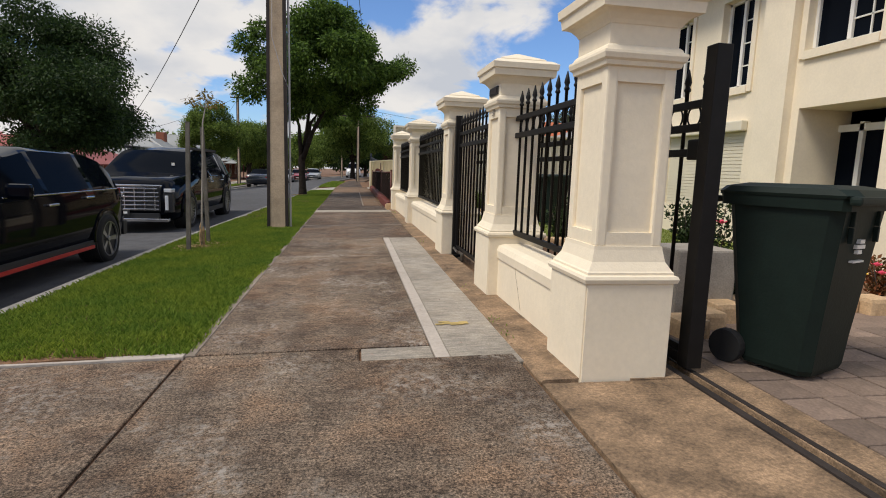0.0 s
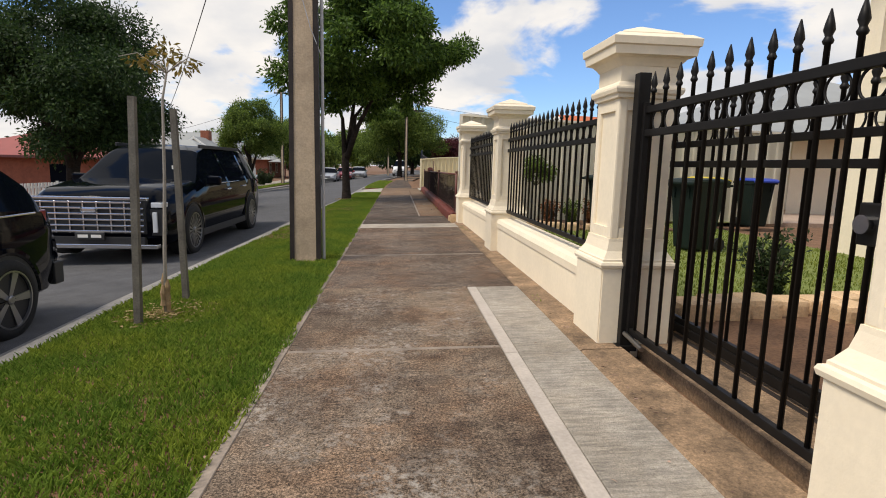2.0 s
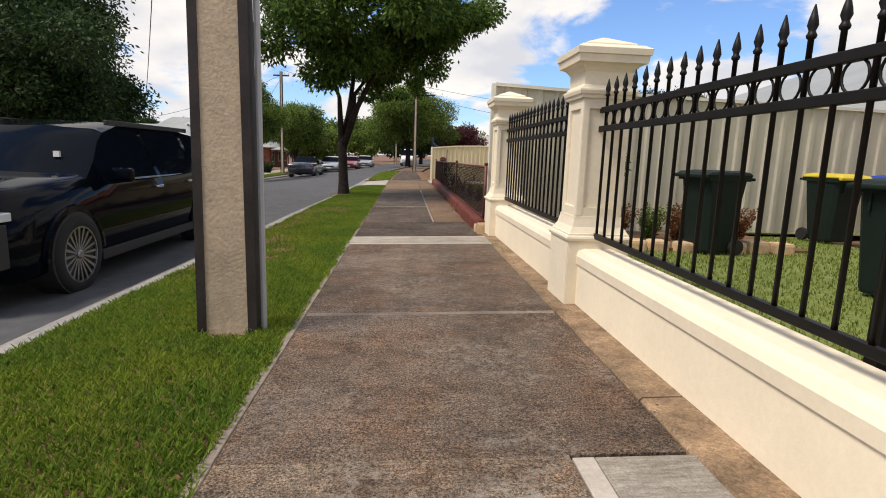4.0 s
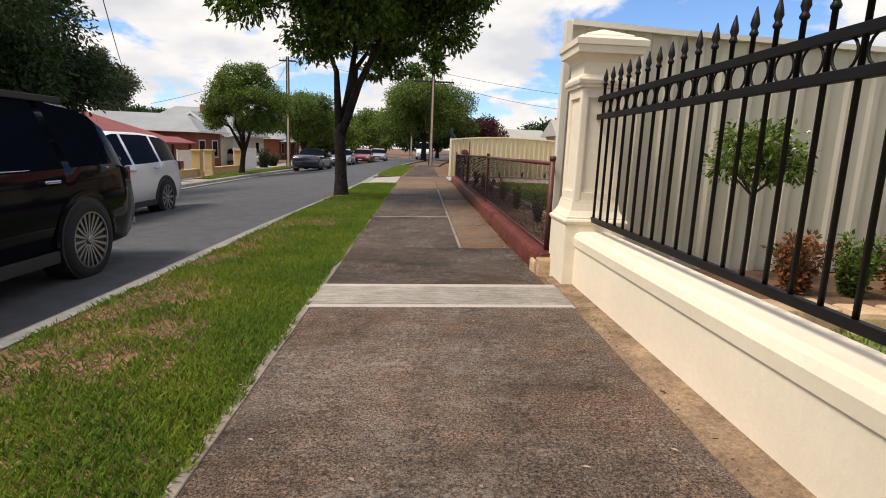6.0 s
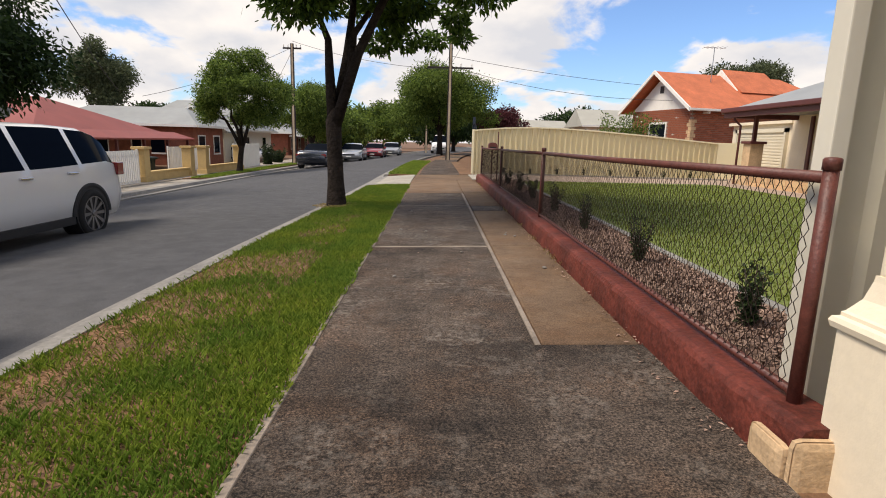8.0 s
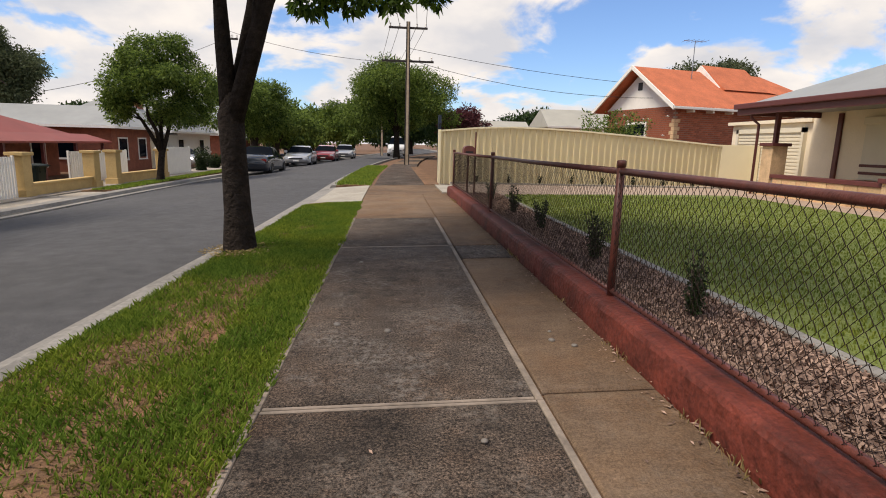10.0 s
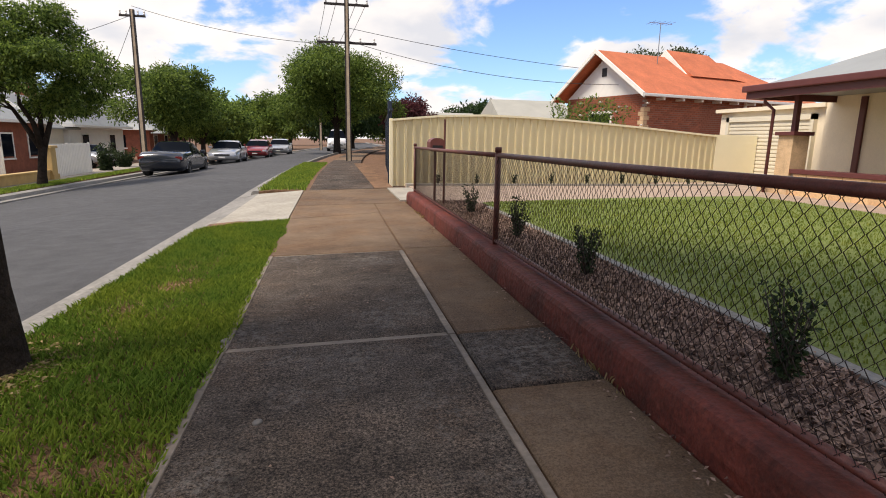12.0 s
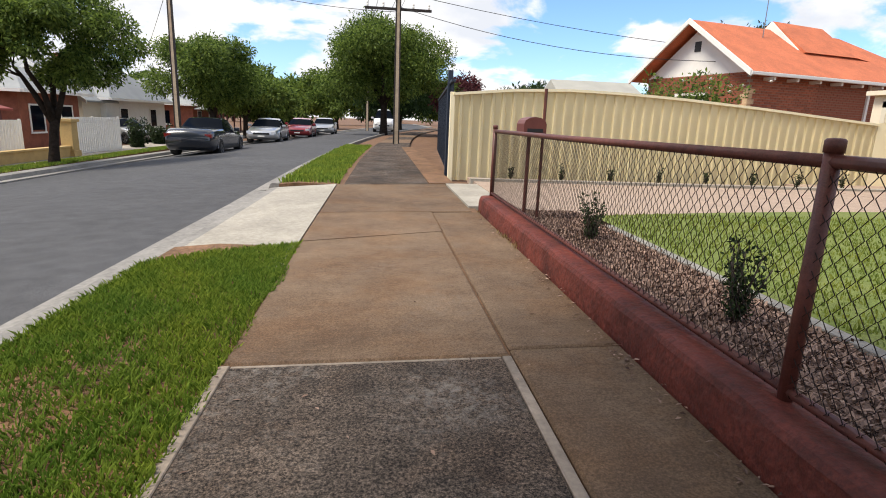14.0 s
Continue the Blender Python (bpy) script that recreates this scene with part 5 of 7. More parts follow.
def wire_mesh(y0, y1):
    """Diamond mesh: zigzag wires, each hooked round the next."""
    bm = bm_new()
    pitch, w = .0285, .0016
    n = int((y1 - y0) / pitch)
    rows = 26
    for i in range(n):
        yc = y0 + pitch * (i + .5)
        pts = []
        zt = top_z(yc)
        for k in range(rows + 1):
            side_ = 1 if (k + i) % 2 else -1
            pts.append(Vector((1.622 + .003 * side_, yc + side_ * pitch * .52, .20 + (zt - .20) * k / rows)))
        rings = []
        for p in pts:
            rings.append([p + Vector((w, 0, 0)), p + Vector((-w, w * .8, 0)), p + Vector((-w, -w * .8, 0))])
        add_rings(bm, rings)
    ob = part("wire_mesh", bm, M_WIRE, wire_fence, "diamond chain wire mesh")
    ob["kind"] = "stuff"
    return ob


wire_mesh(14.36, 28.42)

# ---- front garden behind the wire fence ----
def lawn_far(x):
    """Curved far edge of the lawn."""
    return 28.0 + .28 * (x - 2.6) - .022 * (x - 2.6) ** 2


bm = bm_new()
xs = [2.72 + .3 * i for i in range(21)]
top = [bm.verts.new((x, lawn_far(x), .035)) for x in xs]
bot = [bm.verts.new((x, 14.6, .035)) for x in xs]
for i in range(len(xs) - 1):
    bm.faces.new((bot[i], bot[i + 1], top[i + 1], top[i]))
setting("lawn", bm, M_LAWN, "mown green front lawn with a curved edge", "lawn")
blades("lawn_grass", 60000, (2.74, 8.6, 15, 28.2), .026, M_BLADES_LAWN, "closely mown green lawn grass", lambda x, y, r: y < lawn_far(x) - .02 and r < 1.15 - (x - 2.7) * .12, 21, .0055, .6, lambda x, y: .035)
bm = bm_new()
add_box(bm, 1.72, 2.60, 14.4, 28.4, -.1, .03)
setting("garden_bed", bm, M_MULCH, "narrow garden bed covered with bark chips", "garden bed")


def chips(n, area, z, seed):
    rng = np.random.default_rng(seed)
    vs, fs = [], []
    for i in range(n):
        x, y = area[0] + (area[1] - area[0]) * rng.random(), area[2] + (area[3] - area[2]) * rng.random()
        a, l, w = rng.random() * 6.283, .008 + .016 * rng.random(), .003 + .005 * rng.random()
        c, s = math.cos(a), math.sin(a)
        h = z + .012 * rng.random()
        t = .01 * rng.normal()
        k = len(vs)
        vs += [(x - c * l - s * w, y - s * l + c * w, h + t), (x - c * l + s * w, y - s * l - c * w, h + t), (x + c * l + s * w, y + s * l - c * w, h - t), (x + c * l - s * w, y + s * l + c * w, h - t + .004)]
        fs.append((k, k + 1, k + 2, k + 3))
    me = bpy.data.meshes.new("bark_chips")
    me.from_pydata(vs, [], fs)
    me.materials.append(M_CHIPS)
    return tagged(new("bark_chips", me), "loose brown and grey bark chip mulch", "mulch", kind="stuff")


chips(42000, (1.76, 2.62, 15, 28.3), .034, 3)


def edging_blocks():
    me = finish(add_box(bm_new(), -.045, .045, -.49, .49, -.05, .055, .008), "edging_block", M_KERB)
    th = thing("lawn_edging", "grey concrete edging blocks between bed and lawn", "edging")
    th["kind"] = "structure"
    for i in range(13):
        child("edging_block", me, th, (2.63, 14.9 + i * 1.0, 0))


edging_blocks()
bm = bm_new()
add_rings(bm, [[(x, lawn_far(x) + .02, -.1), (x, 32.25, -.1), (x, 32.25, .012), (x, lawn_far(x) + .02, .022)] for x in [1.95 + .45 * i for i in range(18)]])
setting("driveway_curved", bm, M_PINK, "pink exposed aggregate driveway curving to the garage", "driveway")
bm = bm_new()
add_box(bm, 8.7, 13, 14.9, 33.0, -.12, .02)
setting("paving_house", bm, M_PINK, "pink aggregate paving beside the verandah", "paving")
bm = bm_new()
add_box(bm, 1.42, 2.3, 28.75, 31.2, -.1, .008)
add_box(bm, 1.9, 10.5, 31.55, 31.68, -.1, .06)
setting("driveway_apron", bm, M_CONC_DRIVE, "pale cracked concrete driveway apron and strip", "driveway")


def shrub(label, x, y, h, w, n, seed, material=None, leaf=.03, z=.03, name="shrub", stems=6):
    th = thing(name, label, "shrub", pose(x, y, z))
    rng = random.Random(seed)
    bm = bm_new()
    blobs = []
    for i in range(stems):
        a = 6.283 * i / stems + rng.uniform(-.4, .4)
        rr = w * rng.uniform(.12, .62)
        hh = h * rng.uniform(.6, 1)
        tip = (rr * math.cos(a), rr * math.sin(a), hh)
        add_tube(bm, [(0, 0, -.03), (tip[0] * .5, tip[1] * .5, hh * .5), tip], [.008, .006, .003], 5)
        for s in (.12, .26, .40, .54, .68, .82, .97):
            blobs.append((tip[0] * s, tip[1] * s, hh * s + .02, w * (.19 - .07 * s)))
    part("stem", bm, M_BARREN, th, "", True)
    leaf_cloud("leaves", blobs, n, leaf, material or M_SHRUB, th, seed, "", -.3, .5)
    return th


for i, (y, h) in enumerate(((15.6, .38), (17.4, .40), (19.25, .44), (21.05, .44), (23.0, .42), (24.7, .46), (26.75, .38))):
    shrub("small upright dark green hedge shrub in bark mulch", 2.2, y, h, .24, 900, 50 + i)
for i in range(8):
    shrub("tiny green seedling shrub along the steel fence", 2.7 + .95 * i, 31.95, .26, .12, 160, 70 + i, leaf=.04)

# mailbox on a post at the end of the wire fence
mb = thing("mailbox", "red-brown curved-top mailbox on an iron post", "mailbox", pose(1.86, 27.75, 0))
bm = bm_new()
add_prism(bm, [(-.115, 0), (.115, 0), (.115, .12)] + [(.115 * math.cos(a), .12 + .07 * math.sin(a)) for a in (.5, 1.0, 1.57, 2.1, 2.6)] + [(-.115, .12)], "y", -.15, .15)
box = part("box", bm, M_MAILBOX, mb)
box.location = (0, 0, .90)
bm = bm_new()
add_tube(bm, [(0, .05, -.05), (0, .05, .9)], .02, 8)
part("post", bm, M_RED_IRON, mb)
bm = bm_new()
add_box(bm, -.08, .08, -.155, -.149, .04, .075)
flap = part("flap", bm, M_PLASTIC, box)
bm = bm_new()
add_tube(bm, [(.16, .1, -.05), (.165, .12, 1.38)], .017, 8)
solo_post = solo("iron_post", bm, M_RED_IRON, "thin red-brown iron post beside the mailbox", "post")
solo_post.location = (1.86, 27.75, 0)

# cream steel fence across the back of the driveway, dark fence beyond
sheet_wall("sheet_fence", (1.62, 32.3), (10.6, 32.75), .20, .048, -.05, [(0, 1.50), (.12, 1.61), (.24, 1.66), (.36, 1.65), (.5, 1.60), (.7, 1.49), (.86, 1.38), (1, 1.29)], M_SHEET, "cream corrugated steel fence with a stepped curving top")
bm = bm_new()
add_box(bm, 10.6, 11.9, 32.7, 32.78, 0, 1.32)
add_box(bm, 1.58, 1.66, 32.24, 32.34, -.1, 1.53, .006)
setting("fence_gate_panel", bm, M_SHEET, "plain cream steel gate panel", "fence")
dark = sheet_wall("dark_fence", (2.5, 43.0), (1.66, 32.45), .22, .02, -.05, [(0, 1.75), (1, 1.75)], M_BLUE_FENCE, "dark blue steel fence along the footpath")
sheet_wall("dark_fence_far", (4.75, 64.0), (2.52, 43.05), .22, .02, -.1, [(0, 1.7), (1, 1.75)], M_BLUE_FENCE, "dark blue steel fence further along the footpath")
bm = bm_new()
add_box(bm, 1.66, 1.76, 33.4, 33.5, -.1, 2.0, .01)
part("post", bm, M_BLUE_FENCE, dark)

# ---- verandah house on the right ----
def roof_mesh(x0, x1, y0, y1, z, rise, run, ridge, bm=None, thick=.08):
    """Hipped roof: eaves rectangle at z, ridge along x or y."""
    bm = bm or bm_new()
    cx, cy = (x0 + x1) / 2, (y0 + y1) / 2
    a = [(x0, y0), (x1, y0), (x1, y1), (x0, y1)]
    e = [bm.verts.new((*p, z)) for p in a]
    lo = [bm.verts.new((*p, z - thick)) for p in a]
    if ridge == "y":
        r = [bm.verts.new((cx, y0 + run, z + rise)), bm.verts.new((cx, y1 - run, z + rise))]
        bm.faces.new((e[0], e[1], r[0]))
        bm.faces.new((e[1], e[2], r[1], r[0]))
        bm.faces.new((e[2], e[3], r[1]))
        bm.faces.new((e[3], e[0], r[0], r[1]))
    else:
        r = [bm.verts.new((x0 + run, cy, z + rise)), bm.verts.new((x1 - run, cy, z + rise))]
        bm.faces.new((e[3], e[0], r[0]))
        bm.faces.new((e[0], e[1], r[1], r[0]))
        bm.faces.new((e[1], e[2], r[1]))
        bm.faces.new((e[2], e[3], r[0], r[1]))
    for i in range(4):
        bm.faces.new((lo[i], lo[(i + 1) % 4], e[(i + 1) % 4], e[i]))
    bm.faces.new(list(reversed(lo)))
    return bm


def box_part(name, th, material, *boxes, label="", bevel=0.0):
    b = bm_new()
    for q in boxes:
        add_box(b, *q, bevel)
    return part(name, b, material, th, label)


house = thing("verandah_house", "cream single-storey house with grey hipped roof and verandah", "house")
box_part("wall", house, M_CREAM, (11.9, 20, 18.0, 30.6, -.15, 2.05))
part("roof", roof_mesh(9.55, 21, 17.0, 30.35, 2.03, 2.1, 5.2, "y"), M_ROOF_GREY, house, "grey corrugated iron roof")
box_part("fascia", house, M_FASCIA, (9.5, 9.56, 17, 30.4, 1.82, 2.05), (9.56, 13, 30.35, 30.41, 1.82, 2.05), label="dark red fascia board")
box_part("gutter", house, M_FASCIA, (9.40, 9.5, 17, 30.45, 1.95, 2.07), bevel=.02)
box_part("verandah_floor", house, M_SAND, (9.9, 11.9, 18, 30.2, -.1, .12))
low = box_part("verandah_wall", house, M_MORTAR, (9.915, 10.15, 26.0, 29.3, -.1, .42), (9.915, 10.15, 18, 23.6, -.1, .42), label="coursed pink and gold sandstone verandah wall")
box_part("coping", low, M_FASCIA, (9.86, 10.19, 26.0, 29.3, .42, .50), (9.86, 10.19, 18, 23.6, .42, .50), bevel=.01)
STONES = [finish(add_box(bm_new(), -.02, .02, -l / 2, l / 2, -.072, .072, .008), "stone_block", M_BLOCK) for l in (.34, .47, .58)]
for a, b in ((26.0, 29.3), (18.0, 23.6)):
    for k in range(3):
        y, n = a + .01, k
        while y < b - .2:
            l = (.34, .47, .58)[n % 3]
            if y + l > b - .01:
                l = .34
                if y + l > b:
                    break
            me = STONES[(.34, .47, .58).index(l)]
            child("stone_block", me, low, (9.91, y + l / 2, .035 + .155 * k))
            y += l + .012
            n += 1 + (k == 1)
for y in (29.5, 25.8, 23.8):
    pier = box_part("stone_pier", house, M_SAND, (9.86, 10.26, y - .2, y + .2, -.1, 1.12 if y > 29 else .5), label="sandstone verandah pier")
    box_part("pier_cap", pier, M_FASCIA, (9.80, 10.32, y - .26, y + .26, 1.12 if y > 29 else .5, 1.19 if y > 29 else .58), bevel=.01)
    if y > 29:
        box_part("verandah_post", house, M_FASCIA, (10.0, 10.1, y - .05, y + .05, 1.15, 1.85))
b = bm_new()
add_tube(b, [(9.6, 29.95, 1.95), (9.62, 29.95, 1.75), (9.78, 29.85, 1.6), (9.78, 29.85, -.05)], .035, 8)
part("downpipe", b, M_FASCIA, house, "dark red downpipe", True)
shut = box_part("window_shutter", house, M_SHUTTER, (11.82, 11.9, 27.2, 28.75, .45, 1.62), label="closed roller shutter over the window")
box_part("shutter_bar", shut, M_FASCIA, (11.79, 11.83, 27.2, 28.75, .72, .78), (11.79, 11.83, 27.2, 28.75, .56, .62))
box_part("window_sill", house, M_FASCIA, (11.76, 11.9, 27.1, 28.85, .36, .43))
box_part("shutter_box", shut, M_SHUTTER, (11.78, 11.9, 27.15, 28.8, 1.62, 1.78), bevel=.02)
box_part("wall_strip", house, M_FASCIA, (11.84, 11.9, 29.55, 29.68, .1, 1.9), label="dark red corner post")
house.scale = (1, 1, 1.14)
gar = thing("garage", "cream garage with a closed ribbed roller door", "garage")
box_part("wall", gar, M_CREAM, (12.0, 18, 30.7, 34.4, -.15, 1.75))
door = box_part("roller_door", gar, M_SHUTTER, (11.94, 12.0, 31.0, 33.9, -.1, 1.5))
for i in range(17):
    box_part("rib", door, M_SHUTTER, (11.92, 11.945, 31.0, 33.9, -.06 + i * .09, -.06 + i * .09 + .055), bevel=.006)
box_part("frame", gar, M_SHUTTER, (11.88, 12.0, 33.9, 34.02, -.1, 1.62), (11.88, 12.0, 30.9, 31.0, -.1, 1.62), (11.88, 12.0, 30.9, 34.02, 1.5, 1.62))
box_part("parapet", gar, M_CREAM, (11.85, 12.1, 30.6, 34.5, 1.75, 1.84))

gar.scale = (1, 1, 1.14)

# brick house with orange roof
bh = thing("brick_house", "red brick house with orange tiled gable roof", "house")
bx0, bx1, by0, by1 = 13.3, 24.0, 41.0, 46.2
box_part("wall", bh, M_MORTAR, (bx0, bx1, by0, by1, -.2, 2.95))
b = bm_new()
gx = bx0 - .02
gv = [(by0 - .45, 2.85), ((by0 + by1) / 2 - .5, 5.25), (by1 + .3, 2.85)]
add_prism(b, [(by0, 2.9), (by0 + 2.6, 4.55), (by1, 2.9)], "x", gx, gx + .1)
part("gable", b, M_WHITE, bh, "pale stucco gable end")
b = bm_new()
yr = by0 + 2.6
for (ya, za), (yb, zb) in (((by0 - .5, 2.80), (yr, 4.72)), ((by1 + .5, 2.80), (yr, 4.72))):
    q = [(bx0 - .6, ya, za), (bx1 + .5, ya, za), (bx1 - 3.0, yb, zb), (bx0 - .6, yb, zb)]
    r_ = [(x, y, z + .09) for x, y, z in q]
    add_rings(b, [q, r_])
part("roof", b, M_TILE, bh, "orange terracotta tiled roof")
b = bm_new()
for (ya, za), (yb, zb) in (((by0 - .55, 2.72), (yr, 4.66)), ((by1 + .55, 2.72), (yr, 4.66))):
    q = [(bx0 - .66, ya, za), (bx0 - .58, ya, za), (bx0 - .58, yb, zb), (bx0 - .66, yb, zb)]
    add_rings(b, [q, [(x, y, z + .18) for x, y, z in q]])
part("bargeboard", b, M_WHITE, bh, "white painted bargeboard")
box_part("gutter", bh, M_WHITE, (bx0 - .6, bx1 + .5, by0 - .58, by0 - .46, 2.76, 2.87), bevel=.02)
box_part("roof_vent", bh, M_DARK, (bx0 - .05, bx0, yr - .15, yr + .15, 3.75, 4.1))
b = bm_new()
add_rings(b, [[(bx0 + 3.7, by0 + .9, 3.85), (bx0 + 3.7, yr, 5.12), (bx0 + 3.7, by1 - .3, 3.85)], [(bx0 + 6.6, by0 + .9, 3.85), (bx0 + 6.6, yr, 5.08), (bx0 + 6.6, by1 - .3, 3.85)], [(bx1 - 1.6, by0 + .9, 3.6), (bx1 - 1.6, yr, 3.65), (bx1 - 1.6, by1 - .3, 3.6)]])
part("rear_roof", b, M_TILE, bh, "higher orange roof behind the gablet")
dm = bm_new()
add_prism(dm, [(by0 + 1.15, 3.9), (yr, 5.1), (by0 + 3.9, 3.9)], "x", bx0 + 3.6, bx0 + 3.72)
part("gablet", dm, M_WHITE, bh, "small white roof gablet")
b = bm_new()
for i in range(7):
    add_box(b, bx0 - .03, bx0 + .30 - .12 * (i % 2), by0 - .03, by0 + .30 - .12 * ((i + 1) % 2), 1.2 + i * .17, 1.36 + i * .17, .01)
part("quoin_stack", b, M_SAND, bh, "sandstone corner quoins")
win = box_part("window", bh, M_GLASS, (bx0 - .02, bx0 + .03, by0 + 2.0, by0 + 3.4, .9, 2.2))
box_part("window_frame", win, M_WHITE, (bx0 - .06, bx0 - .01, by0 + 1.9, by0 + 2.0, .8, 2.3), (bx0 - .06, bx0 - .01, by0 + 3.4, by0 + 3.5, .8, 2.3), (bx0 - .06, bx0 - .01, by0 + 2.0, by0 + 3.4, 2.2, 2.3))
box_part("downpipe", bh, M_WHITE, (bx0 + 6.2, bx0 + 6.32, by0 - .1, by0 - .01, -.1, 2.8))
for i in range(8):
    box_part("eave_bracket", bh, M_WHITE, (bx0 + .6 + i * 1.15, bx0 + .7 + i * 1.15, by0 - .45, by0 - .02, 2.66, 2.76))
turn_point = Matrix.Translation((bx0, by0, 0))
bh.matrix_world = turn_point @ Matrix.Rotation(radians(14), 4, "Z") @ Matrix.Diagonal((1, 1, 1.075, 1)) @ turn_point.inverted()
b = bm_new()
add_tube(b, [(15.2, 43.4, 4.6), (15.2, 43.4, 6.5)], .02, 6)
add_tube(b, [(14.5, 43.2, 6.45), (15.9, 43.6, 6.5)], .012, 5)
for k in (-.5, -.25, 0, .25, .5):
    add_tube(b, [(15.2 + k, 43.0, 6.48), (15.2 + k, 43.8, 6.48)], .008, 5)
solo("tv_aerial", b, M_ALLOY, "thin metal television aerial on the orange roof", "aerial")
shrub("flowering green shrub rising above the steel fence", 8.5, 36.6, 2.5, 2.3, 12000, 90, M_LEAF_FAR, .10, -.1, "garden_bush", 22)


def far_house(label, x0, x1, y0, y1, wall_z, rise, wall_mat, roof_mat, z=-.4, ridge="y", run=3.0, porch=False):
    th = thing("house", label, "house", pose(0, 0, z))
    box_part("wall", th, wall_mat, (x0, x1, y0, y1, -.2, wall_z))
    part("roof", roof_mesh(x0 - .5, x1 + .5, y0 - .5, y1 + .5, wall_z + .08, rise, run, ridge), roof_mat, th)
    box_part("gutter", th, M_WHITE if roof_mat is not M_ROOF_RED else M_FASCIA, (x1 + .48, x1 + .58, y0 - .5, y1 + .5, wall_z - .04, wall_z + .10), (x0 - .5, x1 + .5, y0 - .58, y0 - .48, wall_z - .04, wall_z + .10))
    n = max(2, int((y1 - y0) / 3.2))
    for i in range(n):
        yy = y0 + (i + .5) * (y1 - y0) / n
        w = box_part("window", th, M_GLASS, (x1, x1 + .03, yy - .5, yy + .5, .9, 2.0))
        box_part("window_frame", w, M_WHITE, (x1 + .01, x1 + .05, yy - .58, yy - .5, .82, 2.08), (x1 + .01, x1 + .05, yy + .5, yy + .58, .82, 2.08), (x1 + .01, x1 + .05, yy - .5, yy + .5, 2.0, 2.08), (x1 + .01, x1 + .07, yy - .6, yy + .6, .74, .82))
    for i in range(2):
        xx = x0 + (i + .5) * (x1 - x0) / 2
        w = box_part("window", th, M_GLASS, (xx - .5, xx + .5, y0 - .03, y0, .9, 2.0))
        box_part("window_sill", w, M_WHITE, (xx - .6, xx + .6, y0 - .08, y0, .78, .88))
    if porch:
        v = roof_mesh(x1 + .3, x1 + 2.4, y0 - .6, y1 + .6, wall_z - .25, .35, .4, "y")
        part("verandah_roof", v, roof_mat, th)
        for i in range(5):
            yy = y0 + i * (y1 - y0) / 4
            box_part("verandah_post", th, M_FASCIA, (x1 + 2.15, x1 + 2.27, yy - .06, yy + .06, -.2, wall_z - .3))
    return th


red_house = far_house("red iron roofed brick bungalow with a deep verandah", -26, -17, 36.5, 46.5, 2.35, 1.6, M_BRICK, M_ROOF_RED, -.75, "x", 3.4, True)
b = bm_new()
add_prism(b, [(39.9, 3.3), (41.5, 4.2), (43.1, 3.3)], "x", -22.6, -20.6)
part("gablet", b, M_WHITE, red_house, "small white roof gablet")
b = bm_new()
add_rings(b, [[(-19.9, 36.6, 3.2), (-18.6, 36.6, 2.75), (-18.6, 39.0, 2.95), (-19.9, 39.0, 3.4)], [(-19.9, 36.6, 3.26), (-18.6, 36.6, 2.81), (-18.6, 39.0, 3.01), (-19.9, 39.0, 3.46)]])
part("solar_panel", b, M_GLASS, red_house)
grey_house = far_house("grey roofed stone cottage with a brick chimney", -24, -15.5, 57, 66, 2.5, 2.4, M_WHITE, M_ROOF_GREY, -.5, "x", 2.4, False)
b = bm_new()
add_prism(b, [(-20.2, -.2), (-15.8, -.2), (-15.8, 2.5), (-18.0, 4.15), (-20.2, 2.5)], "y", 55.0, 57.0)
part("front_gable", b, M_CREAM, grey_house, "pale rendered front gable")
b = bm_new()
for sg in (-1, 1):
    q = [(-18.0, 54.6, 4.2), (-18.0 + sg * 2.6, 54.6, 2.3), (-18.0 + sg * 2.6, 58.5, 2.3), (-18.0, 58.5, 4.2)]
    add_rings(b, [q, [(x, y, z + .09) for x, y, z in q]])
part("gable_roof", b, M_ROOF_GREY, grey_house, "grey iron gable roof")
b = bm_new()
for sg in (-1, 1):
    q = [(-18.0, 54.52, 4.1), (-18.0 + sg * 2.65, 54.52, 2.2), (-18.0 + sg * 2.65, 54.6, 2.2), (-18.0, 54.6, 4.1)]
    add_rings(b, [q, [(x, y, z + .2) for x, y, z in q]])
part("bargeboard", b, M_WHITE, grey_house)
w = box_part("window", grey_house, M_GLASS, (-18.7, -17.3, 54.95, 55.02, .9, 2.1))
box_part("window_sill", w, M_WHITE, (-18.8, -17.2, 54.9, 55.0, .78, .88))
box_part("chimney", grey_house, M_BRICK, (-18.5, -17.7, 57.8, 58.6, 2.5, 5.0), bevel=.02)
far_house("white roofed cottage behind the verge trees", -25, -15.5, 49, 54, 2.6, 1.2, M_BRICK, M_ROOF_GREY, -.5, "x", 2.0, False)
far_house("cream weatherboard house beyond the brick house", 13.0, 18.5, 60, 65.5, 2.9, 1.5, M_WHITE, M_ROOF_CREAM, -.2, "x", .2, False)
far_house("pale cottage further up the street", 10.5, 15, 76, 81, 2.6, 1.4, M_WHITE, M_ROOF_CREAM, -.2, "x", .2, False)
far_house("brick bungalow among the far trees", -26, -16, 74, 84, 2.5, 2.2, M_BRICK, M_ROOF_GREY, -.5, "y", 3.0, True)
far_house("red roofed brick bungalow behind the parked cars", -25, -15.5, 12, 22, 2.4, 2.0, M_BRICK, M_ROOF_RED, -.6, "x", 3.2, True)

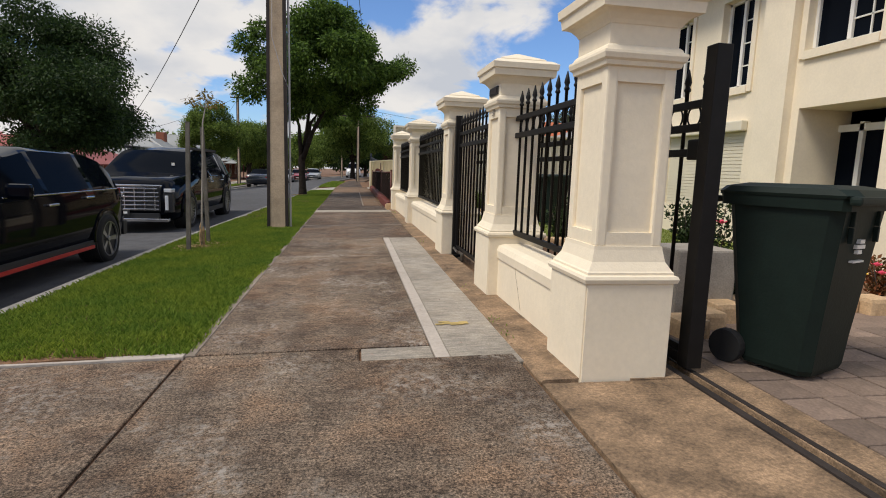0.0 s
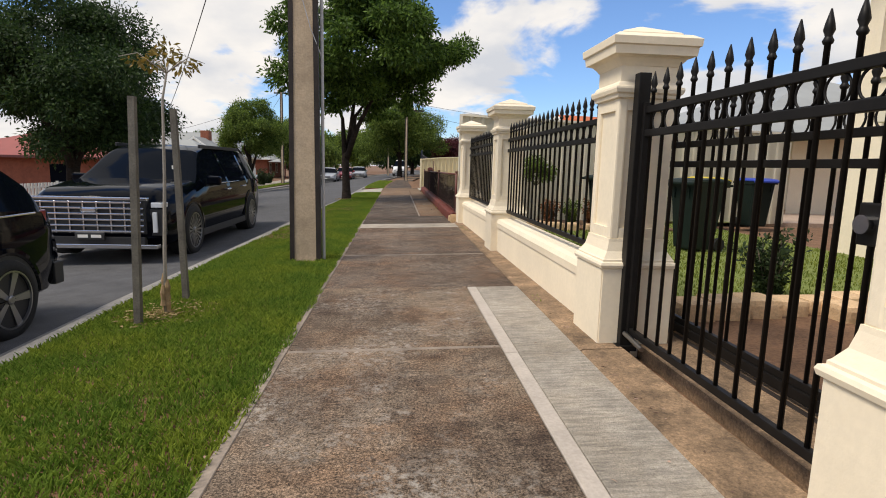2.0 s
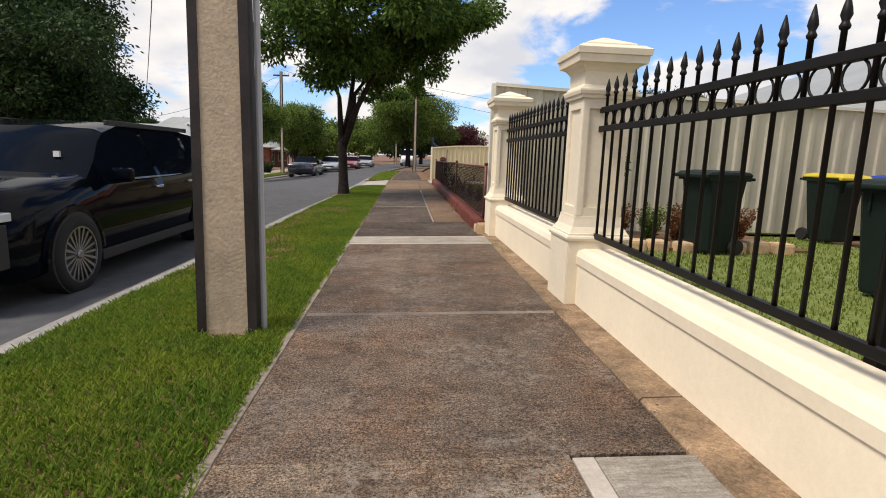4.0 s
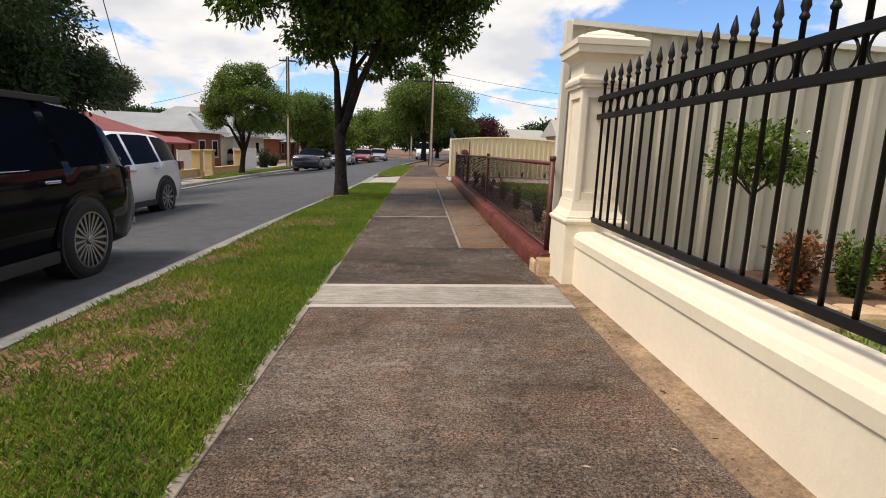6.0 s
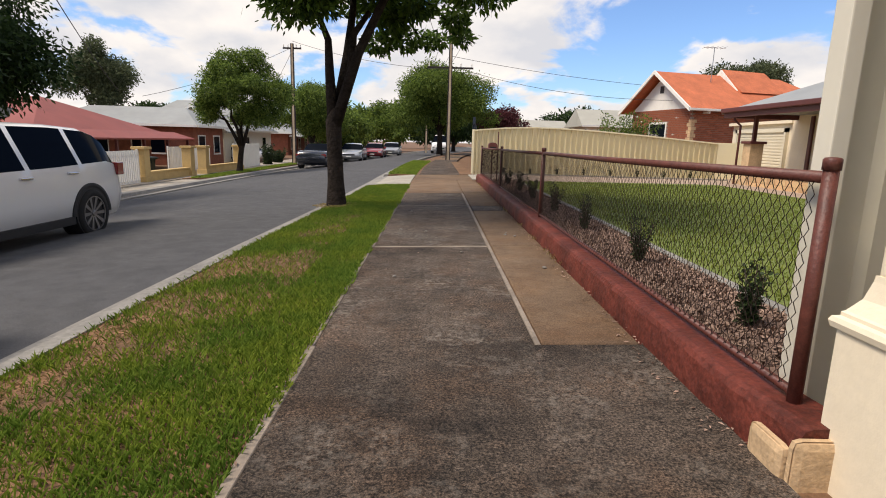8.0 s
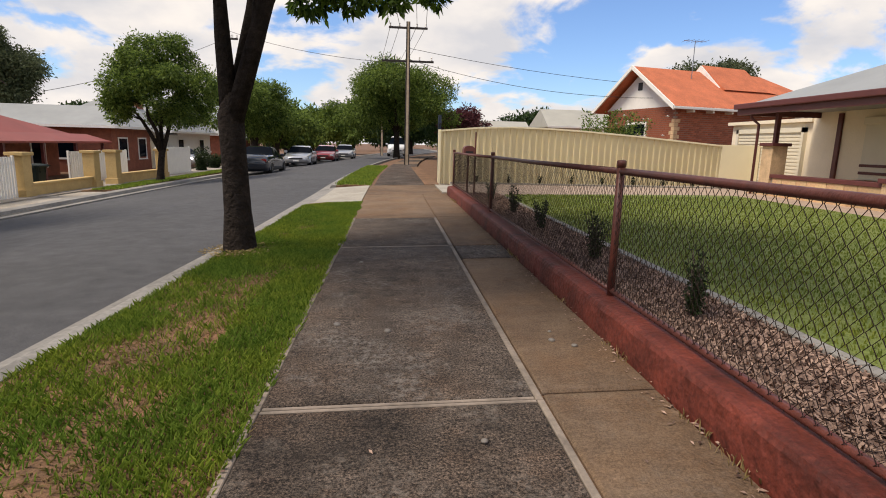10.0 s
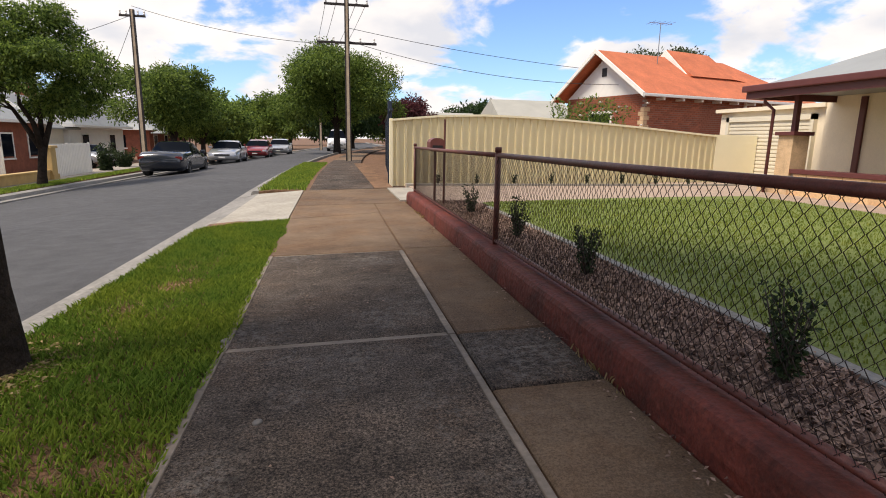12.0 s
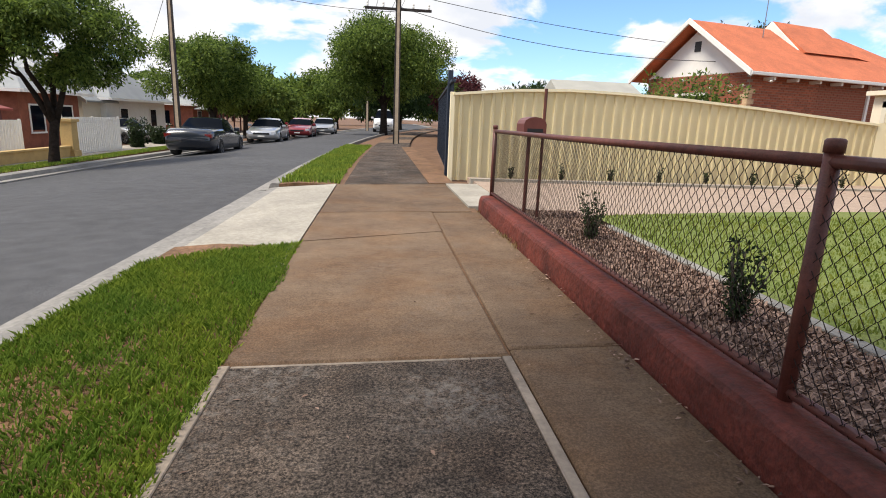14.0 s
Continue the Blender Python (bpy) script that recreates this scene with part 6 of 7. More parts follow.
# fences of the opposite side
FX = -10.7
def pier(y, h=1.3):
    th = thing("gate_pier", "ochre rendered gate pier with a flat cap", "pier", pose(FX, y, -.3), "ochre gate piers")
    box_part("shaft", th, M_YELLOW, (-.2, .2, -.2, .2, 0, h), bevel=.012)
    box_part("cap", th, M_YELLOW, (-.26, .26, -.26, .26, h, h + .1), bevel=.015)
    box_part("foot", th, M_YELLOW, (-.24, .24, -.24, .24, 0, .3), bevel=.012)
    return th


for y in (33.4, 37.3, 38.9, 43.5):
    pier(y)
for a, b_ in ((33.6, 37.1), (39.1, 43.3)):
    th = thing("low_front_wall", "low ochre rendered front wall on the opposite side", "wall")
    th["kind"] = "structure"
    box_part("wall_body", th, M_YELLOW, (FX - .1, FX + .1, a, b_, -.4, .10))
    box_part("coping", th, M_YELLOW, (FX - .14, FX + .14, a, b_, .10, .17), bevel=.02)


def slat_fence(name, label, x, a, b_, z0, z1a, z1b, gap=.12, width=.085):
    th = thing(name, label, "fence")
    n = int((b_ - a) / gap)
    for i in range(n):
        y = a + (i + .5) * (b_ - a) / n
        zt = z1a + (z1b - z1a) * i / n
        box_part("slat", th, M_WHITE, (x - .01, x + .01, y - width / 2, y + width / 2, z0 + .06, zt))
    for z in (z0 + .15, (z1a + z1b) / 2 - .15):
        box_part("rail", th, M_WHITE, (x - .04, x - .01, a, b_, z, z + .05))
    k = max(2, int((b_ - a) / 2.2))
    for i in range(k + 1):
        y = a + i * (b_ - a) / k
        box_part("post", th, M_WHITE, (x - .09, x - .03, y - .03, y + .03, z0 - .1, max(z1a, z1b) + .03))
    return th


slat_fence("white_gate", "white slatted sliding gate across the opposite driveway", FX + .05, 24.5, 33.1, -.3, .90, .98)
slat_fence("white_fence", "white vertical slat fence on the opposite side", FX - .3, 43.8, 48.2, -.3, 1.15, 1.15, .15, .13)
slat_fence("white_side_fence", "white slat fence set back behind the front wall", FX - 1.6, 38.9, 43.6, -.3, 1.0, 1.0, .15, .13)
slat_fence("white_picket_fence", "white picket fence behind the parked cars", FX, 12.5, 24.0, -.3, .85, .85, .16, .10)
shrub("dense dark green hedge beside the white fence", -10.9, 49.6, 1.5, .95, 3200, 95, M_SHRUB, .11, -.4, "hedge", 12)
shrub("dark hedge behind the far parked cars", -11.2, 53.0, 1.3, 1.0, 2600, 96, M_SHRUB, .12, -.4, "hedge", 12)


def wheelie_bin(label, m, lid=None, badge=False):
    """A two-wheeled bin, front towards -y."""
    th = thing("wheelie_bin", label, "bin", m)
    b = bm_new()
    def ring(hx, y0, y1, z, c=.05):
        return [(-hx + c, y0, z), (hx - c, y0, z), (hx, y0 + c, z), (hx, y1 - c, z), (hx - c, y1, z), (-hx + c, y1, z), (-hx, y1 - c, z), (-hx, y0 + c, z)]
    add_rings(b, [ring(.205, -.20, .18, .03), ring(.215, -.21, .20, .06), ring(.225, -.225, .22, .25), ring(.265, -.29, .30, .93), ring(.27, -.30, .31, .95)])
    part("body", b, M_BIN, th)
    b = bm_new()
    add_rings(b, [ring(.285, -.325, .33, .925, .03), ring(.29, -.33, .335, .985, .03)])
    part("rim", b, M_BIN, th)
    b = bm_new()
    add_rings(b, [ring(.295, -.36, .35, .985, .05), ring(.30, -.37, .355, 1.0, .05), ring(.285, -.33, .33, 1.03, .06), ring(.2, -.2, .25, 1.05, .06)])
    part("lid", b, lid or M_BIN, th)
    b = bm_new()
    add_box(b, -.31, .31, -.385, -.33, .955, 1.0, .015)
    part("lid_lip", b, lid or M_BIN, th)
    b = bm_new()
    add_tube(b, [(-.26, .37, .95), (.26, .37, .95)], .018, 8)
    part("handle", b, M_BIN, th)
    for sd in (-1, 1):
        b = bm_new()
        lathe(b, [(-.03, .06), (-.03, .095), (-.015, .10), (.015, .10), (.03, .095), (.03, .06)], 20)
        w = part("wheel", b, M_TYRE, th)
        w.matrix_local = pose(sd * .245, .22, .10, 0, 90, 0)
        for zz, hh in ((.885, .06), (.8, .05)):
            b = bm_new()
            add_box(b, sd * .14 - .01, sd * .14 + .01, -.305, -.28, zz - .04, zz + .04, .004)
            part("rib", b, M_BIN, th)
    if badge:
        b = bm_new()
        for k in range(3):
            b_, t_ = .70 + .028 * k, .72 + .028 * k
            h = .045 * (1 - abs(k - 1) * .45)
            add_box(b, -h, h, -.285 - .004 * k, -.262 - .004 * k, b_, t_)
        part("badge", b, M_WHITE, th, "plain white printed mark")
        b = bm_new()
        add_box(b, -.06, .06, -.285, -.255, .655, .665)
        part("badge_line", b, M_WHITE, th)
    return th


wheelie_bin("dark green wheelie bin standing on the paved driveway", pose(3.08, 1.86, .0, 0, 0, 22), None, True)
M_BINDARK_LID = mat("blue_lid", (0.02, 0.05, 0.35), 0.5)
M_YLID = mat("yellow_lid", (0.55, 0.42, 0.03), 0.5)
wheelie_bin("dark wheelie bin on the lawn behind the fence", pose(4.75, 10.3, .02, 0, 0, -75))
wheelie_bin("dark wheelie bin with yellow lid behind the fence", pose(6.9, 13.8, .02, 0, 0, 8), M_YLID)
wheelie_bin("dark wheelie bin with blue lid behind the fence", pose(8.05, 13.85, .02, 0, 0, 4), M_BINDARK_LID)
wheelie_bin("dark wheelie bin beside the side fence", pose(4.3, 12.6, .02, 0, 0, -80))
wheelie_bin("dark green wheelie bin in the opposite front yard", pose(-11.8, 35.8, -.4, 0, 0, 90))
wheelie_bin("dark wheelie bin behind the opposite front wall", pose(-11.8, 34.9, -.4, 0, 0, 90))

# ---- cream two-storey house with its garden ----
ch = thing("two_storey_house", "cream rendered two-storey house with white windows", "house")
HX = 7.0
# front wall in pieces round its openings
wins = [(5.25, 6.42, 2.93, 4.15), (7.55, 8.32, 2.62, 4.1), (9.2, 9.95, 2.62, 4.1)]
lows = [(5.05, 6.42, 0.0, 2.13), (7.5, 9.7, .55, 1.88)]
cuts = sorted(set([0.5, 10.25] + [v for w in wins + lows for v in w[:2]]))
for y0, y1 in zip(cuts, cuts[1:]):
    zs = sorted((w[2], w[3]) for w in wins + lows if w[0] <= y0 + .001 and w[1] >= y1 - .001)
    z = -.2
    for za, zb in zs + [(4.5, 4.5)]:
        if za > z + .001:
            box_part("wall_panel", ch, M_CREAM, (HX, HX + .28, y0, y1, z, za))
        z = zb
box_part("side_wall", ch, M_CREAM, (HX + .28, HX + 9, 9.97, 10.25, -.2, 4.5), (HX + .28, HX + 9, .5, .78, -.2, 4.5), (HX + 8.8, HX + 9, .78, 9.97, -.2, 4.5))
# floor slabs carry the dim of the rooms in their near-black colour
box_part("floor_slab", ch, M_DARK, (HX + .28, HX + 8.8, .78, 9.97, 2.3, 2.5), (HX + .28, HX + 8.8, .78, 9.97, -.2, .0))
box_part("pilaster", ch, M_CREAM, (HX - .14, HX - .002, 6.56, 7.16, -.2, 4.5))
part("roof", roof_mesh(HX - .45, HX + 9.6, -.1, 10.7, 4.6, 2.4, 4.0, "y"), M_STEEL, ch, "dark grey hipped roof")
box_part("gutter", ch, M_PLASTIC, (HX - .55, HX - .45, -.1, 10.7, 4.5, 4.62), bevel=.02)
for (y0, y1, z0, z1) in wins:
    w = box_part("window", ch, M_GLASS, (HX + .14, HX + .16, y0, y1, z0, z1))
    box_part("window_frame", w, M_WHITE, (HX + .10, HX + .17, y0, y0 + .05, z0, z1), (HX + .10, HX + .17, y1 - .05, y1, z0, z1), (HX + .10, HX + .17, y0, y1, z0, z0 + .05), (HX + .10, HX + .17, y0, y1, z1 - .05, z1), (HX + .10, HX + .17, (y0 + y1) / 2 - .03, (y0 + y1) / 2 + .03, z0, z1))
    for i in range(1, 4):
        box_part("glazing_bar", w, M_WHITE, (HX + .12, HX + .15, y0 + .05, (y0 + y1) / 2, z0 + i * (z1 - z0) / 4 - .01, z0 + i * (z1 - z0) / 4 + .01))
    box_part("glazing_bar", w, M_WHITE, (HX + .12, HX + .15, y0 + (y1 - y0) * .25 - .01, y0 + (y1 - y0) * .25 + .01, z0, z1))
    box_part("window_surround", ch, M_CREAM, (HX - .03, HX, y0 - .1, y0, z0 - .1, z1 + .1), (HX - .03, HX, y1, y1 + .1, z0 - .1, z1 + .1), (HX - .05, HX, y0, y1, z0 - .12, z0), (HX - .03, HX, y0, y1, z1, z1 + .1))
box_part("door_glass", ch, M_GLASS, (HX + .75, HX + .78, 5.05, 6.42, .05, 1.85))
box_part("door_frame", ch, M_WHITE, (HX + .70, HX + .80, 5.05, 5.12, .0, 1.95), (HX + .70, HX + .80, 6.0, 6.07, .0, 1.95), (HX + .70, HX + .80, 5.5, 5.56, .0, 1.9), (HX + .70, HX + .80, 5.05, 6.42, 1.82, 1.92))
box_part("porch_reveal", ch, M_CREAM, (HX + .28, HX + .9, 4.97, 5.05, 0, 2.2), (HX + .28, HX + .9, 6.42, 6.5, 0, 2.2), (HX + .28, HX + .9, 5.05, 6.42, 2.13, 2.25))
rs = box_part("roller_shutter", ch, M_SHUTTER, (HX + .05, HX + .1, 7.5, 9.7, .55, 1.88))
for i in range(22):
    box_part("shutter_slat", rs, M_SHUTTER, (HX + .035, HX + .052, 7.5, 9.7, .56 + i * .06, .56 + i * .06 + .05))
box_part("shutter_box", ch, M_SHUTTER, (HX - .12, HX - .0, 7.45, 9.75, 1.88, 2.05), bevel=.02)

# paved driveway bed, lawn, edging and planting behind the fence
bm = bm_new()
add_box(bm, 4.0, 7.0, 5.2, 14.3, -.2, .015)
add_box(bm, 2.6, 4.0, 7.0, 14.3, -.2, .012)
setting("lawn_side", bm, M_LAWN, "small green lawn behind the iron fence", "lawn")
blades("side_lawn_grass", 16000, (2.65, 6.9, 6.5, 14.2), .035, M_BLADES_LAWN, "short grass behind the iron fence", lambda x, y, r: y > 7.0 or x > 4.0, 23, .006, .6, lambda x, y: .012)
bm = bm_new()
add_box(bm, 2.55, 3.9, 4.0, 6.9, -.2, .02)
add_box(bm, 2.05, 5.8, 12.7, 14.3, -.2, .05)
setting("soil_bed", bm, M_SOIL, "brown soil garden beds behind the fence", "garden bed")


def stone_row(label, pts, size, z, seed, name="stone_edging"):
    th = thing(name, label, "edging")
    rng = random.Random(seed)
    for i, (x, y) in enumerate(pts):
        b = bm_new()
        s = size * rng.uniform(.85, 1.15)
        add_box(b, x - s / 2, x + s / 2, y - s / 2, y + s / 2, z - .1, z + s * .55, s * .16)
        part("stone", b, M_SAND, th)
    return th


stone_row("row of rough sandstone edging blocks by the driveway", [(2.85 + .28 * i, 2.50 + .20 * i) for i in range(10)], .26, .0, 4)
stone_row("scalloped sandstone edging along the flower bed", [(4.7 + .24 * i, 3.15 - .09 * i) for i in range(9)], .22, .0, 5)
stone_row("low sandstone edging along the soil bed", [(2.7 + .33 * i, 12.65 + .05 * (i % 2)) for i in range(9)], .26, .02, 6)
stone_row("rough golden sandstone edging behind the iron gate", [(2.68 + .3 * i, 6.62 + .05 * i) for i in range(7)], .3, .0, 12)
stone_row("sandstone edging beside the side lawn", [(3.98, 4.2 + .34 * i) for i in range(8)], .28, .0, 7)
b = bm_new()
add_box(b, 3.05, 3.55, 2.95, 3.4, 0, .52, .02)
solo("stone_plinth", b, M_GREY, "square grey stone plinth in the flower bed", "plinth")
shrub("dark rose bush with red blooms near the driveway", 4.0, 3.9, .95, .5, 1500, 100, M_SHRUB, .05, .0, "rose_bush", 9)
shrub("green leafy bush behind the iron gate", 3.2, 4.9, 1.05, .6, 2800, 101, M_SHRUB, .05, .0, "garden_bush", 10)
shrub("dense dark green bush behind the sandstone edging", 3.85, 7.35, .62, .5, 2400, 111, M_SHRUB, .05, .0, "garden_bush", 12)
shrub("green leafy bush against the house wall", 5.4, 6.4, .8, .6, 1600, 102, M_SHRUB, .06, .0, "garden_bush", 10)
for i in range(5):
    if i % 2 == 0:
        shrub("copper and green low shrub against the side fence", 3.45 + .44 * i, 13.45, .50, .40, 2200, 103 + 10 * i, M_SHRUB_RED, .045, .05, "copper_shrub", 11)
    else:
        shrub("yellow-green low shrub against the side fence", 3.45 + .44 * i, 13.4, .46, .38, 2000, 104 + 10 * i, M_LEAF_FAR, .045, .05, "low_shrub", 11)
shrub("low flowering plants along the scalloped edging", 5.4, 3.4, .40, .5, 1000, 105, M_SHRUB_RED, .045, .0, "flower_bed", 9)
shrub("low flowering plants beside the stone plinth", 4.5, 3.6, .45, .4, 800, 106, M_SHRUB_RED, .045, .0, "flower_bed", 8)
shrub("dark hedge plants along the sliding gate", 3.75, 3.2, .5, .3, 800, 107, M_SHRUB, .045, .0, "garden_bush", 8)


def blooms(label, pts, material, r, seed):
    th = thing("flowers", label, "flowers")
    for i, (x, y, z) in enumerate(pts):
        b = bm_new()
        for k in range(6):
            a = k * 1.047
            v = [b.verts.new(p) for p in ((x, y, z), (x + r * math.cos(a - .4), y + r * math.sin(a - .4), z + r * .5), (x + r * 1.2 * math.cos(a), y + r * 1.2 * math.sin(a), z + r * .7), (x + r * math.cos(a + .4), y + r * math.sin(a + .4), z + r * .5))]
            b.faces.new(v)
        bmesh.ops.create_icosphere(b, subdivisions=1, radius=r * .5, matrix=Matrix.Translation((x, y, z + r * .5)))
        part("bloom", b, material, th)
    return th


rng = random.Random(9)
blooms("pink red rose blooms on the rose bush", [(4.0 + rng.uniform(-.4, .4), 3.85 + rng.uniform(-.4, .4), rng.uniform(.6, 1.0)) for _ in range(9)], M_ROSE, .045, 1)
blooms("pink and red blooms in the flower bed", [(5.3 + rng.uniform(-.6, .6), 3.3 + rng.uniform(-.3, .3), rng.uniform(.3, .55)) for _ in range(10)], M_ROSE, .04, 2)
blooms("yellow blooms in the flower bed", [(5.2 + rng.uniform(-.7, .7), 3.2 + rng.uniform(-.25, .25), rng.uniform(.25, .4)) for _ in range(10)], M_YFLOWER, .035, 3)

std = thing("standard_rose", "standard rose tree with a round head of white blooms", "rose tree", pose(3.25, 13.85, .03))
b = bm_new()
add_tube(b, [(0, 0, -.05), (.01, 0, .4), (0, .01, .78)], [.02, .016, .014], 7)
for i in range(7):
    a = i * .9
    add_tube(b, [(0, .01, .76), (.16 * math.cos(a), .16 * math.sin(a), .92), (.27 * math.cos(a), .27 * math.sin(a), 1.1)], [.01, .007, .004], 5)
part("stem", b, M_BARREN, std, "", True)
leaf_cloud("leaves", [(.24 * math.cos(i * .9), .24 * math.sin(i * .9), 1.0 + .12 * (i % 3), .17) for i in range(8)] + [(0, 0, 1.2, .2), (0, 0, 1.0, .2)], 2400, .06, M_LEAF_FAR, std, 61)
blooms("white blooms on the standard rose", [(3.25 + rng.uniform(-.3, .3), 13.8 + rng.uniform(-.3, .2), rng.uniform(1.0, 1.38)) for _ in range(9)], M_WFLOWER, .035, 4)
blooms("white blossoms on the bush above the fence", [(9.2 + rng.uniform(-1.2, 1.2), 36.6 + rng.uniform(-.9, .2), rng.uniform(1.5, 2.3)) for _ in range(18)], M_WFLOWER, .07, 5)

# ---- footpath slab by slab ----
def broom(m, scale=55.0):
    """Adds brushed lines across the path to a concrete."""
    nt = m.node_tree
    b = nt.nodes["Principled BSDF"]
    co = nt.nodes.new("ShaderNodeTexCoord")
    wv = nt.nodes.new("ShaderNodeTexWave")
    wv.bands_direction = 'Y'
    wv.inputs["Scale"].default_value, wv.inputs["Distortion"].default_value, wv.inputs["Detail"].default_value, wv.inputs["Detail Scale"].default_value = scale, 3.0, 3, 2.0
    nt.links.new(co.outputs["Object"], wv.inputs["Vector"])
    bp = nt.nodes.new("ShaderNodeBump")
    bp.inputs["Strength"].default_value, bp.inputs["Distance"].default_value = 0.5, 0.006
    nt.links.new(wv.outputs["Fac"], bp.inputs["Height"])
    nt.links.new(bp.outputs[0], b.inputs["Normal"])
    return m



foot = thing("footpath", "weathered concrete footpath slabs with dark stains", "pavement")
foot["kind"] = "structure"
bm = bm_new()
add_box(bm, -.40, 1.76, -12, 14.1, -.14, -.022)
add_box(bm, -.40, 1.50, 14.1, 43, -.14, -.022)
part("bedding", bm, M_SOIL, foot, "dark soil showing in the joints")
tilt = random.Random(2)


def slab(x0, x1, y0, y1, material, name="slab", g=.009, z=0.0, skew=0.0, e=None):
    """One slab; skew lets its far edge lie further along on the right."""
    bm = bm_new()
    x0, x1, y0, y1 = x0 + g, x1 - g, y0 + g, y1 - g
    e = e or (.011 if name == "slab" else .004)
    dz = z + tilt.uniform(-.003, .003)
    c, d = bend(y0), bend(y1)
    lo = [(x0 + c, y0, -.12), (x1 + c, y0, -.12), (x1 + d, y1 + skew, -.12), (x0 + d, y1, -.12)]
    mid = [(x, y, dz - e) for x, y, _ in lo]
    hi = [(x0 + c + e, y0 + e, dz), (x1 + c - e, y0 + e, dz), (x1 + d - e, y1 + skew - e, dz), (x0 + d + e, y1 - e, dz)]
    add_rings(bm, [lo, mid, hi])
    return part(name, bm, material, foot)


def bordered(x0, x1, y0, y1, material, sides="lr", w=.06, skew=0.0, wn=.026):
    """A slab with smooth trowelled margins."""
    a, b = x0 + (w if "l" in sides else 0), x1 - (w if "r" in sides else 0)
    c, d = y0 + (wn if "n" in sides else 0), y1 - (wn if "f" in sides else 0)
    slab(a, b, c, d, material, g=.0015, skew=skew, e=.003)
    if "l" in sides:
        slab(x0, a, y0, y1, M_CONC_EDGE, "margin", .0015)
    if "r" in sides:
        slab(b, x1, y0, y1, M_CONC_EDGE, "margin", .003, skew=skew)
    if "n" in sides:
        slab(a, b, y0, c, M_CONC_EDGE, "margin", .003)
    if "f" in sides:
        slab(a, b, d, y1, M_CONC_EDGE, "margin", .003, skew=skew)


L0, MID, R0 = -.36, .93, 1.55
slab(L0, R0, -7.0, -2.2, M_CONC)
slab(L0, R0, -2.2, 2.20, M_CONC)
slab(L0 - 1.33, L0, -2.2, 2.40, M_CONC, "crossing_slab", z=-.006)
slab(L0 - 1.33, L0, -7, -2.2, M_CONC, "crossing_slab", z=-.006)
bordered(L0, 1.07, 2.42, 6.02, M_CONC, "lf", .06)
slab(L0, .645, 2.20, 2.42, M_CONC)
bordered(L0, 1.07, 6.02, 7.82, M_CONC, "ln", .06)
bordered(L0, R0, 7.82, 9.80, M_CONC_OLD, "lf", .055)
bordered(L0, R0, 9.80, 13.02, M_CONC_OLD, "ln", .055)
# newer pale concrete let into the path
slab(.65, 1.07, 2.06, 2.40, M_CONC_NEW, "new_slab", .002)
for a, b in ((2.06, 3.9), (3.9, 5.9), (5.9, 7.80)):
    slab(1.075, 1.165, a, b, M_CONC_EDGE2, "margin", .002)
    slab(1.165, R0 + .02, a, b, M_CONC_NEW, "new_slab", .002)
slab(L0, R0 + .02, 13.02, 13.10, M_CONC_EDGE2, "margin", .001)
slab(L0, R0 + .02, 13.10, 13.60, M_CONC_NEW, "new_slab", .001)
slab(L0, R0 + .02, 13.60, 13.69, M_CONC_EDGE2, "margin", .001)
bordered(L0, 1.50, 13.69, 15.35, M_CONC_MID, "l", .05)
bordered(L0, MID, 15.35, 18.24, M_CONC_MID, "lrf", .038)
bordered(L0, MID, 18.24, 22.02, M_CONC_DARK, "lrnf", .042)
bordered(L0, MID, 22.02, 24.42, M_CONC_DARK, "lrfn", .048)
slab(L0 - 1.33, L0, 2.40, 2.47, M_CONC_EDGE2, "margin", .003)
slab(L0, MID, 24.42, 26.90, M_CONC_BROWN, skew=.36)
slab(MID, 1.49, 15.35, 18.3, M_CONC_BROWN)
slab(MID, 1.49, 18.3, 21.3, M_CONC_BROWN)
slab(MID, 1.49, 21.3, 22.02, M_CONC_DARK)
slab(MID, 1.49, 22.02, 24.5, M_CONC_BROWN)
slab(MID, 1.49, 24.5, 28.35, M_CONC_BROWN)
b_far = bm_new()
add_rings(b_far, [[(L0 + .009, 26.915, z), (MID - .009, 27.275, z), (MID - .009, 28.39, z), (L0 + .009, 28.39, z)] for z in (-.12, .001)])
part("slab", b_far, M_CONC_BROWN, foot)
slab(L0, 1.42, 28.42, 31.15, M_CONC_BROWN)
slab(L0 + .1, 1.15, 31.17, 36.5, M_CONC_MID)
slab(L0 + .1, 1.15, 36.5, 43.0, M_CONC_MID)
for i in range(14):
    slab(L0 + .1, 1.15, 43.0 + 4 * i, 47.0 + 4 * i, M_CONC_BROWN if i % 2 else M_CONC_MID)
bm = bm_new()
add_box(bm, 1.15, 1.56, 31.17, 43, -.12, .01)
setting("path_side_strip", bm, M_TURF, "narrow strip of soil and grass beside the dark fence", "verge")

# stained edging strip at the foot of the cream fence
strip = thing("fence_footing", "ochre stained concrete footing strip below the fence", "edging")
strip["kind"] = "structure"
for a, b in ((1.75, 3.7), (3.7, 5.9), (5.9, 8.3), (8.3, 10.8), (10.8, 13.0), (13.0, 13.98)):
    bm = bm_new()
    n = 8
    rings = []
    for i in range(n + 1):
        y = a + .006 + (b - a - .012) * i / n
        j = .012 * noise.noise(Vector((1, y * 3, 5)))
        rings.append([(R0 + .012 + j, y, -.12), (fence_x(y) + .13, y, -.12), (fence_x(y) + .13, y, .012), (R0 + .025 + j, y, .004), (R0 + .012 + j, y, -.01)])
    add_rings(bm, rings)
    part("footing_piece", bm, M_EDGE, strip)
bm = bm_new()
add_box(bm, 1.56, 2.36, -6, 1.73, -.12, -.004)
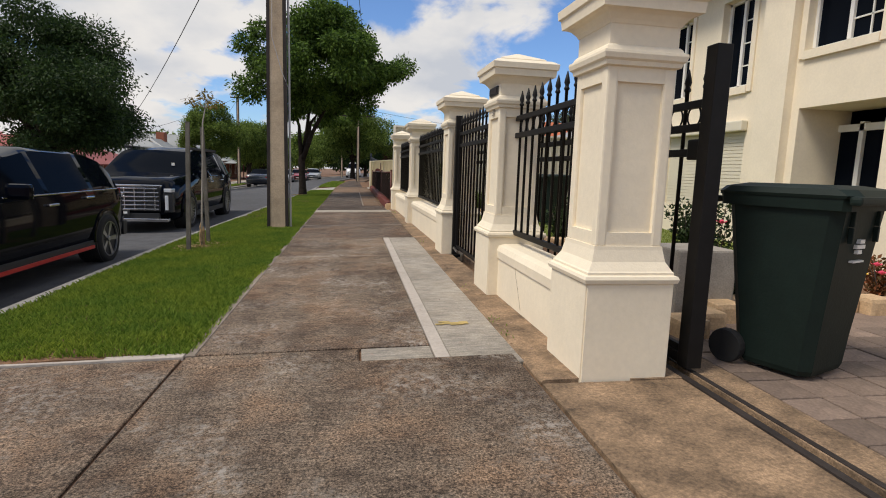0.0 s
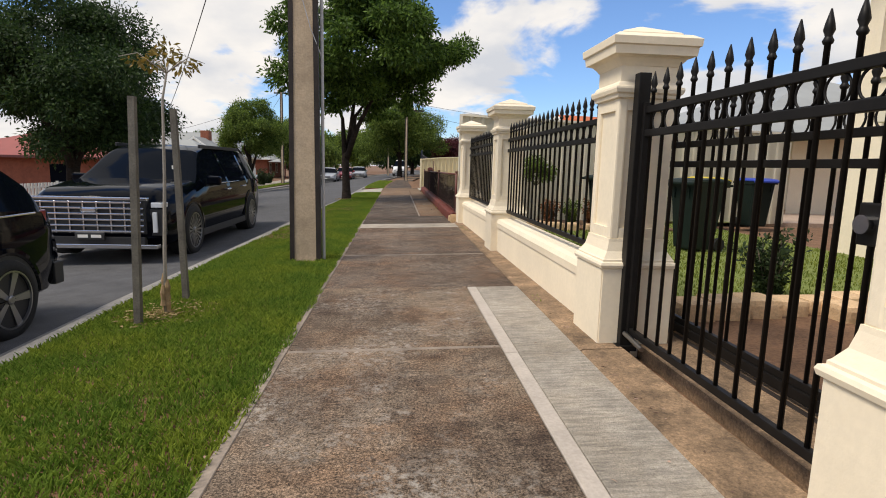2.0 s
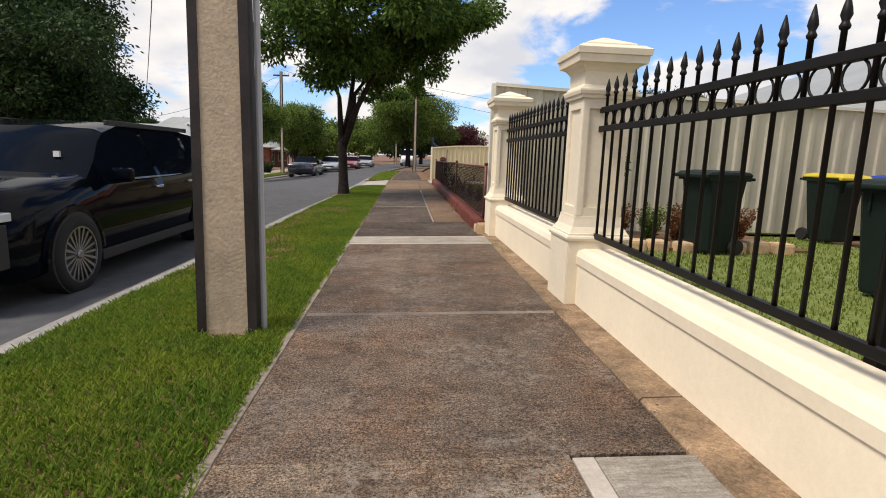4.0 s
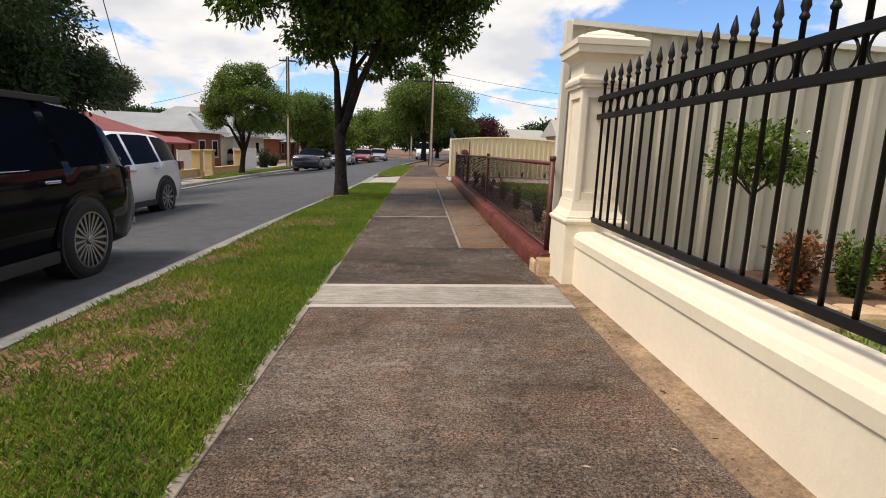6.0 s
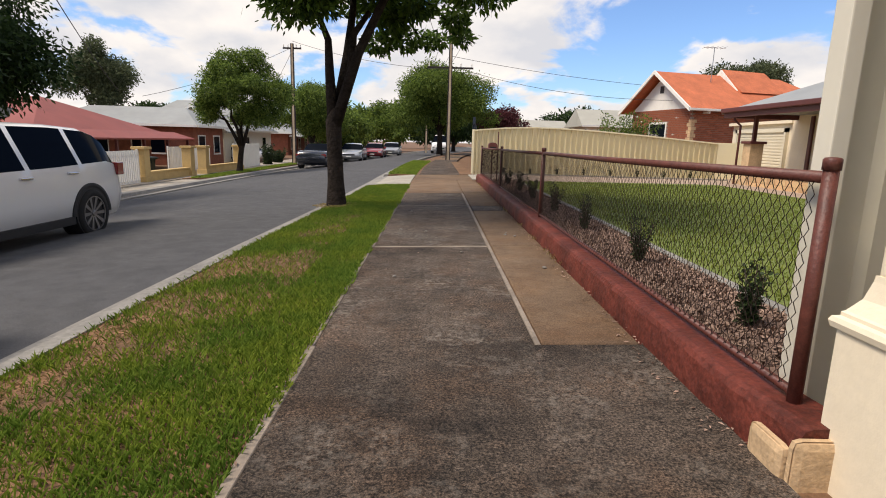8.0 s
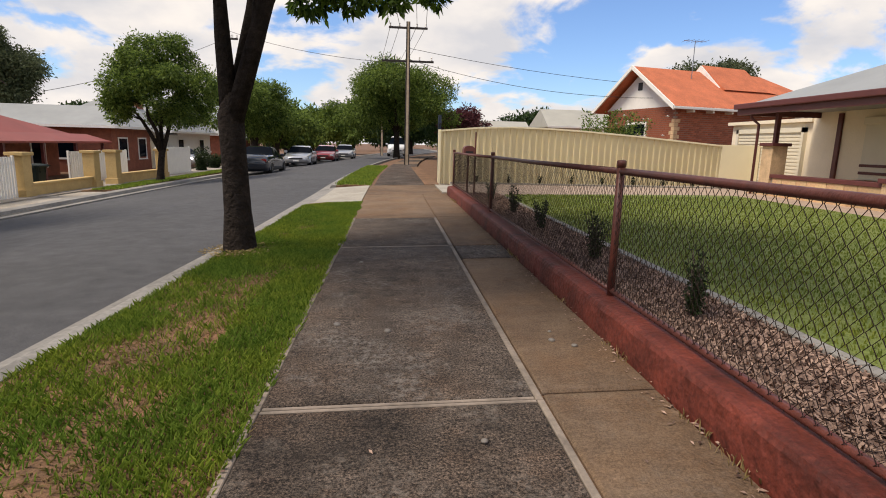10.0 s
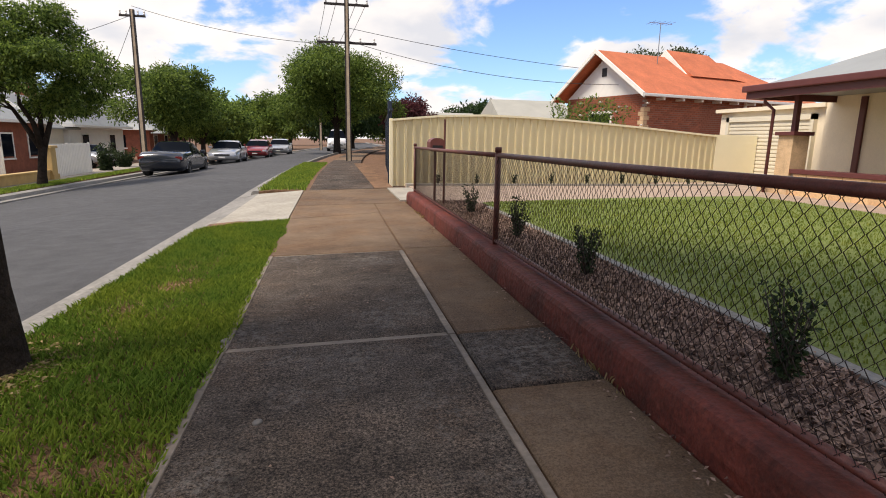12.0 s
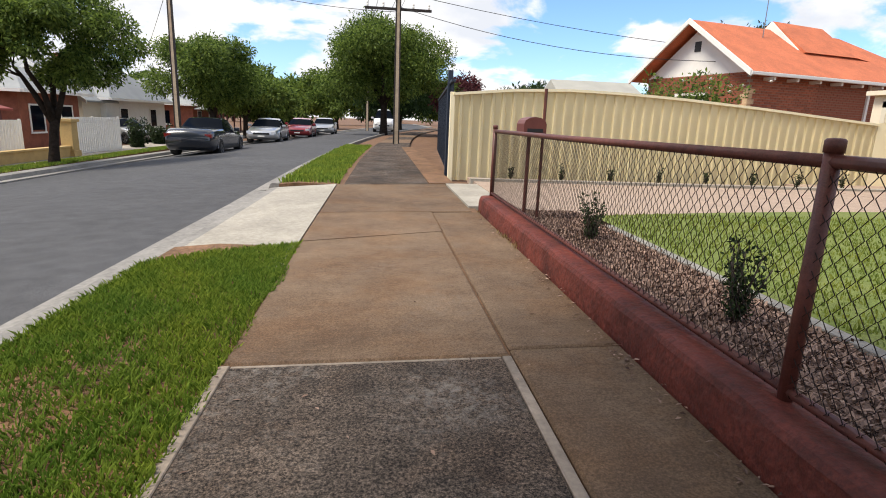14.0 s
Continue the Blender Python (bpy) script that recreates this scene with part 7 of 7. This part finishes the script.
add_box(bm, 2.05, 2.36, 1.73, 2.3, -.12, .004)
add_box(bm, 2.0, 2.56, 3.9, 6.3, -.12, .004)
setting("driveway_threshold", bm, M_EDGE, "ochre stained concrete threshold at the driveway gate", "driveway")
bm = bm_new()
add_box(bm, 2.43, 2.66, -6, 2.3, -.12, .002)
setting("driveway_edge_strip", bm, M_EDGE, "ochre stained concrete strip beside the gate track", "driveway")

# clay pavers of the driveway
bm = bm_new()
add_box(bm, 2.66, 7.0, -8, 3.3, -.14, -.012)
drive = setting("driveway_paving", bm, M_PAVER, "brown clay paved driveway with open joints", "driveway")
PV = finish(add_box(bm_new(), -.112, .112, -.112, .112, -.05, .006, .006), "paver", M_PAVER)
PH = finish(add_box(bm_new(), -.112, .112, -.053, .053, -.05, .006, .005), "paver", M_PAVER)
for i in range(13):
    for j in range(14):
        x, y = 2.78 + .232 * i, -.55 + .232 * j
        if (i * 3 + j * 2) % 5:
            child("paver", PV, drive, (x, y, tilt.uniform(-.003, .003)))
        else:
            for s in (-.058, .058):
                child("paver", PH, drive, (x, y + s, tilt.uniform(-.003, .003)))


# small stones, droppings of leaf and paint on the path
def pebble(x, y, r, seed, material=None, label="small pale stone or raised pale spot on the footpath", z=0.0):
    b = bm_new()
    bmesh.ops.create_icosphere(b, subdivisions=2, radius=r)
    for v in b.verts:
        v.co *= 1 + .3 * noise.noise(v.co * 40 + Vector((seed, 0, 0)))
        v.co.z *= .55
    o = solo("stone", b, material or M_PEBBLE, label, "stone", "stones on the footpath", True)
    o.location = (x, y, z + r * .35)


# the three near (1.2, 19) stand in for flat pale spots, modelled as pebbles
for i, (x, y, r) in enumerate(((-.10, 19.35, .024), (.22, 19.2, .022), (1.17, 18.95, .02), (1.27, 18.85, .018), (1.2, 19.1, .012), (-.05, 21.2, .02), (-.34, 22.15, .026), (1.30, 17.2, .02), (.6, 17.9, .015), (.0, 16.9, .018))):
    pebble(x, y, r, i * 3.7)
bm = bm_new()
for i, (u, v, l, w) in enumerate(((0, 0, .07, .016), (.085, .0, .03, .03), (-.05, .034, .04, .012), (.03, -.036, .045, .010), (-.09, -.02, .03, .009))):
    add_box(bm, 1.29 + u - l, 1.29 + u + l, 2.86 + v - w, 2.86 + v + w, .0042, .0052 + .0004 * i)
setting("paint_mark", bm, M_MARK, "faded yellow survey paint on new concrete", "paint mark")


def litter(n, area, seed):
    rng = np.random.default_rng(seed)
    vs, fs = [], []
    for i in range(n):
        x, y = area[0] + (area[1] - area[0]) * rng.random() ** 1.0, area[2] + (area[3] - area[2]) * rng.random()
        a, l, w = rng.random() * 6.283, .006 + .014 * rng.random(), .003 + .004 * rng.random()
        c, s = math.cos(a), math.sin(a)
        k = len(vs)
        vs += [(x - c * l, y - s * l, .006), (x + s * w, y - c * w, .010), (x + c * l, y + s * l, .006), (x - s * w, y + c * w, .007)]
        fs.append((k, k + 1, k + 2, k + 3))
    me = bpy.data.meshes.new("leaf_litter")
    me.from_pydata(vs, [], fs)
    me.materials.append(M_CHIPS)
    return tagged(new("leaf_litter", me), "fine dry leaf litter and grit on concrete", "litter", kind="stuff")


litter(700, (1.38, 1.50, 14.3, 28), 5)
litter(160, (-.3, 1.5, 2, 28), 6)
litter(160, (1.57, 1.72, 2, 13.8), 7)
litter(220, (-.40, -.335, 2.45, 26.7), 8)
blades("weeds", 900, (1.44, 1.50, 14.3, 28.4), 0.03, M_BLADES_DRY, "small dry weeds at the foot of the red wall", lambda x, y, r: noise.noise(Vector((2, y * 1.1, 0))) > .12, 31, .003, .9)
blades("fence_weeds", 380, (1.57, 1.66, 2.4, 13.8), 0.022, M_BLADES, "small weeds in the joint below the fence", lambda x, y, r: noise.noise(Vector((5, y * .9, 0))) > .22, 32, .003, .9)
# hairline crack in the render of the low wall
bm = bm_new()
pts = []
for i in range(16):
    s = i / 15
    y = 3.25 - .22 * s + .03 * noise.noise(Vector((0, s * 9, 4)))
    pts.append((fence_x(y) + .0895, y, .40 - .36 * s))
add_tube(bm, pts, .0016, 4)
solo("render_crack", bm, M_EDGE, "thin hairline crack in the cream render", "crack")

# ---- brick courses of the brick house ----
def brick_courses():
    me = finish(add_box(bm_new(), -.112, .112, -.015, .03, -.035, .035), "brick", M_BRICK_PIECE)
    wallpart = next(o for o in bh.children if o.name.startswith("wall"))
    rest = bm_new()
    count = 0
    for k in range(21):
        z = 1.18 + k * .085
        off = .12 if k % 2 else 0.0
        for i in range(40):
            x = bx0 + .13 + off + i * .24
            if x > bx1 - .12:
                break
            if count < 290 and i < 14:
                child("brick", me, wallpart, (x, by0 - .008, z))
                count += 1
            else:
                add_box(rest, x - .112, x + .112, by0 - .023, by0 + .02, z - .035, z + .035)
        for i in range(34):
            y = by0 + .13 + off + i * .24
            if y > by1 - .1 or (by0 + 1.85 < y < by0 + 3.55 and z < 2.35):
                continue
            add_box(rest, bx0 - .023, bx0 + .02, y - .112, y + .112, z - .035, z + .035)
    ob = part("brickwork", rest, M_BRICK_PIECE, wallpart)
    ob["kind"] = "stuff"


brick_courses()

# dry leaf ring at the foot of the street tree
def leaf_ring(cx, cy, r0, r1, n, seed):
    rng = np.random.default_rng(seed)
    vs, fs = [], []
    for i in range(n):
        a, q = rng.random() * 6.283, r0 + (r1 - r0) * rng.random() ** 1.6
        x, y = cx + q * math.cos(a), cy + q * math.sin(a)
        b, l, w = rng.random() * 6.283, .012 + .02 * rng.random(), .005 + .006 * rng.random()
        c, s, z = math.cos(b), math.sin(b), .018 + .02 * rng.random()
        k = len(vs)
        vs += [(x - c * l, y - s * l, z), (x + s * w, y - c * w, z + .008), (x + c * l, y + s * l, z), (x - s * w, y + c * w, z + .004)]
        fs.append((k, k + 1, k + 2, k + 3))
    me = bpy.data.meshes.new("fallen_leaves")
    me.from_pydata(vs, [], fs)
    me.materials.append(M_BLADES_DRY)
    return tagged(new("fallen_leaves", me), "dry orange leaves round the foot of the tree", "leaves", kind="stuff")


leaf_ring(-1.35, 21.9, .12, .42, 700, 8)
leaf_ring(-1.40, 6.95, .02, .40, 350, 9)


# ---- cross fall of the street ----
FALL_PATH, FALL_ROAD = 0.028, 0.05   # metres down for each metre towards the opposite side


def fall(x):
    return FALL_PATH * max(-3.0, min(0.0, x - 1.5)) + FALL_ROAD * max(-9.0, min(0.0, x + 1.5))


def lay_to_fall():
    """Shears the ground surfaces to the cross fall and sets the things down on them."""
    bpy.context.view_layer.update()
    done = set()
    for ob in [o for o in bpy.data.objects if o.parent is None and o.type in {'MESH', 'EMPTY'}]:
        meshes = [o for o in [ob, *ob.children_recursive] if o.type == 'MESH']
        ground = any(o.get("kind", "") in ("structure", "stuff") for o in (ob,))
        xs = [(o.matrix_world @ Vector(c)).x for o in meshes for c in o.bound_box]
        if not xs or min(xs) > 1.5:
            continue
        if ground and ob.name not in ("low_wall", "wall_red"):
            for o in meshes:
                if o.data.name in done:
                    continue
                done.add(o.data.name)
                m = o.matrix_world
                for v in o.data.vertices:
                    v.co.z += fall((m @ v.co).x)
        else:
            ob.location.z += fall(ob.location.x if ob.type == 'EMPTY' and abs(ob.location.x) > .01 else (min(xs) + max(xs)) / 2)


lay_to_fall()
